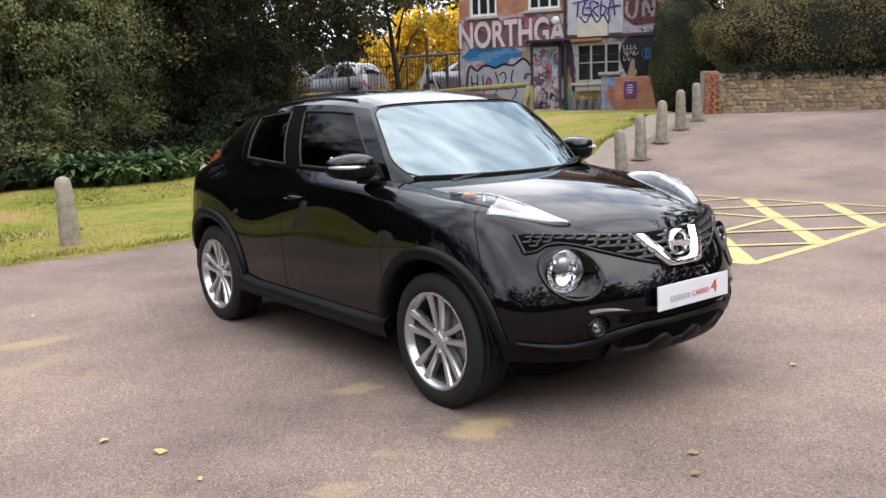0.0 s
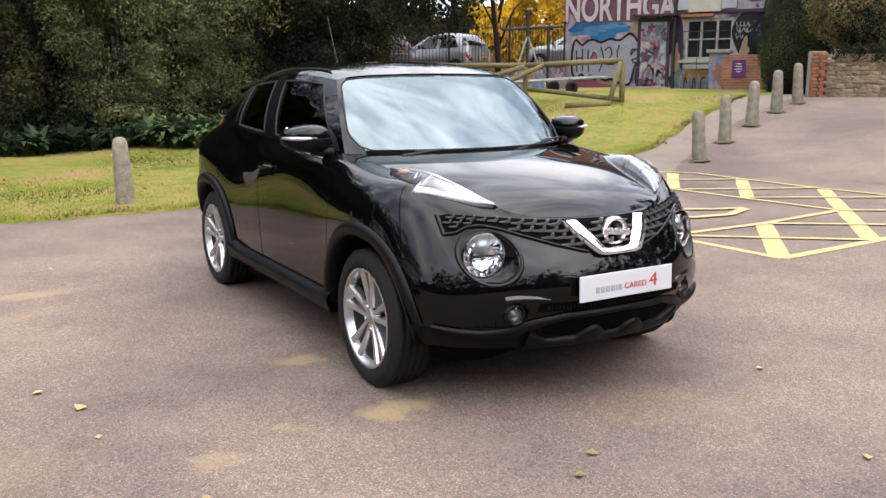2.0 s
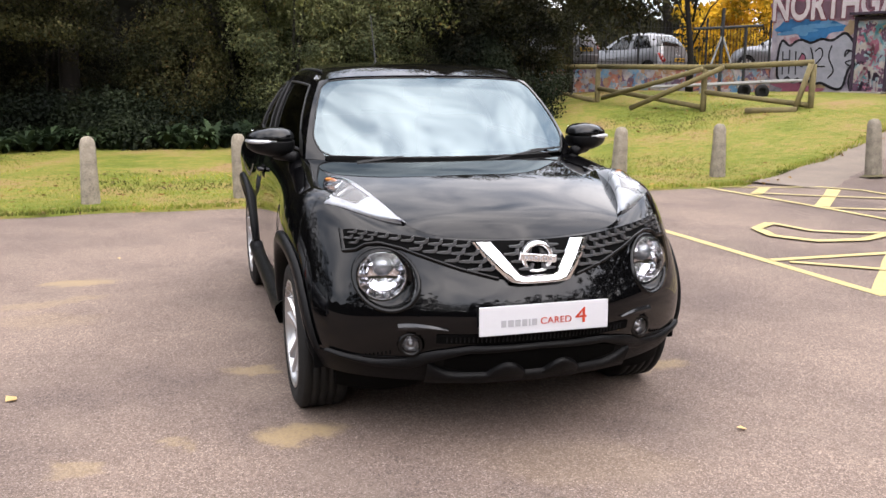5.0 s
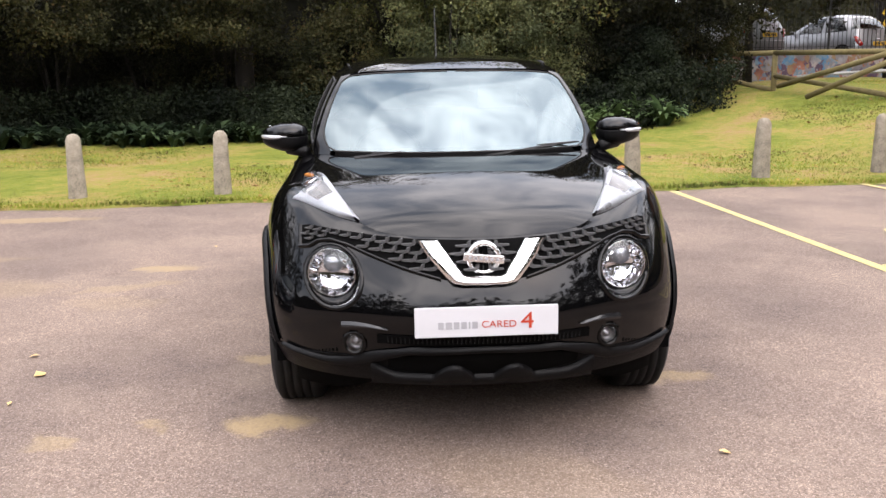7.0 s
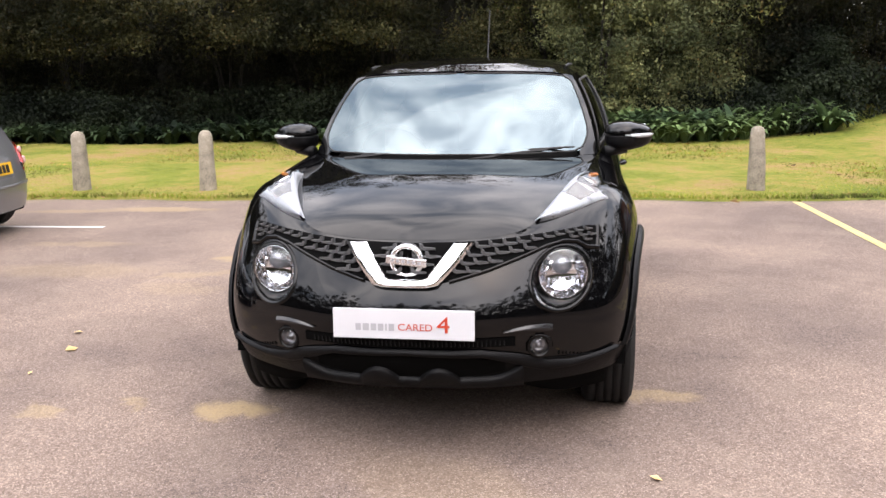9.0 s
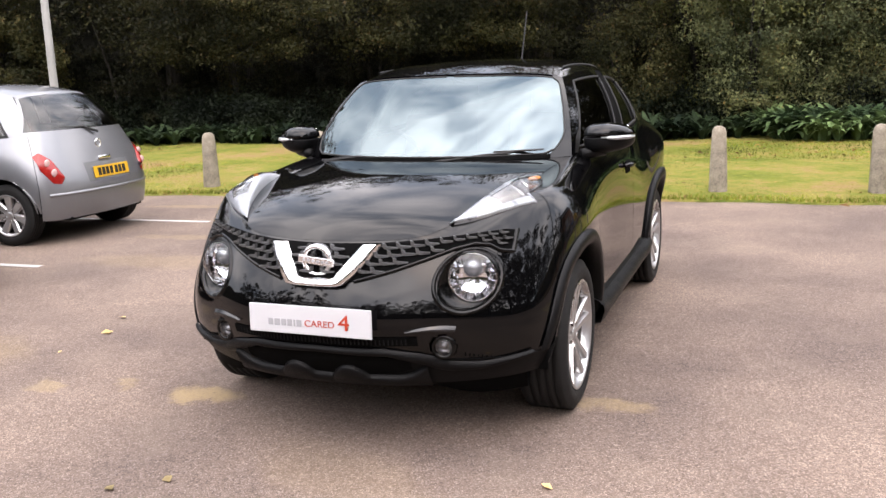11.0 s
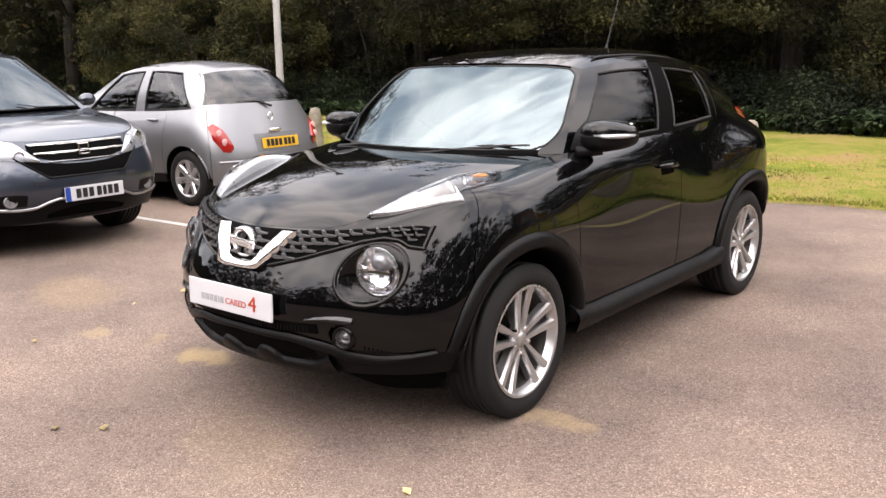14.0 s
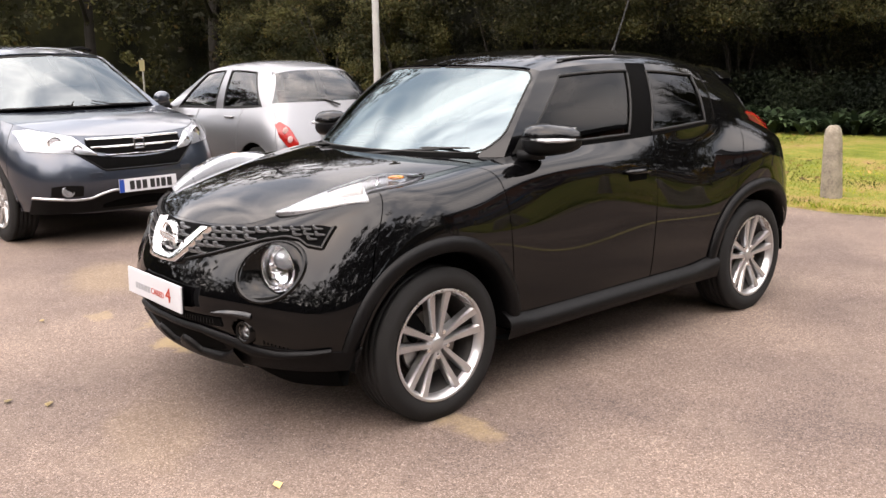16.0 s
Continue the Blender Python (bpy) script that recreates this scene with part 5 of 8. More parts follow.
    for y in (0.34, -0.34):
        seat = new("front_seat")
        seat.parent = car
        part("backrest", box((-0.22, y, 0.95), (0.13, 0.46, 0.55), (0, -14, 0), 0.05), M_CABIN, seat, smooth=True)
        part("headrest", box((-0.33, y, 1.28), (0.09, 0.24, 0.15), (0, -10, 0), 0.04), M_CABIN, seat, smooth=True)
    part("rear_bench", box((-1.0, 0, 0.95), (0.14, 1.15, 0.5), (0, -14, 0), 0.05), M_CABIN, car, smooth=True)
    part("cabin_floor", box((-0.2, 0, 0.62), (2.2, 1.3, 0.05)), M_CABIN, car)
    part("mirror_inside", box((0.32, 0, 1.375), (0.03, 0.22, 0.06), (0, 10, 0), 0.012), M_SEAL, car)
    for hx in (hub_f, hub_r):
        for sd in (1, -1):
            make_wheel("wheel", car, (hx, sd * 0.756, hz), sd, radius=0.33, rim=0.238)
    return car


crossover = make_juke(JUKE_POSE)

# ---- other parked cars, built the same way ----
def make_saloon(name, m, label, group, lines, paint, hubs, hz, rail_pts, bx, tx, roof_mid, foot_mid, tail_top, wheel, glass, trim, arch_r=0.36, panes=((1, "front_window"), (3, "rear_window")), pane_v=(0.06, 0.90)):
    """A closed car: flank panels, doors, glazing, bonnet, roof, screens and wheels. Returns it with its loft."""
    car = thing(name, m, label, "car", group)
    loft = Loft(lines)
    top_v = len(lines) - 1
    arches = tuple((hx, hz, arch_r) for hx in hubs)
    sf, sb, sr = 4.8, 6.0, 7.3
    g = 0.008
    panel("front_bumper", loft.grid(0, 3.3 - g, 70, 0, top_v, 36), paint, car, cut=arches, both=True)
    for sd in (1, -1):
        panel("front_wing", loft.grid(3.3 + g, sf - g, 50, 0.3, top_v, 36), paint, car, sd, arches)
        d1 = panel("front_door", loft.grid(sf + g, sb - g, 34, 0.35, top_v, 30), paint, car, sd, arches)
        d2 = panel("rear_door", loft.grid(sb + g, sr - g, 34, 0.35, top_v, 30, 0, 0.08), paint, car, sd, arches)
        panel("rear_wing", loft.grid(sr + g, 8.9 - g, 50, 0.3, top_v, 36, 0.08, 0), paint, car, sd, arches)
        panel("sill", loft.grid(4.2, 7.8, 50, 0, 0.33, 6) + np.array((0, 0.01, 0)), trim, car, sd, arches)
        for d, u in ((d1, 5.78), (d2, 6.95)):
            p = loft.rows(np.array([u]), top_v - 0.42)[0]
            part("handle", tube([(p[0] - 0.08, sd * (p[1] + 0.004), p[2]), (p[0] - 0.05, sd * (p[1] + 0.03), p[2] + 0.004), (p[0] + 0.05, sd * (p[1] + 0.03), p[2] + 0.004), (p[0] + 0.08, sd * (p[1] + 0.004), p[2])], 0.012, 8), paint, d, smooth=True)
        for hx in hubs:
            ang_ = np.linspace(radians(-2), radians(182), 24)
            part("wheel_well", strip_mesh([[(hx + (arch_r + 0.004) * math.cos(a), sd * y, hz + (arch_r + 0.004) * math.sin(a)) for y in (loft.lines[1][4][1] - 0.03, 0.4)] + [(hx, sd * 0.4, hz + 0.1)] for a in ang_]), M_DARK, car)
            make_wheel("wheel", car, (hx, sd * (loft.lines[1][4][1] - 0.115), hz), sd, **wheel)
        mr = new("wing_mirror")
        mr.parent = car
        bp = loft.rows(np.array([5.0]), top_v)[0]
        mr.matrix_basis = pose(bp[0] - 0.05, sd * (bp[1] + 0.11), bp[2] + 0.06)
        bm = bmesh.new()
        bmesh.ops.create_uvsphere(bm, u_segments=20, v_segments=14, radius=1, matrix=Matrix.Diagonal((0.06, 0.085, 0.06, 1)))
        part("mirror_cap", bm, paint if name == "utility_car" else M_SEAL, mr, smooth=True)
        part("mirror_arm", tube([(0.02, sd * -0.05, -0.03), (0.04, sd * -0.16, -0.06)], 0.022, 8), M_SEAL, mr)
    panel("rear_bumper", loft.grid(8.9 + g, 11, 60, 0, top_v, 36), paint, car, both=True)
    part("inner_shell", orient(skin(loft.grid(0, 11, 80, 0.2, top_v - 0.05, 16) * np.array((0.975, 0.96, 1)), cut=tuple((a, b, c + 0.03) for a, b, c in arches), both=True)), M_DARK, car)
    part("underbody", box((0, 0, hz), (hubs[0] - hubs[1] + 1.0, 1.1, 0.16), bevel=0.03), M_DARK, car)
    rp = np.array(rail_pts, float)
    rail = cubic(-rp[:, 0], rp)
    dense = loft.rows(np.linspace(4.0, 9.2, 300), top_v)
    o = np.argsort(dense[:, 0])

    def house_pt(i, f, v):
        x = bx[i] + (bx[i + 1] - bx[i]) * f
        b0 = np.array([x, np.interp(x, dense[o, 0], dense[o, 1]), np.interp(x, dense[o, 0], dense[o, 2])])
        t0 = rail(-(tx[i] + (tx[i + 1] - tx[i]) * f))[0]
        p = b0 * (1 - v) + t0 * v
        p[1] += 0.12 * v * (1 - v) * (f if i == 0 else (1 - f if i == len(bx) - 2 else 1.0))
        return p

    def glz(i, va, vb, off=0.0):
        return np.array([[house_pt(i, f, v) for f in np.linspace(0, 1, 12)] for v in np.linspace(va, vb, 10)]) + np.array((0, off, 0))

    names = dict(panes)
    for sd in (1, -1):
        for i in range(len(bx) - 1):
            if i in names:
                w_ = panel(names[i], glz(i, pane_v[0], pane_v[1], -0.008), glass, car, sd, thick=0.003)
                panel("window_frame", glz(i, pane_v[1], 1.0), paint, car, sd)
                panel("belt_trim", glz(i, 0.0, pane_v[0]), M_SEAL, car, sd)
                ring = [house_pt(i, f, v) for f, v in [(0.02, pane_v[0])] + [(0.02, q) for q in np.linspace(0.2, pane_v[1], 6)] + [(q, pane_v[1]) for q in np.linspace(0.2, 0.98, 6)] + [(0.98, q) for q in np.linspace(0.8, pane_v[0], 6)]]
                part("window_seal", tube([Vector((p[0], p[1] * sd, p[2])) for p in ring], 0.009, 6), M_SEAL, w_)
            else:
                panel("pillar", glz(i, 0.0, 1.0), paint, car, sd)
    # roof
    ns = 22
    xa = np.linspace(rp[0, 0], rp[-1, 0], ns)
    rm = np.array(roof_mid, float)
    cl = cubic(-rm[:, 0], rm)
    xc = np.linspace(rm[0, 0], rm[-1, 0], ns)
    rows = []
    for a, b in zip(xa, xc):
        e, c = rail(-a)[0], cl(-b)[0]
        t = np.linspace(0, 1, 20)[:, None]
        rows.append(np.hstack([c[0] + (e[0] - c[0]) * t**2, e[1] * t, c[2] + (e[2] - c[2]) * (0.5 * t**2 + 0.5 * t**5)]))
    rows = np.array(rows)
    panel("roof", rows, paint, car, both=True)
    # windscreen and bonnet
    c0 = house_pt(0, 0, 0)
    foot = np.array([(foot_mid[0] - (foot_mid[0] - c0[0]) * t**2.4, c0[1] * t, foot_mid[2] + (c0[2] - foot_mid[2]) * t**2) for t in np.linspace(0, 1, 20)])
    fade = (1 - np.linspace(0, 1, 20) ** 4)[None, :, None]
    flat = patch(foot, rows[0], 18)
    ws = flat + (patch(foot, rows[0], 18, 0.03, 1.0, (0.5, 0, 0.8)) - flat) * fade
    panel("windscreen", ws[1:-1, :18], M_SCREEN2, car, both=True, thick=0.003).visible_shadow = False
    for sd in (1, -1):
        panel("screen_surround", ws[:, 17:], paint, car, sd)
        part("screen_seal", tube([Vector(ws[1, k] * np.array((1, sd, 1))) for k in range(0, 18)] + [Vector(ws[j, 17] * np.array((1, sd, 1))) for j in range(2, 17, 2)] + [Vector(ws[16, k] * np.array((1, sd, 1))) for k in range(17, -1, -2)], 0.009, 6), M_SEAL, car)
        a = Vector(ws[1, 12] * np.array((1, sd, 1)))
        part("wiper", tube([a + Vector((0.012, 0, 0.004)), Vector(ws[1, 6 if sd > 0 else 3] * np.array((1, sd, 1))) + Vector((0.012, 0, 0.012)), Vector(ws[2, 2] * np.array((1, sd if sd < 0 else 1, 1))) + Vector((0.012, 0, 0.010))], [0.009, 0.007, 0.004], 6), M_SEAL, car)
    u_end = float(np.interp(-c0[0], -loft.lines[-1][:7, 0], np.arange(7)))
    edge = loft.rows(np.linspace(1.3, u_end, 26), top_v)
    nose_mid = loft.lines[-1][0]
    mid = line_through([tuple(nose_mid), (nose_mid[0] * 0.7 + foot_mid[0] * 0.3, 0, nose_mid[2] * 0.62 + foot_mid[2] * 0.38 + 0.03), tuple(foot_mid)], 26)
    hood = []
    for k in range(26):
        t = np.linspace(0, 1, 18)[:, None]
        e, c = edge[k], mid[k]
        hood.append(np.hstack([c[0] + (e[0] - c[0]) * t**2.2, e[1] * t, c[2] + (e[2] - c[2]) * t**2.2]))
    panel("bonnet", np.array(hood) + np.array((0, 0, 0.002)), paint, car, both=True)
    # tail
    tt_ = rows[-1]
    tl_ = loft.rows(np.linspace(11, 8.6, 20), top_v)
    tg = patch(tl_, tt_, 14, 0.05, 1.0, (-1, 0, 0.3))
    panel("tailgate", tg[:2], paint, car, both=True)
    panel("rear_screen", tg[1:-1, :19], glass, car, both=True, thick=0.003)
    panel("tailgate_frame", tg[-2:], paint, car, both=True)
    for sd in (1, -1):
        panel("tailgate_pillar", tg[:, 18:], paint, car, sd)
    # cabin
    part("dashboard", box((foot_mid[0] - 0.35, 0, foot_mid[2] - 0.1), (0.4, 1.2, 0.12), (0, 8, 0), 0.04), M_CABIN, car)
    for y in (0.36, -0.36):
        st = new("front_seat")
        st.parent = car
        part("backrest", box((-0.25, y, foot_mid[2] - 0.08), (0.14, 0.46, 0.55), (0, -14, 0), 0.05), M_CABIN, st, smooth=True)
        part("headrest", box((-0.35, y, foot_mid[2] + 0.26), (0.10, 0.24, 0.16), (0, -10, 0), 0.04), M_CABIN, st, smooth=True)
    part("rear_bench", box((-0.98, 0, foot_mid[2] - 0.10), (0.14, 1.15, 0.5), (0, -16, 0), 0.05), M_CABIN, car, smooth=True)
    part("cabin_floor", box((-0.2, 0, 0.55), (2.0, 1.2, 0.05)), M_CABIN, car)
    return car, loft


M_SCREEN2 = glass_like("tinted_windscreen", (0.12, 0.145, 0.155), 0.0, ior=2.3, gloss=(0.60, 0.67, 0.70))
M_SIDE = glass_like("green_tinted_window", (0.22, 0.27, 0.27), 0.0, ior=1.55)


def surf_lookup(loft, ua, ub):
    cl_ = loft.cloud(ua, ub, 0, len(loft.lines) - 1)

    def at(y, z, off=0.0):
        p, n_ = nearest_on(cl_, (1, 2), (abs(y), z))
        if n_.x * p.x < 0:
            n_ = -n_
        p = p + n_ * off
        return Vector((p.x, math.copysign(p.y, y) if abs(y) > 1e-6 else 0, p.z))
    return at


def band(at, ys, low, high, off, n=6, bulge=0.0):
    rows = []
    for y in ys:
        zs = np.linspace(low(y), high(y), n)
        rows.append([at(y, z, off + bulge * math.sin(math.pi * k / (n - 1))) for k, z in enumerate(zs)])
    return orient(strip_mesh(rows))


# silver hatchback, tail towards the lane
H_LIP = [(1.85, 0, 0.24), (1.80, 0.4, 0.24), (1.66, 0.66, 0.25), (1.5, 0.75, 0.25), (1.215, 0.77, 0.25), (0.75, 0.77, 0.22), (0, 0.78, 0.22), (-0.75, 0.77, 0.23), (-1.215, 0.77, 0.25), (-1.595, 0.735, 0.235), (-1.735, 0.4, 0.235), (-1.765, 0, 0.235)]
H_BUMP = [(1.93, 0, 0.5), (1.88, 0.4, 0.5), (1.72, 0.68, 0.5), (1.52, 0.79, 0.5), (1.215, 0.82, 0.5), (0.75, 0.82, 0.5), (0, 0.825, 0.5), (-0.75, 0.82, 0.5), (-1.215, 0.82, 0.50), (-1.62, 0.755, 0.48), (-1.77, 0.4, 0.48), (-1.80, 0, 0.48)]
H_WAIST = [(1.88, 0, 0.70), (1.83, 0.4, 0.71), (1.66, 0.66, 0.74), (1.48, 0.77, 0.77), (1.215, 0.81, 0.79), (0.75, 0.825, 0.76), (0, 0.83, 0.76), (-0.75, 0.825, 0.76), (-1.215, 0.815, 0.77), (-1.57, 0.73, 0.76), (-1.69, 0.4, 0.76), (-1.72, 0, 0.76)]
H_BELT = [(1.68, 0, 0.86), (1.64, 0.36, 0.86), (1.5, 0.58, 0.88), (1.35, 0.68, 0.91), (1.15, 0.72, 0.93), (0.72, 0.735, 0.95), (0, 0.745, 0.965), (-0.75, 0.745, 0.98), (-1.15, 0.73, 1.0), (-1.46, 0.65, 1.02), (-1.58, 0.4, 1.02), (-1.61, 0, 1.02)]
HATCH_SPEC = dict(hubs=(1.215, -1.215), hz=0.29, rail_pts=[(0.10, 0.545, 1.375), (-0.2, 0.56, 1.425), (-0.55, 0.56, 1.44), (-0.9, 0.55, 1.42), (-1.18, 0.50, 1.375)],
    bx=[0.86, 0.52, -0.37, -0.52, -1.27, -1.48], tx=[0.10, -0.02, -0.40, -0.51, -0.97, -1.17], roof_mid=[(0.2, 0, 1.405), (-0.1, 0, 1.465), (-0.5, 0, 1.50), (-0.9, 0, 1.48), (-1.24, 0, 1.42)], foot_mid=(1.02, 0, 0.95), tail_top=None,
    wheel=dict(radius=0.29, width=0.185, rim=0.195, spokes=7, twin=False), glass=M_SIDE, trim=M_PLASTIC, arch_r=0.345)


def make_hatch(m, label, paint, group="parked cars"):
    car, loft = make_saloon("hatchback_car", m, label, group, [H_LIP, H_BUMP, H_WAIST, H_BELT], paint, **HATCH_SPEC)
    tail = surf_lookup(loft, 8.2, 11)
    for sd in (1, -1):
        lamp = part("tail_lamp", band(tail, [sd * y for y in np.linspace(0.575, 0.735, 14)], lambda y: float(np.interp(abs(y), [0.575, 0.61, 0.68, 0.735], [0.60, 0.565, 0.58, 0.70])), lambda y: float(np.interp(abs(y), [0.575, 0.62, 0.69, 0.735], [0.66, 0.79, 0.865, 0.83])), 0.004, 9, 0.022), M_REDLENS, car, "red tail lamp with clear bowls", True)
        for y, z in ((0.650, 0.67), (0.672, 0.76)):
            p = tail(sd * y, z, 0.024)
            bm = bmesh.new()
            bmesh.ops.create_uvsphere(bm, u_segments=16, v_segments=10, radius=0.037, matrix=Matrix.Translation(p) @ Matrix.Diagonal((0.35, 1, 1, 1)))
            part("lamp_bowl", bm, M_LAMPPINK, lamp, smooth=True)
    # flat grey band paints the shade of a recess round the plate
    part("plate_recess_shade", band(tail, np.linspace(-0.33, 0.30, 14), lambda y: 0.55, lambda y: 0.735, 0.003), M_SHADOWGREY, car)
    pl = new("rear_plate")
    pl.parent = car
    c = tail(-0.03, 0.645, 0.012)
    pl.matrix_basis = pose(c.x - 0.006, -0.03, 0.635, 0, 8, 0)
    part("plate_face", box((0, 0, 0), (0.008, 0.52, 0.111), bevel=0.003), M_PLATE_Y, pl)
    bars("plate_bar", [0.045, 0.045, 0.045, 0.045, 0.0001, 0.045, 0.045, 0.045], 0.074, 0.014, M_INK, pl, pose(-0.005, 0, 0))
    part("hatch_handle", box(tail(0, 0.76, 0.012), (0.03, 0.16, 0.035), bevel=0.01), M_CHROME, car, smooth=True)
    e = tail(0, 0.90, 0.01)
    part("rear_badge", lathe([(0.030, 0.0), (0.032, 0.008), (0.042, 0.008), (0.045, 0.0), (0.03, 0.0)], 28), M_CHROME, car, smooth=True).matrix_basis = Matrix.Translation(e) @ pose(0, 0, 0, 0, 0, 90)
    part("bumper_strip", band(tail, np.linspace(-0.72, 0.72, 30), lambda y: 0.455, lambda y: 0.485, 0.002, 4, 0.012), paint, car, smooth=True)
    part("rear_wiper", tube([tail(-0.05, 1.0, 0.03), (-1.60, 0.1, 1.07), (-1.545, 0.42, 1.08)], [0.014, 0.010, 0.006], 6), M_SEAL, car)
    return car


M_LAMPPINK = surface("clear_lamp_bowl", (0.75, 0.45, 0.42), (0.85, 0.6, 0.55), 20, 0.2)
M_SHADOWGREY = surface("recess_shade_grey", (0.16, 0.165, 0.17), (0.22, 0.225, 0.23), 10, 0.5)
hatch = make_hatch(pose(-6.37, 3.25, 0, 0, 0, 222), "silver small hatchback with yellow rear plate, parked nose-in", M_CAR_SILVER)
for m_, word in ((pose(-5.7, 28.0, 1.52, 0, 0, 150), "beside the wood"), (pose(-3.4, 30.9, 1.25, 0, 0, 150), "half hidden by boughs"), (pose(1.1, 36.5, 1.52, 0, 0, 170), "below the yellow tree")):
    tagged(copy_thing(hatch, m_), "silver small hatchback parked behind iron railings, " + word, "car", "parked cars")

# blue-grey sport utility, nose towards the lane
S_LIP = [(2.10, 0, 0.27), (2.05, 0.45, 0.27), (1.93, 0.72, 0.29), (1.76, 0.83, 0.30), (1.31, 0.85, 0.30), (0.8, 0.85, 0.27), (-0.2, 0.85, 0.27), (-0.85, 0.85, 0.28), (-1.31, 0.85, 0.32), (-1.9, 0.78, 0.38), (-2.1, 0.4, 0.38), (-2.16, 0, 0.38)]
S_BUMP = [(2.22, 0, 0.52), (2.17, 0.45, 0.52), (2.03, 0.74, 0.53), (1.80, 0.88, 0.54), (1.31, 0.905, 0.56), (0.8, 0.90, 0.55), (-0.2, 0.90, 0.55), (-0.85, 0.90, 0.55), (-1.31, 0.905, 0.58), (-2.0, 0.82, 0.6), (-2.25, 0.4, 0.6), (-2.3, 0, 0.6)]
S_WAIST = [(2.18, 0, 0.74), (2.12, 0.45, 0.745), (1.97, 0.72, 0.77), (1.76, 0.86, 0.80), (1.31, 0.90, 0.85), (0.8, 0.905, 0.84), (-0.2, 0.905, 0.84), (-0.85, 0.905, 0.86), (-1.31, 0.905, 0.88), (-2.0, 0.8, 0.9), (-2.22, 0.4, 0.9), (-2.27, 0, 0.9)]
S_BELT = [(2.08, 0, 0.90), (2.03, 0.42, 0.91), (1.92, 0.62, 0.94), (1.68, 0.755, 0.985), (1.28, 0.80, 1.04), (0.9, 0.815, 1.095), (-0.2, 0.83, 1.10), (-0.85, 0.825, 1.13), (-1.4, 0.80, 1.15), (-1.95, 0.74, 1.15), (-2.12, 0.4, 1.15), (-2.17, 0, 1.15)]
suv, sl = make_saloon("utility_car", pose(-4.47, 1.38, 0, 0, 0, 42), "blue-grey sport utility car parked with its nose out", "parked cars", [S_LIP, S_BUMP, S_WAIST, S_BELT], M_CAR_GREY,
    hubs=(1.31, -1.31), hz=0.345, rail_pts=[(0.28, 0.60, 1.555), (-0.1, 0.625, 1.60), (-0.7, 0.63, 1.61), (-1.3, 0.61, 1.575), (-1.75, 0.56, 1.50)], bx=[1.02, 0.70, -0.25, -0.36, -1.15, -1.28, -1.8], tx=[0.28, 0.16, -0.34, -0.44, -1.1, -1.22, -1.6],
    roof_mid=[(0.40, 0, 1.60), (0.1, 0, 1.65), (-0.5, 0, 1.68), (-1.2, 0, 1.65), (-1.8, 0, 1.56)], foot_mid=(1.18, 0, 1.075), tail_top=None, wheel=dict(radius=0.345, width=0.22, rim=0.225, spokes=7, twin=False), glass=M_TINT, trim=M_PLASTIC, arch_r=0.40)
sn = surf_lookup(sl, 0, 3.9)
part("grille_backing", band(sn, np.linspace(-0.42, 0.42, 30), lambda y: 0.735 + 0.06 * (abs(y) / 0.42) ** 2, lambda y: 0.885 - 0.01 * abs(y), 0.004), M_DARK, suv)
for z0, z1, y1 in ((0.872, 0.886, 0.41), (0.806, 0.820, 0.39), (0.742, 0.750, 0.30)):
    part("grille_bar", band(sn, np.linspace(-y1, y1, 26), lambda y: z0, lambda y: z1, 0.008, 5, 0.012), M_CHROME, suv, "chrome grille bar", True)
eb = new("badge")
eb.parent = suv
eb.matrix_basis = Matrix.Translation(sn(0, 0.815, 0.03)) @ pose(0, 0, 0, 0, -4, 0)
for c, s_ in (((0, 0.042, 0), (0.012, 0.014, 0.085)), ((0, -0.042, 0), (0.012, 0.014, 0.085)), ((0, 0, 0.040), (0.012, 0.09, 0.010)), ((0, 0, -0.040), (0.012, 0.07, 0.010)), ((0.002, 0, -0.005), (0.012, 0.045, 0.012))):
    part("badge_bar", box(c, s_, bevel=0.003), M_CHROME, eb)
part("lower_intake", band(sn, np.linspace(-0.52, 0.52, 34), lambda y: 0.64 + 0.15 * max(0, (abs(y) - 0.33) / 0.19), lambda y: 0.722 + 0.06 * (abs(y) / 0.52) ** 2, 0.005), M_DARK, suv)
part("intake_trim", band(sn, np.linspace(-0.54, 0.54, 40), lambda y: 0.622 + 0.15 * max(0, (abs(y) - 0.33) / 0.19), lambda y: 0.638 + 0.15 * max(0, (abs(y) - 0.33) / 0.19), 0.006, 4, 0.01), M_PLASTIC, suv, smooth=True)
def chin(y):
    """Height of the bright line along the utility car's bumper."""
    return float(np.interp(abs(y), [0.0, 0.27, 0.34, 0.44, 0.55, 0.80], [0.455, 0.452, 0.435, 0.395, 0.390, 0.415]))


part("lower_apron", band(sn, np.linspace(-0.82, 0.82, 60), lambda y: 0.285, lambda y: chin(y) - 0.004, 0.008), M_PLASTIC, suv, smooth=True)
part("bumper_line", band(sn, np.linspace(-0.82, 0.82, 60), lambda y: chin(y), lambda y: chin(y) + 0.022, 0.008, 4, 0.012), M_ALLOY, suv, smooth=True)
part("air_slot", band(sn, np.linspace(-0.34, 0.34, 30), lambda y: 0.315, lambda y: 0.40 - 0.05 * (abs(y) / 0.34) ** 2, 0.012), M_DARK, suv)
for sd in (1, -1):
    part("fog_recess", band(sn, [sd * y for y in np.linspace(0.50, 0.72, 14)], lambda y: 0.43, lambda y: 0.525 - 0.9 * (abs(y) - 0.61) ** 2, 0.004), M_PLASTIC, suv, smooth=True)
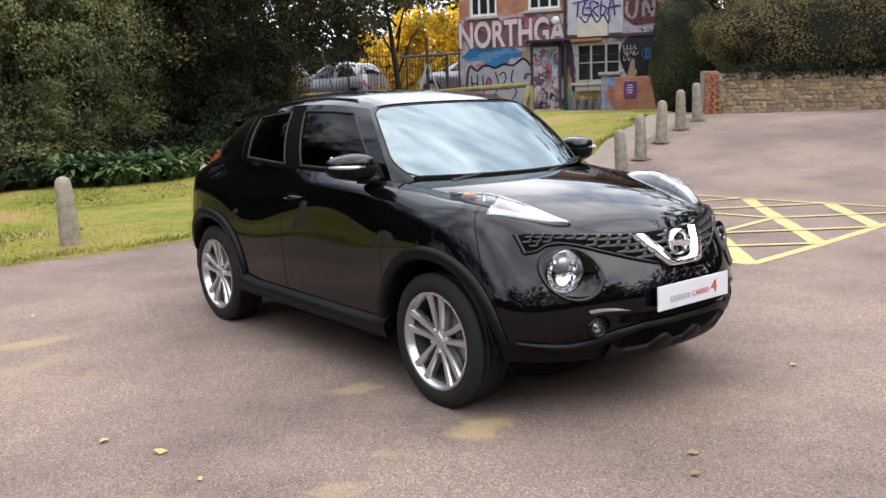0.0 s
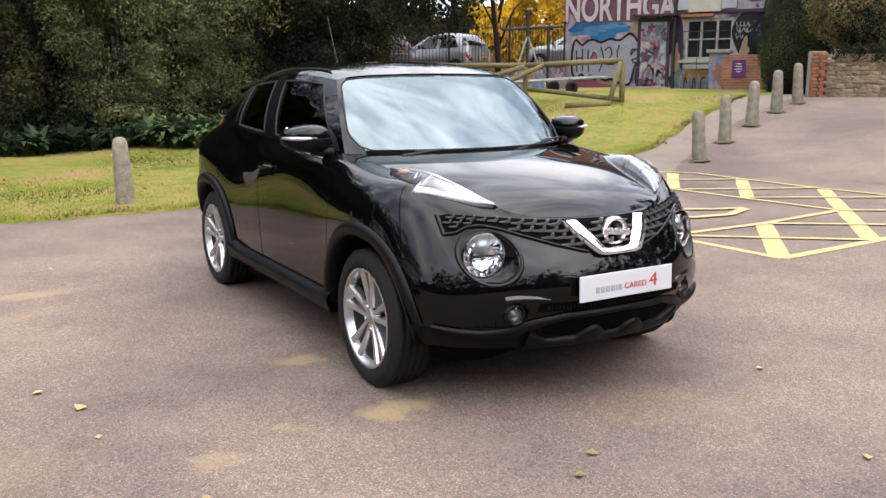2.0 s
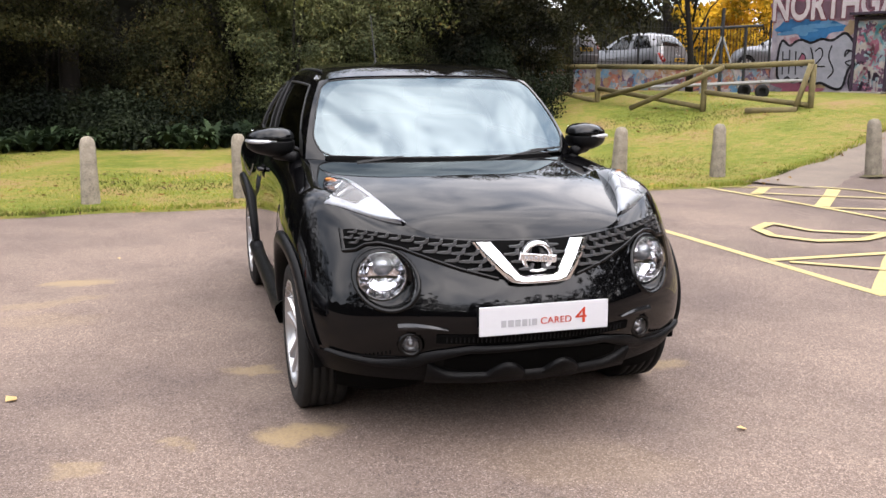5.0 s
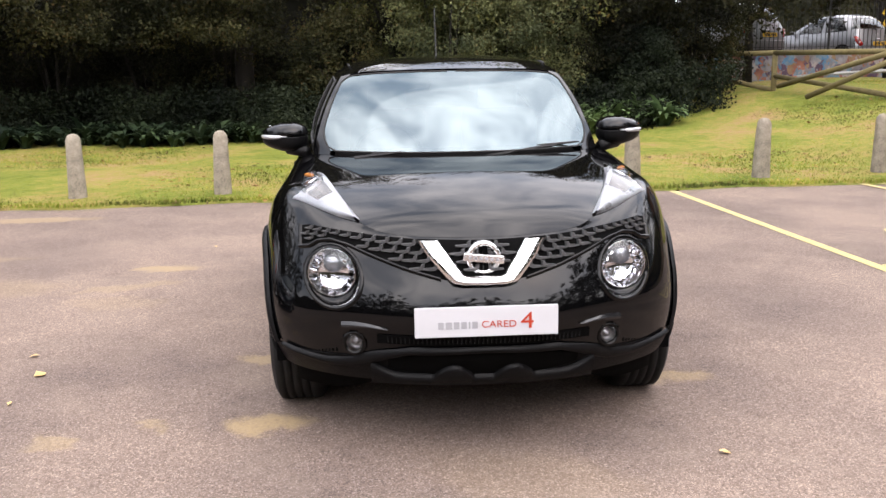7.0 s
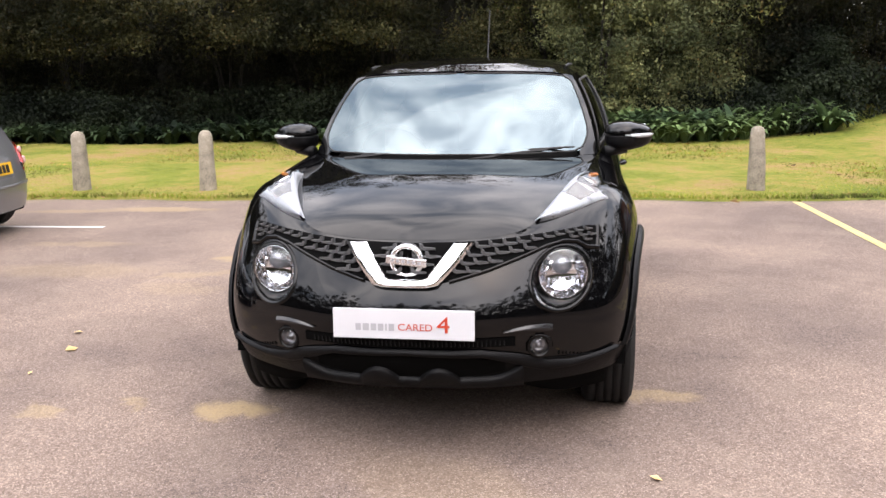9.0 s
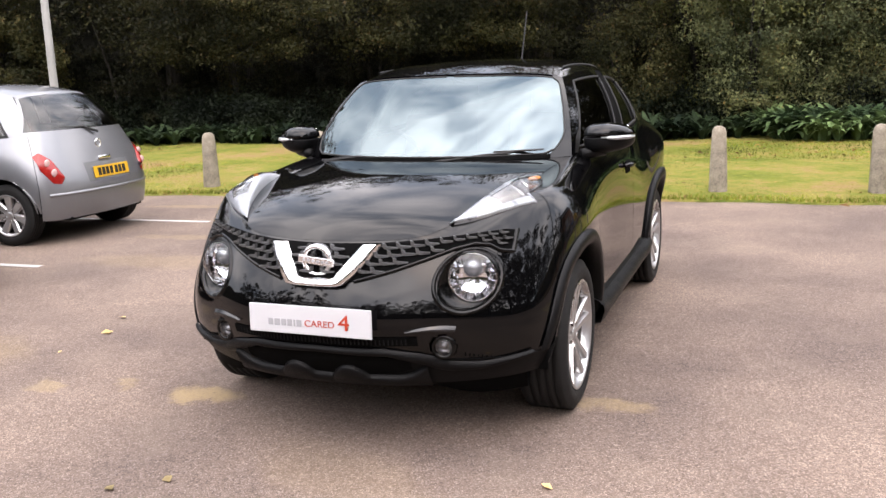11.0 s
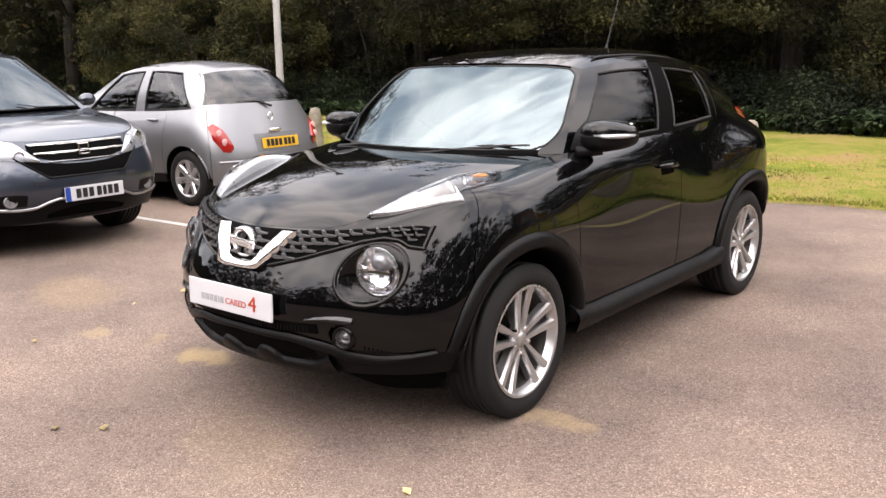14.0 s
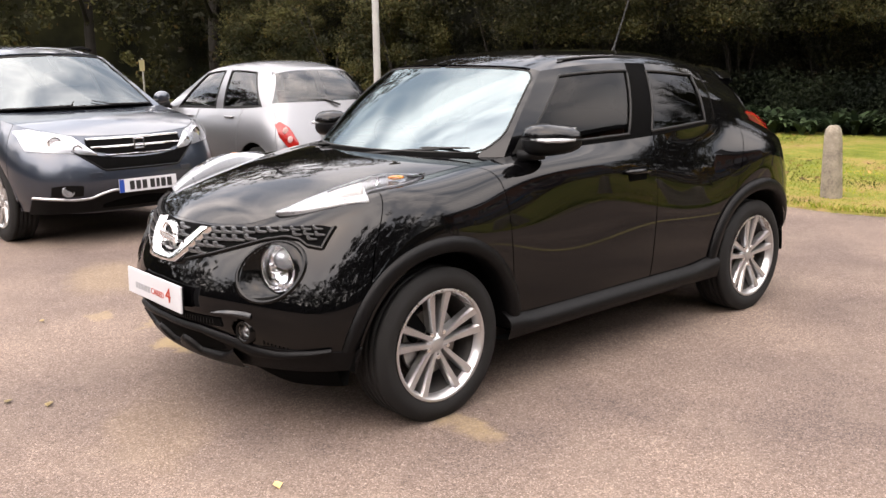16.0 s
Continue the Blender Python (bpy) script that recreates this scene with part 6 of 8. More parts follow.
for sd in (1, -1):
    lo_ = lambda y: float(np.interp(abs(y), [0.36, 0.55, 0.82], [0.752, 0.775, 0.80]))
    hi_ = lambda y: float(np.interp(abs(y), [0.36, 0.50, 0.74, 0.82], [0.765, 0.905, 0.965, 0.95]))
    hl = part("headlamp", band(sn, [sd * y for y in np.linspace(0.36, 0.82, 24)], lo_, hi_, 0.005, 8, 0.010), M_LAMPWHITE, suv, "clear wedge-shaped headlamp", True)
    for y, z, r_ in ((0.49, 0.805, 0.036), (0.63, 0.855, 0.055)):
        p = sn(sd * y, z, 0.018)
        part("lamp_bowl", lathe([(0.0, -0.012), (r_ * 0.6, -0.008), (r_, 0.0), (r_ * 1.08, -0.006)], 24), M_REFLECTOR, hl, smooth=True).matrix_basis = Matrix.Translation(p) @ pose(0, 0, 0, 0, 0, -90 + sd * 20)
    part("lamp_lens", band(sn, [sd * y for y in np.linspace(0.36, 0.82, 24)], lo_, hi_, 0.020, 8, 0.02), M_LENS, hl, smooth=True)
    p = sn(sd * 0.61, 0.475, 0.002)
    part("fog_lamp", lathe([(0.0, 0.004), (0.03, 0.004), (0.036, 0.001), (0.041, 0.008), (0.050, 0.003), (0.052, -0.03)], 24), M_PROJ, suv, smooth=True).matrix_basis = Matrix.Translation(p) @ pose(0, 0, 0, 0, 0, -90 + sd * 15)
    part("roof_rail", tube([(0.0, sd * 0.60, 1.63), (-0.2, sd * 0.605, 1.66), (-1.2, sd * 0.60, 1.64), (-1.5, sd * 0.58, 1.585)], 0.016, 8), M_DARK, suv, smooth=True)
    part("tow_cover", box(sn(sd * 0.40, 0.60, 0.002), (0.006, 0.10, 0.035), (0, 0, sd * 10), 0.002), M_CAR_GREY, suv)
np_ = new("front_plate")
np_.parent = suv
np_.matrix_basis = pose(2.235, 0.02, 0.49, 0, -2, 0)
part("plate_face", box((0, 0, 0), (0.012, 0.52, 0.111), bevel=0.003), M_PLATE, np_)
part("plate_band", box((0.0075, -0.238, 0), (0.002, 0.044, 0.109)), M_BLUE, np_)
bars("plate_bar", [0.042, 0.042, 0.03, 0.042, 0.0001, 0.042, 0.042, 0.042], 0.074, 0.014, M_INK, np_, pose(0.0075, 0.022, 0))

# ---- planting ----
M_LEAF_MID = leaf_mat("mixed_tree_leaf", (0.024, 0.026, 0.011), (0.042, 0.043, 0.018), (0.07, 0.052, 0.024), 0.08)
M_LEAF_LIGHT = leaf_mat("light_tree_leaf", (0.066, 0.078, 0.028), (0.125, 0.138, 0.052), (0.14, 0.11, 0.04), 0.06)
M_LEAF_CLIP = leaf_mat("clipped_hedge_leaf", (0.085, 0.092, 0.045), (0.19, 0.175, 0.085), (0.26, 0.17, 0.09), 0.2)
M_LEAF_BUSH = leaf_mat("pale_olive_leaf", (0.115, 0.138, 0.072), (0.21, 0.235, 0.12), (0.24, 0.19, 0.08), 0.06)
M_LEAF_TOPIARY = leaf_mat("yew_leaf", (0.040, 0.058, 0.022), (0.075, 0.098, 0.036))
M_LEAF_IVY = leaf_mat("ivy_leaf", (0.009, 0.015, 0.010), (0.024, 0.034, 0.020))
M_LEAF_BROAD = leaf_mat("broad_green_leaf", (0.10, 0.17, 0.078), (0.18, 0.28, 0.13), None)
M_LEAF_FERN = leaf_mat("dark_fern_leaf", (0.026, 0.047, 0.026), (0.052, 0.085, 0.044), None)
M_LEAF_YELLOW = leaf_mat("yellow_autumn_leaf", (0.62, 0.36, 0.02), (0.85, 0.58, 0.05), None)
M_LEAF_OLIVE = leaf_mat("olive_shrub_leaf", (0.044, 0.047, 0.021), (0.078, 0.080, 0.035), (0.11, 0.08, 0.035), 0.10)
M_BARK = surface("grey_brown_bark", (0.010, 0.008, 0.006), (0.024, 0.019, 0.015), 9, 0.95, bump=0.8, bscale=30)
M_SHADE_FILL = surface("painted_wood_shade", (0.008, 0.008, 0.005), (0.018, 0.017, 0.010), 2.5, 1.0, bump=0.5, bscale=9)
rng = np.random.default_rng(7)


def leaf_quads(centres, outward, size, spread=0.7, aspect=0.55):
    """Small pointed leaves at centres, facing roughly outward: corners and faces."""
    k = len(centres)
    n = outward + rng.normal(0, spread, (k, 3))
    n /= np.linalg.norm(n, axis=1, keepdims=True) + 1e-9
    r = rng.normal(0, 1, (k, 3)) + np.array((0, 0, -0.6))
    a = np.cross(n, r)
    a /= np.linalg.norm(a, axis=1, keepdims=True) + 1e-9
    b = np.cross(n, a)
    L = (size * rng.uniform(0.6, 1.35, k))[:, None]
    v = np.stack([centres - b * L * 0.5, centres + a * L * aspect * 0.5 + n * L * 0.06, centres + b * L * 0.5 - n * L * 0.08, centres - a * L * aspect * 0.5 + n * L * 0.06], 1).reshape(-1, 3)
    f = np.arange(k * 4).reshape(k, 4)
    return v, f


def clumped(centres, radii, per, size, squash=0.75, spread=0.7):
    """Leaves on the outside of clumps."""
    k = len(centres)
    d = rng.normal(0, 1, (k, per, 3))
    d /= np.linalg.norm(d, axis=2, keepdims=True)
    rad = radii[:, None, None] * rng.uniform(0.45, 1.08, (k, per, 1)) * np.array((1, 1, squash))
    c = centres[:, None, :] + d * rad
    return leaf_quads(c.reshape(-1, 3), d.reshape(-1, 3) + np.array((0, 0, 0.25)), size, spread)


def make_tree(name, at, height, spread_r, trunk_r, leaf, count, per, size, low, label, seed, group="trees at the wood's edge", lift=0.0):
    """A tree: tapered trunk, limbs that fork, and a crown of leafy clumps round the limbs' ends."""
    r = np.random.default_rng(seed)
    t = thing(name, pose(at[0], at[1], float(ground_z(*at)) + lift), label, "tree", group)
    top = Vector((r.normal(0, 0.4), r.normal(0, 0.4), height * 0.8))
    path = [Vector((0, 0, -0.1)), Vector((0, 0, height * 0.15)), Vector((r.normal(0, 0.15), r.normal(0, 0.15), height * 0.4)), top]
    part("trunk", tube(path, [trunk_r * 1.3, trunk_r, trunk_r * 0.75, trunk_r * 0.2], 10), M_BARK, t, smooth=True)
    ends = []
    for k in range(9):
        z0 = height * (0.2 + 0.055 * k)
        a = k * 2.4 + r.uniform(-0.4, 0.4)
        reach = spread_r * r.uniform(0.6, 1.0)
        o = Vector((0, 0, z0))
        e = Vector((math.cos(a) * reach, math.sin(a) * reach, z0 + height * r.uniform(0.05, 0.28)))
        mid = o.lerp(e, 0.5) + Vector((0, 0, 0.3))
        part("limb", tube([o, mid, e], [trunk_r * 0.45, trunk_r * 0.28, trunk_r * 0.08], 6), M_BARK, t, smooth=True)
        ends += [e, mid]
    c = np.array([tuple(e) for e in ends])
    pick = c[r.integers(0, len(c), count)] + r.normal(0, 1, (count, 3)) * np.array((spread_r * 0.3, spread_r * 0.3, height * 0.13))
    extra = count // 2
    ang, rr = r.uniform(0, 6.283, extra), spread_r * np.sqrt(r.uniform(0.3, 1.05, extra))
    zz = r.uniform(low, height, extra)
    rr *= np.sqrt(np.clip(1.08 - ((zz - height * 0.5) / (height * 0.55)) ** 2, 0.05, 1))
    pick = np.vstack([pick, np.stack([np.cos(ang) * rr, np.sin(ang) * rr, zz], 1)])
    pick[:, 2] = np.clip(pick[:, 2], low, height)
    v, f = clumped(pick, r.uniform(0.35, 0.85, len(pick)), per, size)
    crown = fast_mesh("crown", v, f, leaf)
    crown.parent = t
    return t


# wood edge: undergrowth bank, sheet painted as shade inside, trees
def bank(n, a0, a1, b0, depth, z0, z1, radius, per, size, leaf, name, label, lean=0.35, squash=0.75):
    a = rng.uniform(a0, a1, n)
    z = z0 + (z1 - z0) * rng.uniform(0, 1, n) ** 1.1
    wob = 0.5 * np.sin(a * 0.8) + 0.35 * np.sin(a * 1.9 + 2) + 0.25 * np.sin(z * 2.2 + a)
    b = b0 + lean * z + wob + rng.uniform(0, depth, n)
    x, y = at_ab(a, b)
    v, f = clumped(np.stack([x, y, ground_z(x, y) + z], 1), rng.uniform(radius * 0.6, radius * 1.3, n), per, size, squash)
    return tagged(fast_mesh(name, v, f, leaf), label, "hedge", kind="stuff")


# undergrowth leaves coloured near-black for the shade below the trees
bank(1000, -32, 7.4, 8.4, 1.2, 0.1, 1.0, 0.42, 110, 0.08, M_LEAF_IVY, "undergrowth", "dark ivy and nettle undergrowth, shade below the trees put into its colour", 0.3)

# bough tones differ in colour to paint lit and dim boughs
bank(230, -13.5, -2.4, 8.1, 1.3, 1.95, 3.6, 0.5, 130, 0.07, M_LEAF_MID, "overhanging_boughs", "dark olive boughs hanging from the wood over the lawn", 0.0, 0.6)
bank(60, -10.5, -3.0, 7.9, 0.8, 2.1, 3.4, 0.4, 130, 0.07, M_LEAF_OLIVE, "overhanging_boughs_pale", "olive boughs hanging from the wood over the lawn", 0.0, 0.6)
bank(190, 0.2, 3.9, 8.5, 0.8, 0.5, 3.4, 0.4, 130, 0.06, M_LEAF_BUSH, "pale_bush", "pale olive bush at the corner of the wood", 0.25)


def make_shrub(a, b, rx, h, leaf, n, per, size, label, z0=0.3):
    """A tall overgrown shrub: stems, and clumps of leaves over a lumpy dome."""
    x, y = at_ab(a, b)
    t = thing("shrub", pose(float(x), float(y), float(ground_z(x, y))), label, "shrub", "shrubs at the wood's edge")
    for k in range(4):
        an = rng.uniform(0, 6.28)
        part("stem", tube([(0, 0, -0.1), (math.cos(an) * 0.3, math.sin(an) * 0.3, h * 0.4), (math.cos(an) * rx * 0.6, math.sin(an) * rx * 0.6, h * 0.8)], [0.05, 0.035, 0.01], 5), M_BARK, t)
    d = rng.normal(0, 1, (n, 3))
    d /= np.linalg.norm(d, axis=1, keepdims=True)
    c = d * np.array((rx, rx, (h - z0) / 2)) * rng.uniform(0.75, 1.05, (n, 1)) + np.array((0, 0, (h + z0) / 2))
    v, f = clumped(c, rng.uniform(0.2, 0.5, n), per, size, 0.7)
    o = fast_mesh("foliage", v, f, leaf)
    o.parent = t
    return t


# leaf tone follows the place: near-black where the wood is shaded
for k in range(26):
    a = -31 + k * 1.5 + rng.uniform(-0.4, 0.4)
    kind = k % 5
    h = (2.4, 4.2, 3.2, 5.0, 1.9)[kind] * rng.uniform(0.85, 1.15)
    make_shrub(a, 10.2 + (0.8 if kind in (0, 4) else 0.3) + rng.uniform(-0.4, 0.4), (0.9, 1.3, 1.1, 1.4, 0.8)[kind], h, ((M_LEAF_OLIVE, M_LEAF_LIGHT, M_LEAF_OLIVE, M_LEAF_OLIVE, M_LEAF_MID) if a > 0.3 else (M_LEAF_DARK, M_LEAF_DARK, M_LEAF_DARK, M_LEAF_MID, M_LEAF_DARK))[kind], int(34 + 14 * h), 120, 0.075, "overgrown dark shrub at the foot of the wood, leaves toned for light and shade")
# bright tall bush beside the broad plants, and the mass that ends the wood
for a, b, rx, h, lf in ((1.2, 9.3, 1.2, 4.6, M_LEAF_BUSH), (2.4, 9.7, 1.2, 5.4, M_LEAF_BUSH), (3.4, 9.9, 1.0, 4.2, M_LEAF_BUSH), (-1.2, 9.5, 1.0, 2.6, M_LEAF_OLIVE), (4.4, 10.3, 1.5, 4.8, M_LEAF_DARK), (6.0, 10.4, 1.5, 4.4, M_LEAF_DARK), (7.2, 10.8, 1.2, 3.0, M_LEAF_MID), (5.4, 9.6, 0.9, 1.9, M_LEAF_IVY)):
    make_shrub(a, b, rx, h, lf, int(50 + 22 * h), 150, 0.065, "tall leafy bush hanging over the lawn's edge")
for a, b, rx, h in ((-19.6, 8.3, 1.9, 3.9), (-17.0, 8.7, 1.6, 3.4), (-22.5, 8.2, 1.7, 3.6)):
    make_shrub(a, b, rx, h, M_LEAF_OLIVE, 150, 150, 0.08, "broad olive bush at the wood's edge behind the parked cars")
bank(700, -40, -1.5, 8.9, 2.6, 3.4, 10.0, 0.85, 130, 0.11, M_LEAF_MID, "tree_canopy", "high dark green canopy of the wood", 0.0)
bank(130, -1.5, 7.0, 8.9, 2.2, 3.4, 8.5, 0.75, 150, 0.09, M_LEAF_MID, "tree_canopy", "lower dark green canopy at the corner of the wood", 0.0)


# near-black wavy sheet: the wood's inner shade is in its colour
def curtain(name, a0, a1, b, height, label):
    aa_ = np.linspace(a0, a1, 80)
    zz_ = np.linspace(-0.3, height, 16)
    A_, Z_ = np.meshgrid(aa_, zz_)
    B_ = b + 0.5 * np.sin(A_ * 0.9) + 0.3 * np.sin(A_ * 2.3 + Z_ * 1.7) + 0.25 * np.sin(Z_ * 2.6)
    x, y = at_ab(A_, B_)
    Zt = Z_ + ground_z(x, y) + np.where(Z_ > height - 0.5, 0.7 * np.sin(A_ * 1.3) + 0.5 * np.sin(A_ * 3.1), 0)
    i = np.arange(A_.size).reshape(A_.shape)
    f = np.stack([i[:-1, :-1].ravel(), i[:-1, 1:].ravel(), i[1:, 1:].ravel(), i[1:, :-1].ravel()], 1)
    return tagged(fast_mesh(name, np.stack([x.ravel(), y.ravel(), Zt.ravel()], 1), f, M_SHADE_FILL, True), label, "wood", kind="structure")


curtain("backdrop_wood_shade", -60, 7.3, 12.9, 8.8, "near-black sheet standing for the shade inside the wood")
# crown colours picked darker where the wood lies in shade
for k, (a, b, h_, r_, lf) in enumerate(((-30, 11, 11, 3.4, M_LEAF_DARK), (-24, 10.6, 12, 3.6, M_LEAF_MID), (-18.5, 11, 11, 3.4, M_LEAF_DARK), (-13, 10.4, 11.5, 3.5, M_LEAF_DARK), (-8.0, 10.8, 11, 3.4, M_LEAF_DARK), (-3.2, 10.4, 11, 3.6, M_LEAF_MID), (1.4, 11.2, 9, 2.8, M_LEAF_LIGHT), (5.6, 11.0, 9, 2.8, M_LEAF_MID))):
    make_tree("tree", at_ab(a, b), h_, r_, 0.2, lf, 110, 150, 0.10, 2.4, "broadleaf tree at the edge of the wood, dense dark crown toned for light and shade", 100 + k)
for k, (x, y, h_) in enumerate(((9.0, 27.5, 9.0), (13.5, 25.5, 8.5), (18.5, 25.0, 9.5))):
    make_tree("tree", (x, y), h_, 3.0, 0.2, M_LEAF_MID, 110, 80, 0.15, 1.6, "broadleaf tree rising behind the clipped hedge", 160 + k)
# ash tree whose boughs hang before the railings
make_tree("tree", (-4.2, 25.4), 7.5, 2.2, 0.10, M_LEAF_MID, 120, 90, 0.13, 1.7, "ash tree with drooping boughs beside the railings", 131)
make_tree("tree", (-7.6, 26.2), 8.5, 3.0, 0.14, M_LEAF_MID, 150, 90, 0.13, 0.8, "broadleaf tree between the wood and the railings", 132)
make_tree("tree", (-1.2, 27.5), 6.5, 1.3, 0.09, M_LEAF_LIGHT, 26, 60, 0.16, 3.6, "slender tree with hanging twigs by the railings", 133)
make_tree("tree", (0.1, 40.0), 4.1, 2.6, 0.15, M_LEAF_YELLOW, 110, 60, 0.24, 0.4, "yellow autumn tree behind the railings", 134, lift=0.2)
# the wood bends round behind the parked cars
for k, (x, y, h_) in enumerate(((-31, 3, 14), (-28, -1.5, 15), (-30, -6.5, 14), (-29, -11.5, 14), (-30, -17, 13))):
    make_tree("tree", (x, y), h_, 3.4, 0.2, (M_LEAF_MID, M_LEAF_DARK, M_LEAF_OLIVE)[k % 3], 150, 60, 0.2, 0.6, "broadleaf tree behind the parked cars, foliage down to the grass", 150 + k)
# far side of the car park, behind the camera
far = make_tree("tree", (16, -17), 11, 4.0, 0.25, M_LEAF_MID, 150, 60, 0.26, 1.5, "broadleaf tree on the far side of the car park", 140, group="trees round the car park")
for k in range(13):
    ang = radians(-118 + k * 13.5)
    rad_ = 27 + 5 * math.sin(k * 2.3)
    copy_thing(far, pose(1 + rad_ * math.cos(ang), 4 + rad_ * math.sin(ang), 0, 0, 0, k * 77) @ Matrix.Scale(1.65 if k > 8 else 1.0, 4))
xs_, ys_ = 1 + 34 * np.cos(np.radians(np.linspace(-190, 62, 90))), 4 + 34 * np.sin(np.radians(np.linspace(-190, 62, 90)))
vv_ = np.concatenate([np.stack([xs_, ys_, np.full(90, z)], 1) + (np.stack([np.zeros(90), np.zeros(90), 0.8 * np.sin(np.arange(90) * 1.7) + 0.6 * np.sin(np.arange(90) * 0.6)], 1) if z > 4 else 0) for z in (-0.2, 2.5, 5.5)])
id_ = np.arange(270).reshape(3, 90)
tagged(fast_mesh("backdrop_hedge", vv_, np.stack([id_[:-1, :-1].ravel(), id_[:-1, 1:].ravel(), id_[1:, 1:].ravel(), id_[1:, :-1].ravel()], 1), M_LEAF_DARK, True), "distant hedge round the car park", "hedge", kind="structure")

xs_, ys_ = 70 * np.cos(np.radians(np.linspace(40, 200, 90))), 4 + 70 * np.sin(np.radians(np.linspace(40, 200, 90)))
vv_ = np.concatenate([np.stack([xs_, ys_, np.full(90, z)], 1) + (np.stack([np.zeros(90), np.zeros(90), 1.0 * np.sin(np.arange(90) * 1.7) + 0.8 * np.sin(np.arange(90) * 0.6)], 1) if z > 4 else 0) for z in (-0.2, 3.0, 6.0)])
tagged(fast_mesh("backdrop_hedge_far", vv_, np.stack([id_[:-1, :-1].ravel(), id_[:-1, 1:].ravel(), id_[1:, 1:].ravel(), id_[1:, :-1].ravel()], 1), M_LEAF_DARK, True), "distant trees beyond the yard", "trees", kind="structure")
for k, (x, y) in enumerate(((-12, 46), (-5, 50), (3, 54), (-19, 41), (10, 46))):
    copy_thing(far, pose(x, y, 1.2, 0, 0, k * 63))

# broad-leaved plants at the foot of the wood: rosettes of long arching leaves
def broad_plants(n, a0, a1, tall):
    vs_, fs_, base = [], [], 0
    for _ in range(n):
        a = rng.uniform(a0, a1)
        b = 7.6 + rng.uniform(0, 1.2) + 0.25 * math.sin(a * 1.7)
        x, y = at_ab(a, b)
        z = float(ground_z(x, y))
        big = tall * rng.uniform(0.75, 1.2)
        for k in range(17):
            ang = rng.uniform(0, 6.283)
            L = big * rng.uniform(0.7, 1.1)
            wd = 0.030 + 0.045 * L
            out = np.array((math.cos(ang), math.sin(ang), 0))
            sd_ = np.array((-out[1], out[0], 0))
            e0, bend = radians(rng.uniform(52, 84)), radians(rng.uniform(70, 135))
            c = np.array((x, y, z)) + out * 0.03
            pts = []
            for q in range(6):
                t = q / 5
                w_ = (0.25, 0.75, 1.0, 0.95, 0.6, 0.05)[q]
                e = e0 - bend * t**1.5
                up = np.array((0, 0, 1)) * math.cos(e) - out * math.sin(e)
                pts += [c - sd_ * wd * w_ + up * 0.03 * w_, c + sd_ * wd * w_ + up * 0.03 * w_]
                c = c + (out * math.cos(e) + np.array((0, 0, math.sin(e)))) * L / 5
            vs_ += pts
            for q in range(5):
                fs_.append((base + 2 * q, base + 2 * q + 1, base + 2 * q + 3, base + 2 * q + 2))
            base += 12
    return np.array(vs_), np.array(fs_)


for a0, a1, n, tall in ((1.5, 5.5, 240, 0.74), (-12, 1.5, 260, 0.6), (-26, -12, 200, 0.55)):
    v, f = broad_plants(n, a0, a1, tall)
    tagged(fast_mesh("broad_leaf_plants", v, f, M_LEAF_BROAD if a0 > 0 else M_LEAF_FERN, True), "broad-leaved green plants along the wood's foot", "plants", kind="stuff")

# grass blades, denser towards the border
nb = 90000
ga = rng.uniform(-17, 13, nb)
gb = lawn_edge(ga) + 8.6 * rng.uniform(0, 1, nb) ** 1.7 - 0.02
gx, gy = at_ab(ga, gb)
gz = ground_z(gx, gy) + 0.03
hgt = rng.uniform(0.018, 0.045, nb) * np.where(gb - lawn_edge(ga) < 0.15, 1.3, 1.0)
ang = rng.uniform(0, 6.283, nb)
wx, wy = np.cos(ang) * 0.007, np.sin(ang) * 0.007
lx, ly = rng.normal(0, 0.022, nb), rng.normal(0, 0.022, nb)
bv = np.stack([np.stack([gx - wx, gy - wy, gz], 1), np.stack([gx + wx, gy + wy, gz], 1), np.stack([gx + lx, gy + ly, gz + hgt], 1)], 1).reshape(-1, 3)
tagged(fast_mesh("grass_blades", bv, np.arange(nb * 3).reshape(nb, 3), M_BLADE), "short mown grass blades", "grass", kind="stuff")
# fallen leaves on grass and tarmac
nl = 1500
fa = rng.uniform(-14, 12, nl)
fb = lawn_edge(fa) + rng.uniform(-0.3, 8, nl)
fx_, fy_ = at_ab(fa, fb)
M_FALLEN = leaf_mat("fallen_leaf", (0.42, 0.29, 0.13), (0.70, 0.54, 0.30), (0.85, 0.75, 0.55), 0.3)
M_LITTER = leaf_mat("brown_leaf_litter", (0.22, 0.12, 0.05), (0.40, 0.25, 0.11), (0.55, 0.42, 0.24), 0.1)
v, f = leaf_quads(np.stack([fx_, fy_, ground_z(fx_, fy_) + 0.045], 1), np.tile((0, 0, 1.0), (nl, 1)), 0.085, 0.25)
tagged(fast_mesh("fallen_leaves", v, f, M_LITTER), "dry fallen leaves scattered on the lawn", "leaves", kind="stuff")
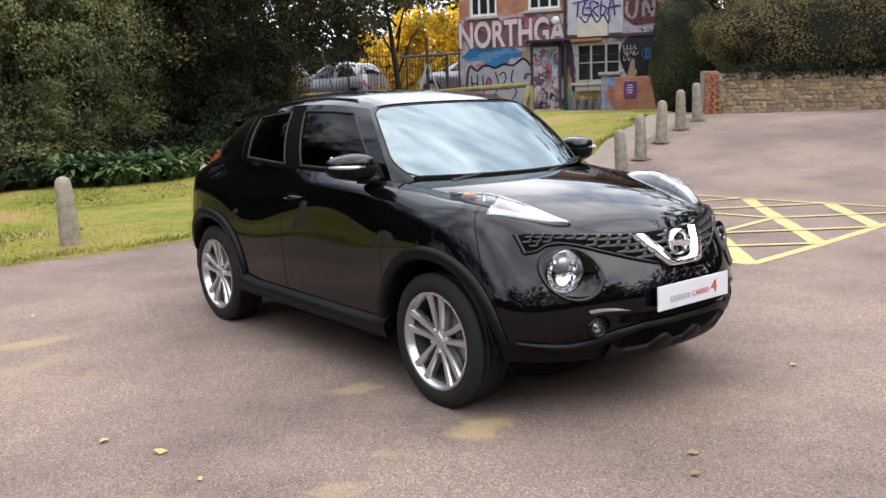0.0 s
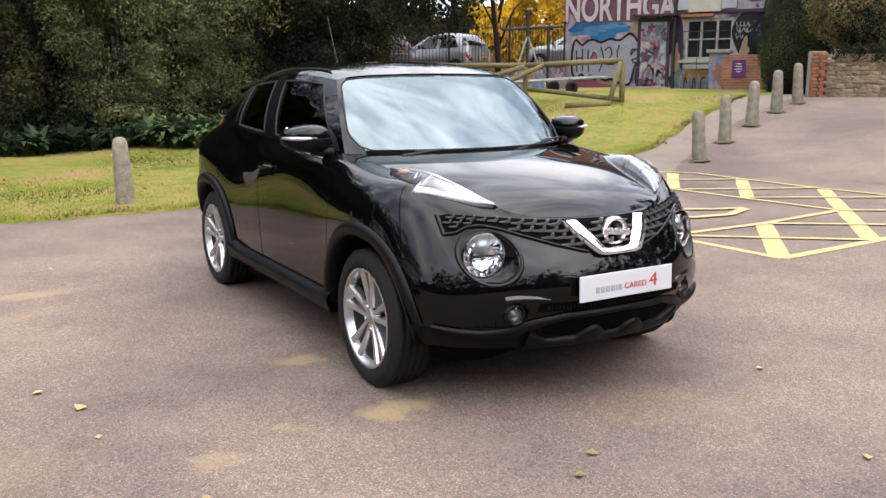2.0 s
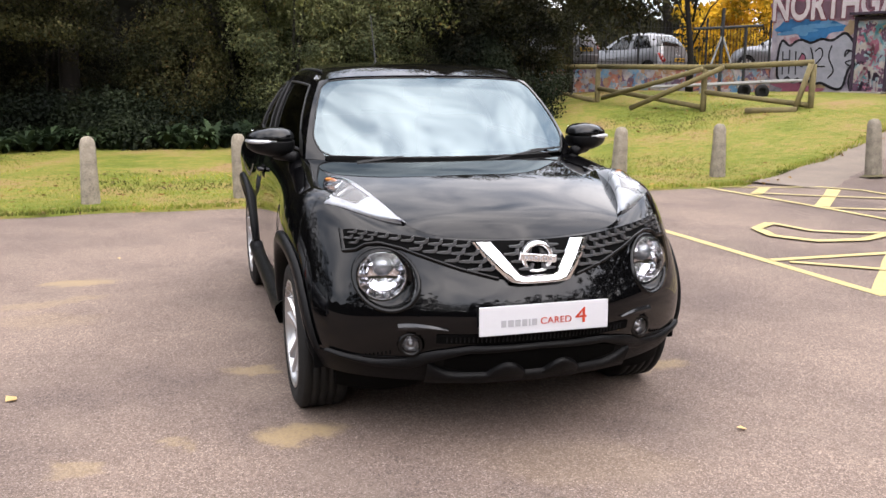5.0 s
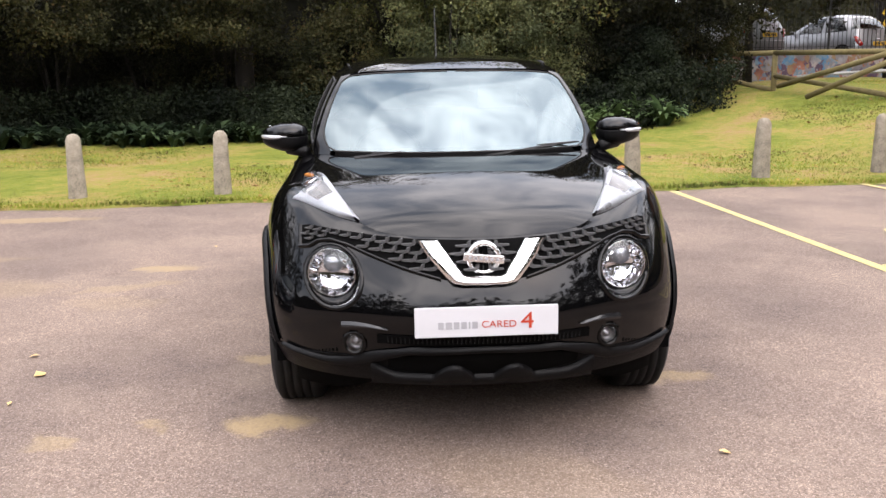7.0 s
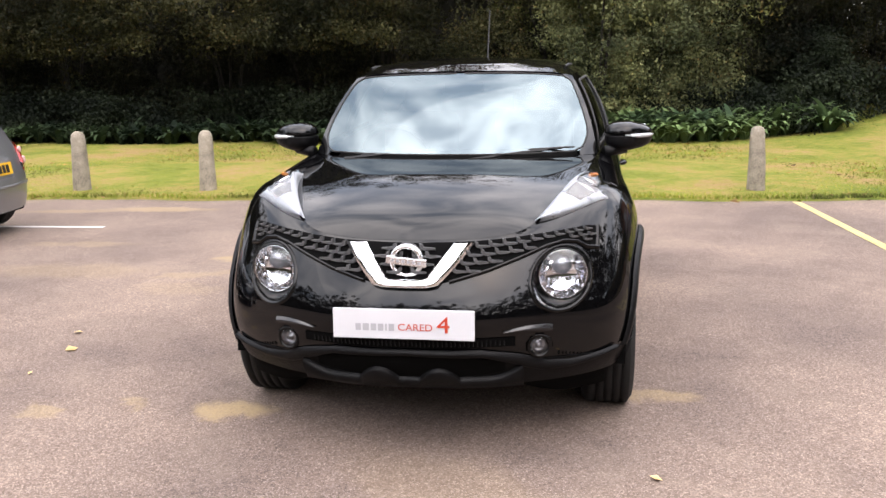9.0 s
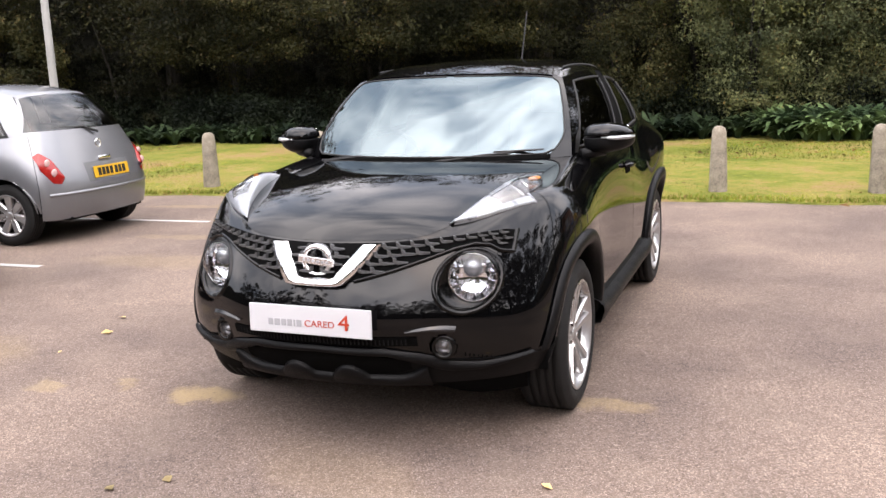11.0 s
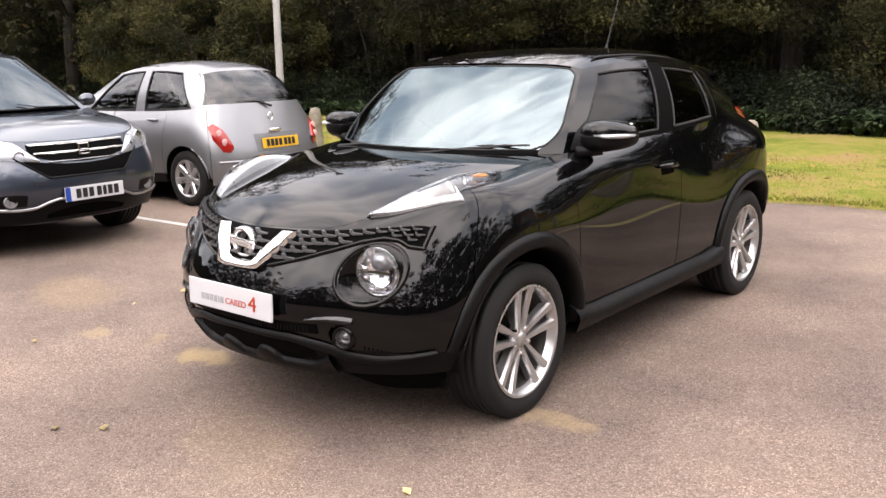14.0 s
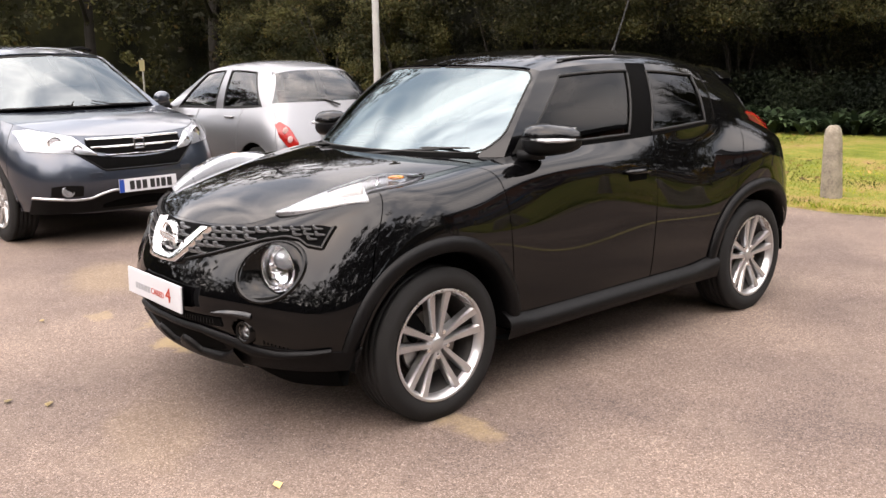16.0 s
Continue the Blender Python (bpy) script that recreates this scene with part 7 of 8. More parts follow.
for x, y, s_ in ((-1.25, 3.65, 0.075), (1.86, 4.58, 0.06), (2.05, 3.55, 0.05), (-1.55, 3.8, 0.05), (-1.0, 3.35, 0.04), (0.95, 3.25, 0.045), (2.6, 4.4, 0.05), (-0.35, 2.9, 0.035), (-3.0, 6.3, 0.05), (1.0, 3.45, 0.04)):
    v, f = leaf_quads(np.array([(x, y, 0.012)]), np.array([(0, 0, 1.0)]), s_, 0.15, 0.8)
    me_v = np.vstack([v, v - np.array((0, 0, 0.002))])
    tagged(fast_mesh("fallen_leaf", me_v, np.vstack([f, f[:, ::-1] + 4]), M_FALLEN), "dry curled leaf lying on the tarmac", "leaf", "leaves on the tarmac")

# ---- painted lines, bollards, railings, walls, house ----
def stripe(name, pts, width, material, label, lift=0.005):
    """A painted line along points on the ground."""
    ps = []
    for (x0, y0), (x1, y1) in zip(pts, pts[1:]):
        k = max(2, int(math.hypot(x1 - x0, y1 - y0) / 0.4))
        ps += [(x0 + (x1 - x0) * q / k, y0 + (y1 - y0) * q / k) for q in range(k)]
    ps.append(pts[-1])
    rows = []
    for i, (x, y) in enumerate(ps):
        a, b = ps[max(0, i - 1)], ps[min(len(ps) - 1, i + 1)]
        d = Vector((b[0] - a[0], b[1] - a[1], 0)).normalized()
        s_ = Vector((-d.y, d.x, 0)) * width / 2 * (1 + 0.06 * math.sin(i * 2.7))
        c = Vector((x, y, float(ground_z(x, y)) + lift))
        rows.append([c - s_, c + s_])
    return tagged(mesh_object(name, orient(strip_mesh(rows), (0, 0, -50)), material), label, "road marking", kind="structure")


def ab(a, b):
    return tuple(float(q) for q in at_ab(a, b))


# two marked bays: each runs from the lawn outwards, with hatched strips between
for k, (nm, pts, wd) in enumerate((
    ("bay_line", [(-0.88, 11.30), (2.60, 7.38)], 0.09), ("bay_line", [(2.60, 7.38), (3.58, 8.25), (4.55, 9.16), (6.6, 11.05)], 0.10),
    ("bay_line", [(2.59, 7.42), (2.80, 9.03)], 0.17), ("bay_line", [(3.56, 8.27), (4.08, 11.75)], 0.17), ("bay_line", [(4.55, 9.18), (4.86, 11.1)], 0.17),
    ("bay_line", [(3.0, 10.88), (3.24, 12.58)], 0.16), ("bay_line", [(2.24, 11.66), (2.4, 13.2)], 0.16), ("bay_line", [(1.49, 12.45), (1.57, 13.17)], 0.14),
    ("bay_line", [(1.83, 8.30), (2.8, 9.05), (3.77, 10.0)], 0.085), ("bay_line", [(0.8, 12.95), (2.34, 11.48), (3.77, 10.0)], 0.085),
    ("bay_line", [(0.8, 12.95), (2.22, 13.36), (2.75, 13.14), (4.05, 11.80), (5.39, 10.6), (6.2, 10.0)], 0.08),
    ("bay_line", [(1.97, 8.28), (3.53, 8.26)], 0.075), ("bay_line", [(2.83, 9.05), (4.48, 9.12)], 0.075), ("bay_line", [(3.77, 10.0), (5.2, 10.1)], 0.075),
    ("bay_line", [(3.05, 10.9), (4.8, 11.1)], 0.075), ("bay_line", [(2.3, 11.55), (4.02, 11.84)], 0.075), ("bay_line", [(1.5, 12.55), (3.2, 12.58)], 0.075),
    ("bay_symbol", [(1.75, 10.19), (1.64, 9.80), (1.80, 9.44), (2.18, 9.32), (2.57, 9.56), (2.80, 9.98)], 0.11), ("bay_symbol", [(1.75, 10.19), (2.13, 9.87), (2.45, 9.90), (2.80, 10.02)], 0.08),
)):
    stripe(nm, pts, wd, M_YELLOW, "worn yellow painted line of a marked bay on tarmac", 0.004 + 0.0007 * k)
for p0, p1 in (((-3.70, 3.57), (-7.4, 0.40)), ((-5.02, 5.38), (-8.9, 2.05)), ((-6.6, 7.0), (-6.6, 6.99))):
    if abs(p0[0] - p1[0]) > 0.1:
        stripe("bay_line", [p0, p1], 0.08, M_WHITE_LINE, "worn white painted bay line on tarmac")


def make_bollard(seed):
    """A cast concrete bollard: square-ish shaft with rounded corners, slight taper and a domed top."""
    r = np.random.default_rng(seed)
    rows = []
    for z, w_ in ((-0.08, 0.102), (0.0, 0.102), (0.10, 0.099), (0.35, 0.091), (0.60, 0.083), (0.68, 0.079), (0.72, 0.070), (0.745, 0.053), (0.758, 0.030), (0.762, 0.004)):
        ring = []
        for k in range(20):
            a = 2 * math.pi * k / 20
            c, s_ = math.cos(a), math.sin(a)
            q = 0.72
            ring.append((w_ * math.copysign(abs(c) ** q, c) + r.normal(0, 0.0016), w_ * math.copysign(abs(s_) ** q, s_) + r.normal(0, 0.0016), z))
        rows.append(ring)
    bm = strip_mesh(rows, True)
    bmesh.ops.recalc_face_normals(bm, faces=bm.faces)
    return bm


spots = [(-0.79 + 1.645 * k, 0.61) for k in range(-9, 4)]
places = [ab(a, b) for a, b in spots] + [(0.9, 13.85), (2.9, 14.15), (3.48, 15.44), (4.12, 16.6), (4.76, 17.65), (5.36, 18.6)]
for k, (x, y) in enumerate(places):
    post = thing("bollard", pose(x, y, float(ground_z(x, y)) + 0.02, rng.normal(0, 1.4), rng.normal(0, 1.4), 40 + rng.normal(0, 6)), "weathered lichen-stained concrete bollard with domed top" + (" along the lawn" if k < 14 else " beside the path"), "bollard", "bollards")
    part("post", make_bollard(k), M_BOLLARD, post, smooth=True)
    bm = bmesh.new()
    rr_ = np.random.default_rng(k + 50)
    rows = [[(math.cos(a) * q * (1 + 0.25 * rr_.random()), math.sin(a) * q * (1 + 0.25 * rr_.random()), zz) for a in np.linspace(0, 2 * math.pi, 17)[:-1]] for q, zz in ((0.105, 0.012), (0.15, -0.012))]
    part("footing", strip_mesh(rows, True), M_SOIL, post)

# path beside the second row of bollards
pp = [(1.35, 13.55), (2.1, 14.9), (2.9, 16.5), (4.1, 18.9), (4.6, 21.0), (4.9, 23.5), (4.8, 26.5)]
rows = []
for i, (x, y) in enumerate(line_through([(x, y, 0) for x, y in pp], 40)[:, :2]):
    rows.append([Vector((x - 0.05, y, float(ground_z(x, y)) + 0.03)), Vector((x + 0.55, y - 0.2, float(ground_z(x, y)) + 0.025)), Vector((x + 1.15, y - 0.45, float(ground_z(x, y)) + 0.006))])
tagged(mesh_object("pavement", orient(strip_mesh(rows), (0, 0, -50)), M_PATH, smooth=True), "pale sandy path along the lawn", "path", kind="structure")

# log railing on the rise
rail_pts = [(-4.6, 23.6), (-2.74, 22.45), (-0.05, 20.5), (2.05, 20.0)]
log = thing("log_railing", pose(0, 0, 0), "weathered greenish round-log railing with sloping braces on the lawn", "railing")
gz_ = lambda p: float(ground_z(*p))
for p in rail_pts:
    part("log_post", tube([(p[0], p[1], gz_(p) - 0.2), (p[0], p[1], gz_(p) + 0.90)], 0.062, 10), M_WOOD, log, smooth=True)
for p, q in zip(rail_pts, rail_pts[1:]):
    part("top_log", tube([(p[0], p[1], gz_(p) + 0.93), (q[0], q[1], gz_(q) + 0.93)], 0.06, 10), M_WOOD, log, smooth=True)
    part("low_log", tube([(p[0], p[1], gz_(p) + 0.42), (q[0], q[1], gz_(q) + 0.10)], 0.055, 10), M_WOOD, log, smooth=True)
part("brace_log", tube([(-2.5, 21.9, 0.9), (-0.1, 20.35, gz_((0, 20.4)) + 0.9)], 0.055, 10), M_WOOD, log, smooth=True)
part("brace_log", tube([(-1.6, 20.6, 0.72), (0.35, 20.25, gz_((0, 20.3)) + 0.95)], 0.055, 10), M_WOOD, log, smooth=True)
part("brace_log", tube([(1.75, 19.75, gz_((1.75, 19.75))), (2.0, 19.95, gz_((2, 20)) + 0.9)], 0.055, 10), M_WOOD, log, smooth=True)
part("ground_log", tube([(0.85, 19.85, gz_((0.85, 19.85)) + 0.07), (1.8, 19.65, gz_((1.8, 19.65)) + 0.07)], 0.07, 10), M_WOOD, log, smooth=True)

# low painted wall with iron railings on it
WA, WB = Vector((-6.2, 24.2, 0)), Vector((0.75, 30.9, 0))
wd_ = (WB - WA).normalized()
wall_len = (WB - WA).length
ang_w = math.degrees(math.atan2(wd_.y, wd_.x))
wl_ = tagged(mesh_object("wall_low", box(((WA + WB) / 2 + Vector((0, 0, 1.15))), (wall_len, 0.25, 0.95), (0, 0, ang_w), 0.01), M_GRAFFITI_LOW), "low wall covered in colourful spray paint", "wall", kind="structure")
tagged(mesh_object("wall_coping", box(((WA + WB) / 2 + Vector((0, 0, 1.66))), (wall_len, 0.34, 0.07), (0, 0, ang_w), 0.012), M_CONCRETE), "grey stone coping of the low wall", "wall", kind="structure")
rails = thing("iron_railings", pose(WA.x, WA.y, 1.68, 0, 0, ang_w), "dark iron railings on top of the low wall", "railings")
nbar = int(wall_len / 0.125)
bar = None
bm0 = tube([(0, 0, 0), (0, 0, 1.22), (0, 0, 1.32)], [0.009, 0.009, 0.002], 6)
bar = part("railing_bar", bm0, M_IRON, rails)
for k in range(1, nbar):
    o = new("railing_bar", bar.data)
    o.parent = rails
    o.matrix_basis = pose(k * 0.125, 0, 0)
for z in (0.12, 1.12):
    part("railing_rail", box((wall_len / 2, 0, z), (wall_len, 0.04, 0.012)), M_IRON, rails)
for k in range(5):
    part("railing_post", box((0.05 + k * wall_len / 4.02, 0.0, 0.7), (0.05, 0.05, 1.45), bevel=0.006), M_IRON, rails)
# raised yard behind the railings
bm = bmesh.new()
up = [WA + Vector((-14, 2, 1.5)), WA + Vector((0, 0.3, 1.5)), WB + Vector((0, 0.3, 1.5)), WB + Vector((6, 40, 1.5)), WA + Vector((-20, 46, 1.5))]
bm.faces.new([bm.verts.new(p) for p in up])
tagged(mesh_object("pavement_upper", bm, M_ASPHALT), "raised tarmac yard behind the railings", "yard", kind="structure")

# dark metal frame and trailer by the low wall
fr = thing("metal_frame", pose(-0.2, 26.6, 0.9, 0, 0, 25), "dark metal bar frame with pale props by the wall", "frame")
for nm, pts, r_, mt in (("frame_bar", [(-0.9, 0, 1.75), (1.0, 0, 1.85)], 0.04, M_IRON), ("frame_post", [(0.55, 0, 0), (0.55, 0, 1.8)], 0.045, M_IRON), ("frame_post", [(-0.1, 0, 0), (-0.1, 0, 2.3)], 0.05, M_IRON), ("frame_prop", [(-0.1, 0, 1.6), (-0.75, -0.3, 0)], 0.03, M_GREYPOST), ("frame_prop", [(-0.1, 0, 1.6), (0.35, -0.4, 0)], 0.03, M_GREYPOST)):
    part(nm, tube(pts, r_, 8), mt, fr)
tl = thing("boat_trailer", pose(0.2, 23.3, 0.9, 0, 0, 22), "galvanised boat trailer standing on the grass", "trailer")
for pts in ([(-1.9, -0.25, 0.25), (1.6, -0.5, 0.42)], [(-1.9, 0.25, 0.25), (1.6, 0.5, 0.42)], [(-1.2, -0.3, 0.3), (-1.2, 0.3, 0.3)], [(0.6, -0.5, 0.38), (0.6, 0.5, 0.38)], [(1.6, -0.5, 0.42), (1.6, 0.5, 0.42)], [(-2.6, 0, 0.2), (-1.9, 0, 0.25)]):
    part("trailer_tube", tube(pts, 0.03, 8), M_GREYPOST, tl)
for y in (-0.62, 0.62):
    part("trailer_wheel", lathe([(0.08, -0.04), (0.15, -0.05), (0.17, 0.0), (0.15, 0.05), (0.08, 0.04), (0.0, 0.03)], 24), M_RUBBER, tl, smooth=True).matrix_basis = pose(0.6, y, 0.17)

# lamp post
lp = thing("street_lamp", pose(-10.08, 4.69, 0), "slim grey painted steel lamp post on the lawn", "lamp post")
part("pole", tube([(0, 0, -0.1), (0, 0, 1.1), (0, 0, 1.12), (0, 0, 6.0)], [0.075, 0.075, 0.058, 0.045], 14), M_GREYPOST, lp, smooth=True)
part("lantern", box((0.25, 0, 6.0), (0.55, 0.22, 0.12), bevel=0.04), M_GREYPOST, lp, smooth=True)
sg = thing("sign_post", pose(-20.5, -2.0, 0), "small pale notice on a thin post by the wood", "sign")
part("sign_pole", tube([(0, 0, 0), (0, 0, 1.62)], 0.025, 8), M_GREYPOST, sg)
part("sign_board", box((0.04, 0, 1.42), (0.02, 0.15, 0.30), (0, 0, 0), 0.004), M_NOTICE, sg)

# ---- house with sprayed walls ----
HA = math.degrees(math.atan2(-2.1, 4.1))
house_t = thing("painted_house", pose(0.8, 31.0, 0.85, 0, 0, HA), "two-storey brick house with graffiti-covered walls", "house")


def wall_with_holes(length, height, thick, holes):
    """An upright wall in the x-z plane with openings (x0, x1, z0, z1); its outer face is at y = 0."""
    xs = sorted({0, length, *[q for h_ in holes for q in h_[:2]]})
    zs = sorted({0, height, *[q for h_ in holes for q in h_[2:]]})
    bm = bmesh.new()
    for x0, x1 in zip(xs, xs[1:]):
        for z0, z1 in zip(zs, zs[1:]):
            cx, cz = (x0 + x1) / 2, (z0 + z1) / 2
            if any(a < cx < b and c < cz < d for a, b, c, d in holes):
                continue
            add_box(bm, (cx, thick / 2, cz), (x1 - x0, thick, z1 - z0))
    bmesh.ops.remove_doubles(bm, verts=bm.verts, dist=0.0005)
    seen = {}
    for f in list(bm.faces):
        key = tuple(sorted(v.index for v in f.verts))
        seen.setdefault(tuple(round(c, 3) for c in f.calc_center_median()), []).append(f)
    bmesh.ops.delete(bm, geom=[f for fs in seen.values() if len(fs) > 1 for f in fs], context="FACES_ONLY")
    return bm


HOLES = [(4.1, 5.58, 0.95, 2.18), (0.38, 1.38, 3.25, 4.7), (2.48, 3.58, 3.33, 4.8)]
part("wall", wall_with_holes(7.4, 6.4, 0.3, HOLES), M_HOUSE, house_t, "brick wall, painted and sprayed below")
part("side_wall", box((0.15, 3.3, 3.2), (0.3, 6.0, 6.4)), M_BRICKWALL, house_t)
part("side_wall", box((7.25, 3.3, 3.2), (0.3, 6.0, 6.4)), M_BRICKWALL, house_t)
part("back_wall", box((3.7, 6.15, 3.2), (6.8, 0.3, 6.4)), M_BRICKWALL, house_t)
bm = bmesh.new()
for a, b, c, d in (((-0.3, -0.4, 6.4), (7.7, -0.4, 6.4), (7.7, 3.15, 8.6), (-0.3, 3.15, 8.6)), ((7.7, 6.7, 6.4), (-0.3, 6.7, 6.4), (-0.3, 3.15, 8.6), (7.7, 3.15, 8.6))):
    f = bm.faces.new([bm.verts.new(p) for p in (a, b, c, d)])
bmesh.ops.solidify(bm, geom=bm.faces, thickness=0.15)
part("roof", bm, M_SLATE, house_t)
for x0, x1, z0, z1 in HOLES:
    sash = M_SILLP if z0 < 2 else M_WHITE
    win = new("window")
    win.parent = house_t
    win.matrix_basis = pose((x0 + x1) / 2, 0.08, (z0 + z1) / 2)
    w_, h_ = x1 - x0, z1 - z0
    for c, s_ in (((-w_ / 2 + 0.04, 0, 0), (0.08, 0.09, h_)), ((w_ / 2 - 0.04, 0, 0), (0.08, 0.09, h_)), ((0, 0, h_ / 2 - 0.04), (w_ - 0.16, 0.09, 0.08)), ((0, 0, -h_ / 2 + 0.04), (w_ - 0.16, 0.09, 0.08))):
        part("window_frame", box(c, s_, bevel=0.006), sash, win)
    for k in (-1, 1):
        part("glazing_bar", box((k * w_ / 6, 0, 0), (0.06, 0.07, h_ - 0.16), bevel=0.005), sash, win)
    part("glazing_bar", box((0, 0.002, 0.0), (w_ - 0.16, 0.05, 0.04)), sash, win)
    part("pane", box((0, 0.03, 0), (w_ - 0.1, 0.012, h_ - 0.1)), M_PANE, win)
    part("window_sill", box((0, -0.08, -h_ / 2 - 0.05), (w_ + 0.2, 0.22, 0.09), bevel=0.01), M_SILLP, win)
part("floor_band", box((5.55, -0.03, 2.36), (3.6, 0.06, 0.10), bevel=0.01), M_SPRAYDARK, house_t)
part("drain_pipe", tube([(3.78, -0.08, 0.0), (3.78, -0.08, 6.3)], 0.05, 8), M_IRON, house_t)
part("wall_lamp", lathe([(0.0, 0.0), (0.12, 0.0), (0.13, 0.06), (0.10, 0.10), (0.0, 0.11)], 20), M_WHITE, house_t, smooth=True).matrix_basis = pose(3.45, -0.1, 2.95)
dr = new("door")
dr.parent = house_t
dr.matrix_basis = pose(3.1, -0.01, 0)
part("door_leaf", box((0, 0, 1.05), (0.86, 0.06, 2.1), bevel=0.006), M_SPRAYMIX, dr)
for c, s_ in (((-0.48, -0.01, 1.08), (0.09, 0.1, 2.16)), ((0.48, -0.01, 1.08), (0.09, 0.1, 2.16)), ((0, -0.01, 2.2), (1.05, 0.1, 0.1))):
    part("door_frame", box(c, s_, bevel=0.006), M_SPRAYDARK, dr)
part("step", box((3.1, -0.35, 0.06), (1.3, 0.6, 0.14), bevel=0.02), M_CONCRETE, house_t)
# boards above the large window, panel and bars below it
part("notice_board", box((4.77, -0.05, 3.55), (1.8, 0.06, 2.2), bevel=0.006), M_SILVER_PAINT, house_t)
part("white_board", box((4.7, -0.09, 2.66), (1.0, 0.04, 0.58), bevel=0.006), M_CREAM, house_t)
part("window_panel", box((4.66, -0.03, 0.80), (1.1, 0.06, 0.24), bevel=0.006), M_SILLP, house_t)
part("window_guard", tube([(3.75, -0.12, 1.80), (5.6, -0.12, 1.80)], 0.012, 6), M_IRON, house_t)
for x in (4.55, 5.1):
    part("window_guard", tube([(x, -0.12, 0.62), (x, -0.12, 1.80)], 0.010, 6), M_IRON, house_t)
part("lintel", box((4.5, -0.06, 2.27), (1.0, 0.14, 0.09), bevel=0.01), M_RUSTPAINT, house_t)
part("door_canopy", box((3.2, -0.16, 2.32), (1.35, 0.34, 0.07), bevel=0.01), M_SPRAYDARK, house_t)


def spray(name, pts, width, material, off=-0.012):
    """A sprayed stroke on the wall, along points (x, z)."""
    p = line_through([(x, off, z) for x, z in pts], max(8, len(pts) * 6)) if len(pts) > 2 else np.array([(x, off, z) for x, z in pts])
    rows = []
    for i in range(len(p)):
        d = p[min(i + 1, len(p) - 1)] - p[max(i - 1, 0)]
        d /= np.linalg.norm(d) + 1e-9
        s_ = np.array((-d[2], 0, d[0])) * width / 2 * (1 + 0.12 * math.sin(i * 1.9))
        rows.append([tuple(p[i] - s_), tuple(p[i] + s_)])
    bm = strip_mesh(rows)
    bmesh.ops.solidify(bm, geom=bm.faces, thickness=0.003)
    return part(name, bm, material, house_t)


def blob(name, cx, cz, rx, rz, material, seed, off=-0.006, wob=0.12):
    r = np.random.default_rng(seed)
    ph = r.uniform(0, 6.28, 4)
    pts = []
    for a in np.linspace(0, 2 * math.pi, 49)[:-1]:
        k = 1 + wob * sum(math.sin((q + 2) * a + ph[q]) for q in range(4)) / 2
        pts.append((cx + rx * k * math.cos(a), off, cz + rz * k * math.sin(a)))
    bm = bmesh.new()
    bm.faces.new([bm.verts.new(p) for p in pts])
    bmesh.ops.solidify(bm, geom=bm.faces, thickness=0.002)
    return part(name, bm, material, house_t), [(p[0], p[2]) for p in pts]


# maroon band with tall pale letters, blue burst, rounded throw-up letters with black outlines
FIELDS = ((1.75, 2.62, 1.72, 0.46, M_SPRAYPLUM, 0.12), (0.6, 2.95, 0.5, 0.2, M_SPRAYPINK, 0.25), (2.4, 3.0, 0.6, 0.18, M_SPRAYPINK, 0.25), (1.25, 1.97, 1.08, 0.27, M_SPRAYBLUE, 0.28), (0.9, 1.9, 0.5, 0.13, M_SPRAYSKY, 0.4), (1.6, 2.05, 0.45, 0.1, M_SPRAYSKY, 0.4), (2.45, 1.95, 0.16, 0.2, M_SPRAYSAND, 0.2),
          (0.9, 0.2, 0.65, 0.2, M_SPRAYPINK, 0.35), (1.5, 0.3, 0.3, 0.1, M_SPRAYSAND, 0.3), (3.82, 1.2, 0.26, 1.25, M_SPRAYDARK, 0.06), (3.85, 0.95, 0.12, 0.45, M_SPRAYSAND, 0.3), (3.68, 0.75, 0.07, 0.4, M_SPRAYPALE, 0.3), (3.95, 0.35, 0.16, 0.33, M_SPRAYTEAL, 0.2),
          (4.55, 0.33, 0.72, 0.32, M_SPRAYSILVER, 0.08), (4.5, 0.5, 0.62, 0.13, M_SPRAYYELLOW, 0.35), (5.3, 0.4, 0.2, 0.45, M_SPRAYBLUE, 0.3), (6.25, 1.7, 0.72, 0.72, M_SPRAYBLACK, 0.06), (5.95, 1.25, 0.14, 0.28, M_SPRAYSAND, 0.25), (6.3, 3.05, 0.75, 0.42, M_SPRAYRED, 0.08))
for k, (cx, cz, rx, rz, mt, wob) in enumerate(FIELDS):
    blob("sprayed_field", cx, cz, rx, rz, mt, 60 + k, -0.003 - 0.0012 * k, wob)
body = [(0.28, 0.55), (0.26, 1.2), (0.42, 1.62), (0.62, 1.47), (0.8, 1.58), (1.05, 1.62), (1.3, 1.54), (1.6, 1.64), (1.95, 1.60), (2.29, 1.79), (2.55, 1.58), (2.72, 1.10), (2.5, 0.75), (2.3, 0.2), (1.85, 0.3), (1.66, 0.36), (1.42, 0.33), (1.25, 0.44), (1.1, 0.36), (0.95, 0.48), (0.78, 0.38), (0.62, 0.52), (0.45, 0.38), (0.28, 0.55)]
bm = bmesh.new()
bm.faces.new([bm.verts.new((x, -0.030, z)) for x, _, z in line_through([(x, 0, z) for x, z in body], 120)[:-1]])
bmesh.ops.triangulate(bm, faces=bm.faces)
bmesh.ops.solidify(bm, geom=bm.faces, thickness=0.002)
part("sprayed_letter", bm, M_SPRAYSILVER, house_t)
spray("sprayed_outline", body, 0.075, M_SPRAYBLACK, -0.036)
ob, ring = blob("sprayed_letter", 2.83, 0.45, 0.30, 0.47, M_SPRAYSILVER, 23, -0.034, 0.06)
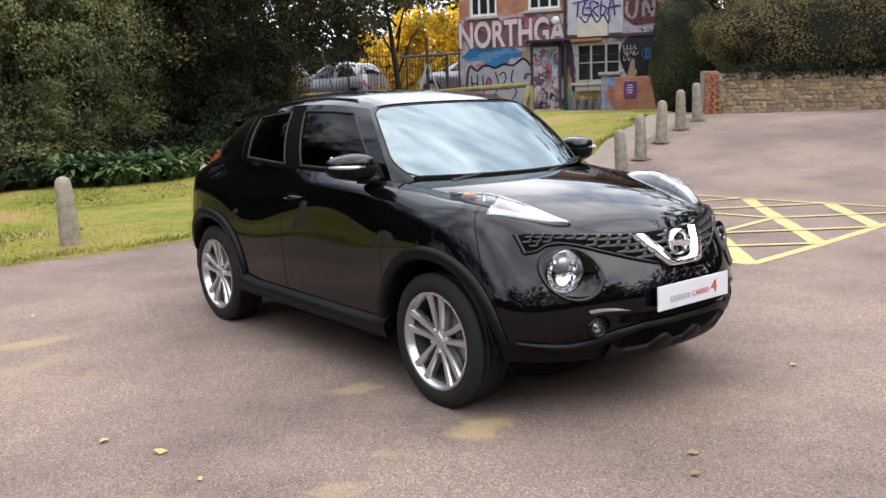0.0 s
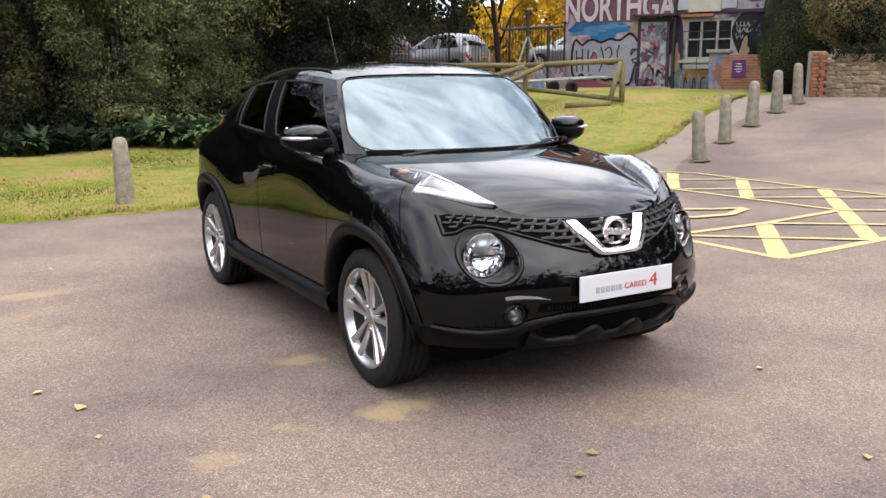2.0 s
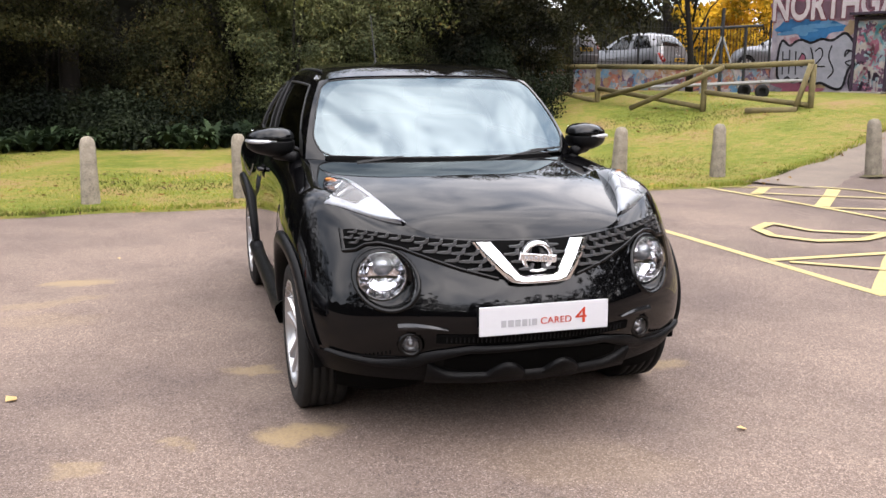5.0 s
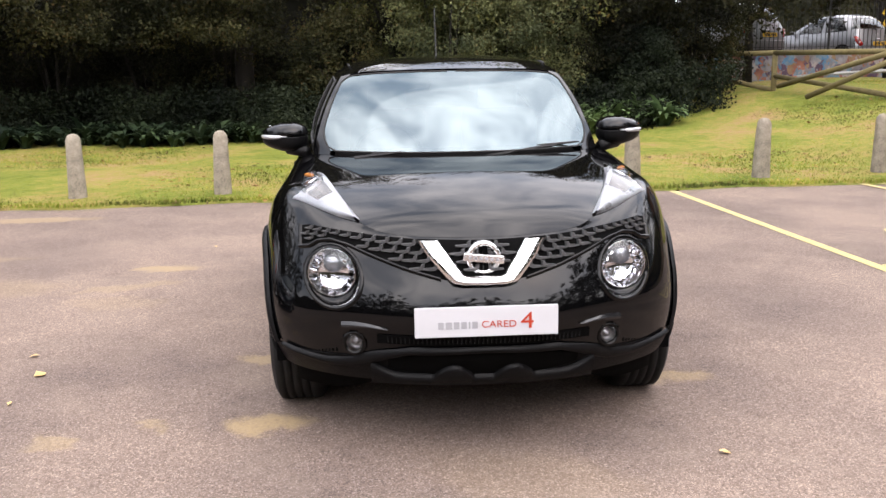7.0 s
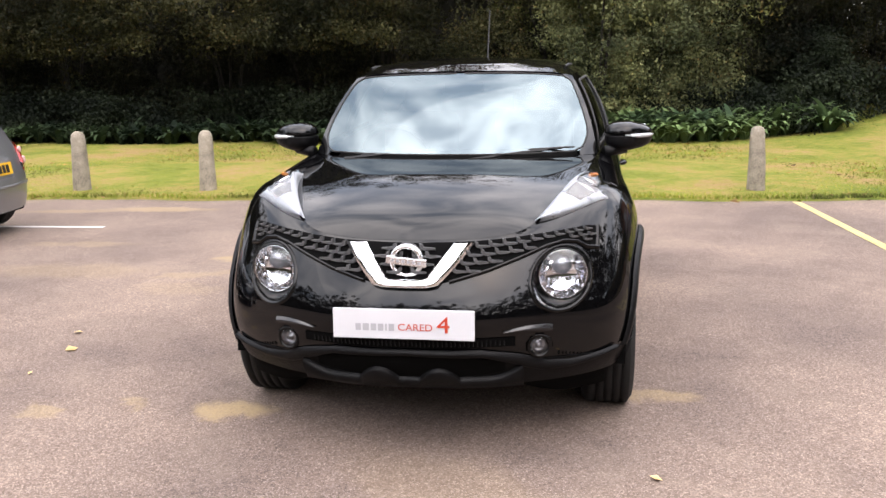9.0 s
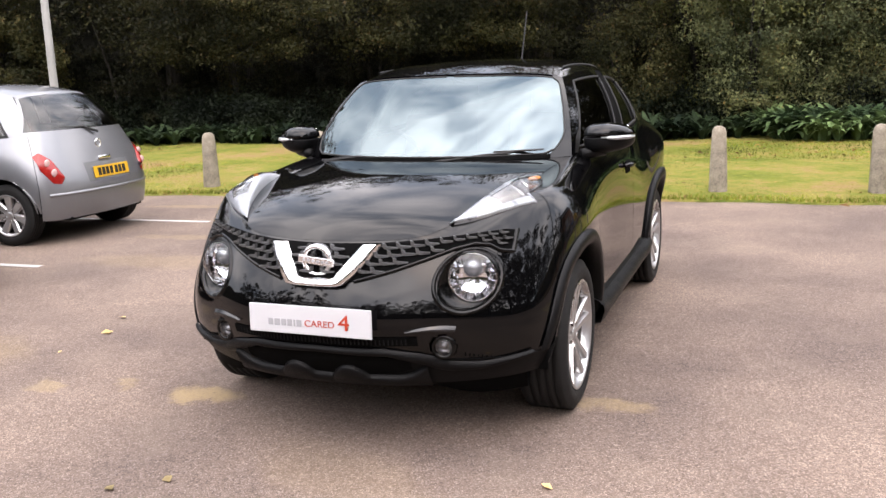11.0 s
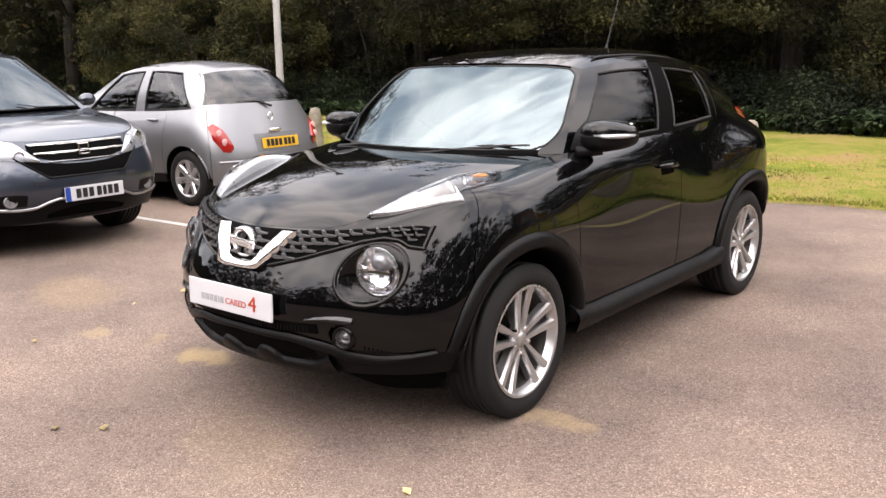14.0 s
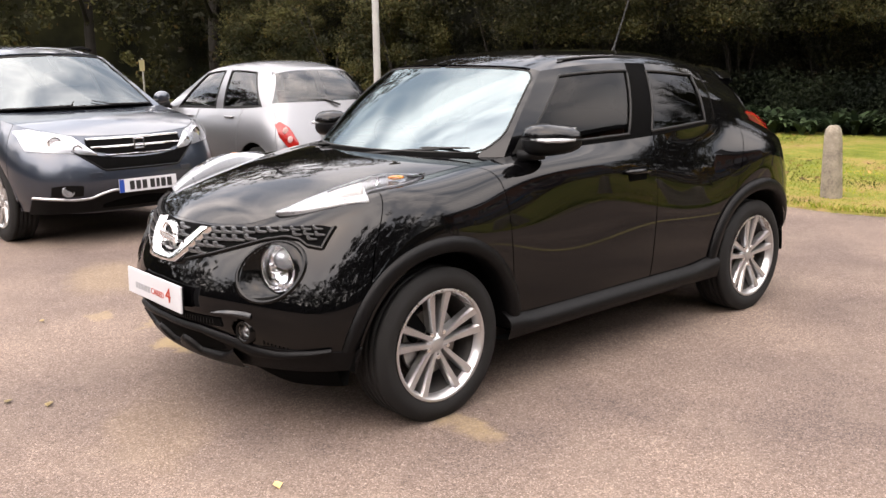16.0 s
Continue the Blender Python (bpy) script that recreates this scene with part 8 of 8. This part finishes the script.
spray("sprayed_outline", ring + ring[:2], 0.05, M_SPRAYBLACK, -0.040)
for pts in ([(0.45, 0.60), (0.42, 1.30)], [(0.66, 0.62), (0.64, 1.35)], [(0.42, 1.05), (0.66, 1.05)], [(0.42, 0.94), (0.66, 0.94)], [(0.88, 0.6), (0.84, 1.3)], [(1.25, 0.6), (1.4, 1.0), (1.3, 1.4)], [(1.45, 1.28), (1.6, 1.38), (1.68, 1.15), (1.48, 0.88), (1.80, 0.84)], [(1.95, 1.45), (1.90, 1.05), (2.05, 0.7), (1.9, 0.5)], [(2.36, 1.12), (2.55, 1.28), (2.62, 1.06), (2.40, 0.96), (2.56, 0.86), (2.7, 0.92)], [(2.55, 1.28), (2.40, 1.3), (2.36, 1.12)]):
    spray("sprayed_stroke", pts, 0.042, M_SPRAYBLACK, -0.042)
ob, ring = blob("sprayed_letter_eye", 1.06, 1.03, 0.10, 0.19, M_SPRAYPINK, 41, -0.038, 0.1)
spray("sprayed_outline", ring + ring[:2], 0.03, M_SPRAYBLACK, -0.042)
for k in range(6):
    a = k * math.pi / 3 + 0.3
    spray("sprayed_stroke", [(2.83, 0.48), (2.83 + 0.14 * math.cos(a), 0.48 + 0.2 * math.sin(a))], 0.03, M_SPRAYPINK, -0.040)
text_mesh("NORTHGA", 1.18, M_SPRAYRED, house_t, pose(1.86, -0.036, 2.60, 90, 0, 0), squeeze=0.655, bold=0.075)
text_mesh("NORTHGA", 1.18, M_SPRAYPALE, house_t, pose(1.86, -0.040, 2.60, 90, 0, 0), squeeze=0.655, bold=0.03)
# purple tag on the grey board, marks on the right-hand wall
for pts in ([(4.05, 3.42), (4.6, 3.50)], [(4.25, 3.48), (4.2, 3.0)], [(4.48, 3.45), (4.42, 3.05), (4.6, 3.05)], [(4.46, 3.25), (4.6, 3.25)], [(4.7, 2.98), (4.72, 3.45), (4.9, 3.3), (4.74, 3.22), (4.92, 2.95)], [(5.0, 3.45), (5.02, 3.0), (5.15, 3.2), (5.0, 3.3)], [(5.2, 3.0), (5.33, 3.5), (5.42, 2.98)], [(5.18, 3.2), (5.6, 3.26)], [(4.3, 3.0), (4.5, 2.82), (4.65, 3.05), (4.85, 2.8), (5.05, 3.0), (5.2, 2.75), (5.25, 3.0)]):
    spray("sprayed_tag", pts, 0.05, M_SPRAYPURPLE, -0.115)
r = np.random.default_rng(91)
for k in range(10):
    x, z = 5.68 + 0.11 * (k % 4), 2.05 - 0.17 * (k // 4)
    spray("sprayed_stroke", [(x, z), (x + r.uniform(0, 0.1), z - 0.14), (x + r.uniform(0.05, 0.14), z - r.uniform(0, 0.1))], 0.028, M_SPRAYPALE, -0.040)
for k in range(3):
    spray("sprayed_stroke", [(6.35 + 0.1 * k, 1.95), (6.3 + 0.1 * k, 1.7), (6.45 + 0.1 * k, 1.6), (6.5 + 0.08 * k, 1.85)], 0.045, M_SPRAYBLUE, -0.042)
for k in range(9):
    x = 4.0 + k * 0.14
    spray("sprayed_stroke", [(x, 0.08), (x + 0.05, 0.5 - 0.1 * (k % 2)), (x + 0.1, 0.1 + 0.15 * (k % 3))], 0.032, M_SPRAYBLACK if k % 2 else M_SPRAYPALE, -0.044)
for x, pts in ((5.8, [(0, 0.35), (0.02, -0.05), (0.18, -0.12), (0.28, 0.1), (0.3, 0.4)]), (6.3, [(0, -0.12), (0.05, 0.35), (0.25, -0.1), (0.32, 0.4)]), (6.75, [(0, 0.3), (0.15, 0.35), (0.1, 0.0), (0.3, -0.1)])):
    spray("sprayed_stroke", [(x + a, 3.0 + c) for a, c in pts], 0.10, M_SPRAYPALE, -0.042)
for k in range(30):
    r = np.random.default_rng(300 + k)
    z = r.uniform(0.15, 2.0)
    mt = (M_SPRAYTEAL, M_SPRAYSAND, M_SPRAYTEAL, M_SPRAYPALE)[k % 4] if z > 1.55 else (M_SPRAYPINK, M_SPRAYPALE, M_SPRAYRED, M_SPRAYPINK, M_SPRAYDARK)[k % 5] if z > 0.7 else (M_SPRAYDARK, M_SPRAYTEAL, M_SPRAYPALE)[k % 3]
    a = r.uniform(0, 3.14)
    x, L = 3.1 + r.uniform(-0.28, 0.28), r.uniform(0.08, 0.2)
    spray("sprayed_stroke", [(x - L * math.cos(a) * 0.6, z - L * math.sin(a)), (x + L * math.cos(a) * 0.6, z + L * math.sin(a))], r.uniform(0.04, 0.10), mt, -0.046 - 0.001 * k)

# brick pier, brick wall with a purple notice
pier = thing("gate_pier", pose(5.25, 27.4, 0.88, 0, 0, -20), "brick gate pier painted blue with a stone cap", "pier")
part("pier_shaft", box((0, 0, 0.55), (0.5, 0.5, 1.1), bevel=0.01), M_BLUEPIER, pier)
part("pier_cap", box((0, 0, 1.14), (0.66, 0.66, 0.10), bevel=0.02), M_CONCRETE, pier)
bw = thing("brick_wall", pose(5.80, 26.18, 0.88, 0, 0, -20), "low red brick garden wall", "wall")
part("wall_body", box((0, 0, 0.49), (1.3, 0.25, 1.06), bevel=0.01), M_BRICKWALL, bw)
ntc = thing("notice_sign", pose(5.56, 26.10, 0.75, 0, 0, -20), "small purple notice with white lines fixed to the brick wall", "sign")
part("notice_panel", box((0, 0, 0.78), (0.36, 0.02, 0.46), bevel=0.004), M_PURPLE, ntc)
bm = bmesh.new()
for k, w_ in enumerate((0.14, 0.18, 0.2, 0.12)):
    add_box(bm, (0, -0.012, 0.90 - k * 0.07), (w_, 0.004, 0.022))
part("notice_bars", bm, M_WHITE, ntc)

# rubble wall with a clipped hedge on it, brick end pier
RW = pose(6.02, 20.6, 0.87, 0, 0, -5)
epier = thing("end_pier", RW @ pose(0.16, 0, 0), "red brick end pier of the stone wall", "pier")
part("pier_core", box((0, 0.02, 0.5), (0.30, 0.36, 1.0)), M_MORTAR, epier)
stone_wall = thing("stone_wall", RW @ pose(0.36, 0, 0), "rubble stone retaining wall with clipped hedge above", "wall")
part("wall_core", box((6.0, 0.16, 0.47), (12.0, 0.3, 0.94)), M_LIME, stone_wall)
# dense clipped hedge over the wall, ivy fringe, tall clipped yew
def clipped(name, m, half, n, size, leaf, label, power=3.5, core=M_SHADE_FILL):
    """A clipped bush: a rounded block of leaves round a core coloured as inner shade; half: half sizes."""
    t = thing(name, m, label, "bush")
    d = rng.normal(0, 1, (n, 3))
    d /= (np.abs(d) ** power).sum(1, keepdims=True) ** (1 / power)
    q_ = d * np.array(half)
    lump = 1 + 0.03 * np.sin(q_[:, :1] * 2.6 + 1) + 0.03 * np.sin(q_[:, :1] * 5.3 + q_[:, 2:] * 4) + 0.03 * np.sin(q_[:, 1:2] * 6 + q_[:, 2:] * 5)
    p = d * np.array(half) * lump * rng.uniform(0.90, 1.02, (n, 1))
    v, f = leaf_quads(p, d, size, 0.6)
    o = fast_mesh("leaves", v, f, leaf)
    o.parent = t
    # near-black core paints the shade seen between the leaves
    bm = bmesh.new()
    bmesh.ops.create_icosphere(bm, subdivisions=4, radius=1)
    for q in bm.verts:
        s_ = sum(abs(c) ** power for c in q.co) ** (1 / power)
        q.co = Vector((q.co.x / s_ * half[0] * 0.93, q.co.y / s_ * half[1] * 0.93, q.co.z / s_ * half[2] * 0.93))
    part("shade_core", bm, core, t, smooth=True)
    return t


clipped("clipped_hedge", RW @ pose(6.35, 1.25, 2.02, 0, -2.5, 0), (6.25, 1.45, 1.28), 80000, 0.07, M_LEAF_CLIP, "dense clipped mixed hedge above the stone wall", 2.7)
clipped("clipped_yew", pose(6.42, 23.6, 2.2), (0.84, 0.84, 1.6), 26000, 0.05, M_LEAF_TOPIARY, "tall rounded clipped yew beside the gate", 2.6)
iv = rng.uniform(0, 1, (900, 3)) * np.array((12.0, 0.3, 0.32)) + np.array((0.2, -0.10, 0.80))
iv = np.array([tuple(RW @ pose(0.3, 0, 0) @ Vector(p)) for p in iv])
v, f = clumped(iv, np.full(900, 0.12), 22, 0.06)
tagged(fast_mesh("ivy_fringe", v, f, M_LEAF_IVY), "dark ivy hanging over the top of the stone wall", "ivy", kind="stuff")

# stones and bricks, piece by piece
rs = np.random.default_rng(17)
stone_meshes = []
for k in range(8):
    bm = box((0, 0, 0), (1, 1, 1), bevel=0.14, segments=1)
    for q in bm.verts:
        q.co += Vector(rs.normal(0, 0.075, 3))
    me = bpy.data.meshes.new("stone")
    bm.to_mesh(me)
    bm.free()
    me.materials.append(M_STONE)
    stone_meshes.append(me)
z, made_ = 0.0, 0
while z < 0.9:
    h_ = rs.uniform(0.075, 0.12)
    x = 0.0
    while x < 6.2 and made_ < 300:
        w_ = rs.uniform(0.10, 0.25)
        o = new("stone", stone_meshes[made_ % 8])
        o.parent = stone_wall
        o.matrix_basis = pose(x + w_ / 2, 0.02, z + h_ / 2 + rs.normal(0, 0.01), 0, rs.normal(0, 6), 0) @ Matrix.Diagonal((w_ * rs.uniform(0.84, 1.0), 0.06 + rs.uniform(0, 0.03), h_ * rs.uniform(0.8, 1.02), 1))
        made_ += 1
        x += w_
    z += h_
bme = bpy.data.meshes.new("brick")
bm = box((0, 0, 0), (0.213, 0.10, 0.063), bevel=0.004, segments=1)
bm.to_mesh(bme)
bm.free()
bme.materials.append(M_BRICK)
for r_ in range(13):
    for k in range(2):
        o = new("brick", bme)
        o.parent = epier
        o.matrix_basis = pose(-0.075 + 0.15 * k if r_ % 2 else (-0.055 + 0.17 * k), -0.17, 0.04 + r_ * 0.075) @ Matrix.Diagonal((0.62, 1, 1, 1))
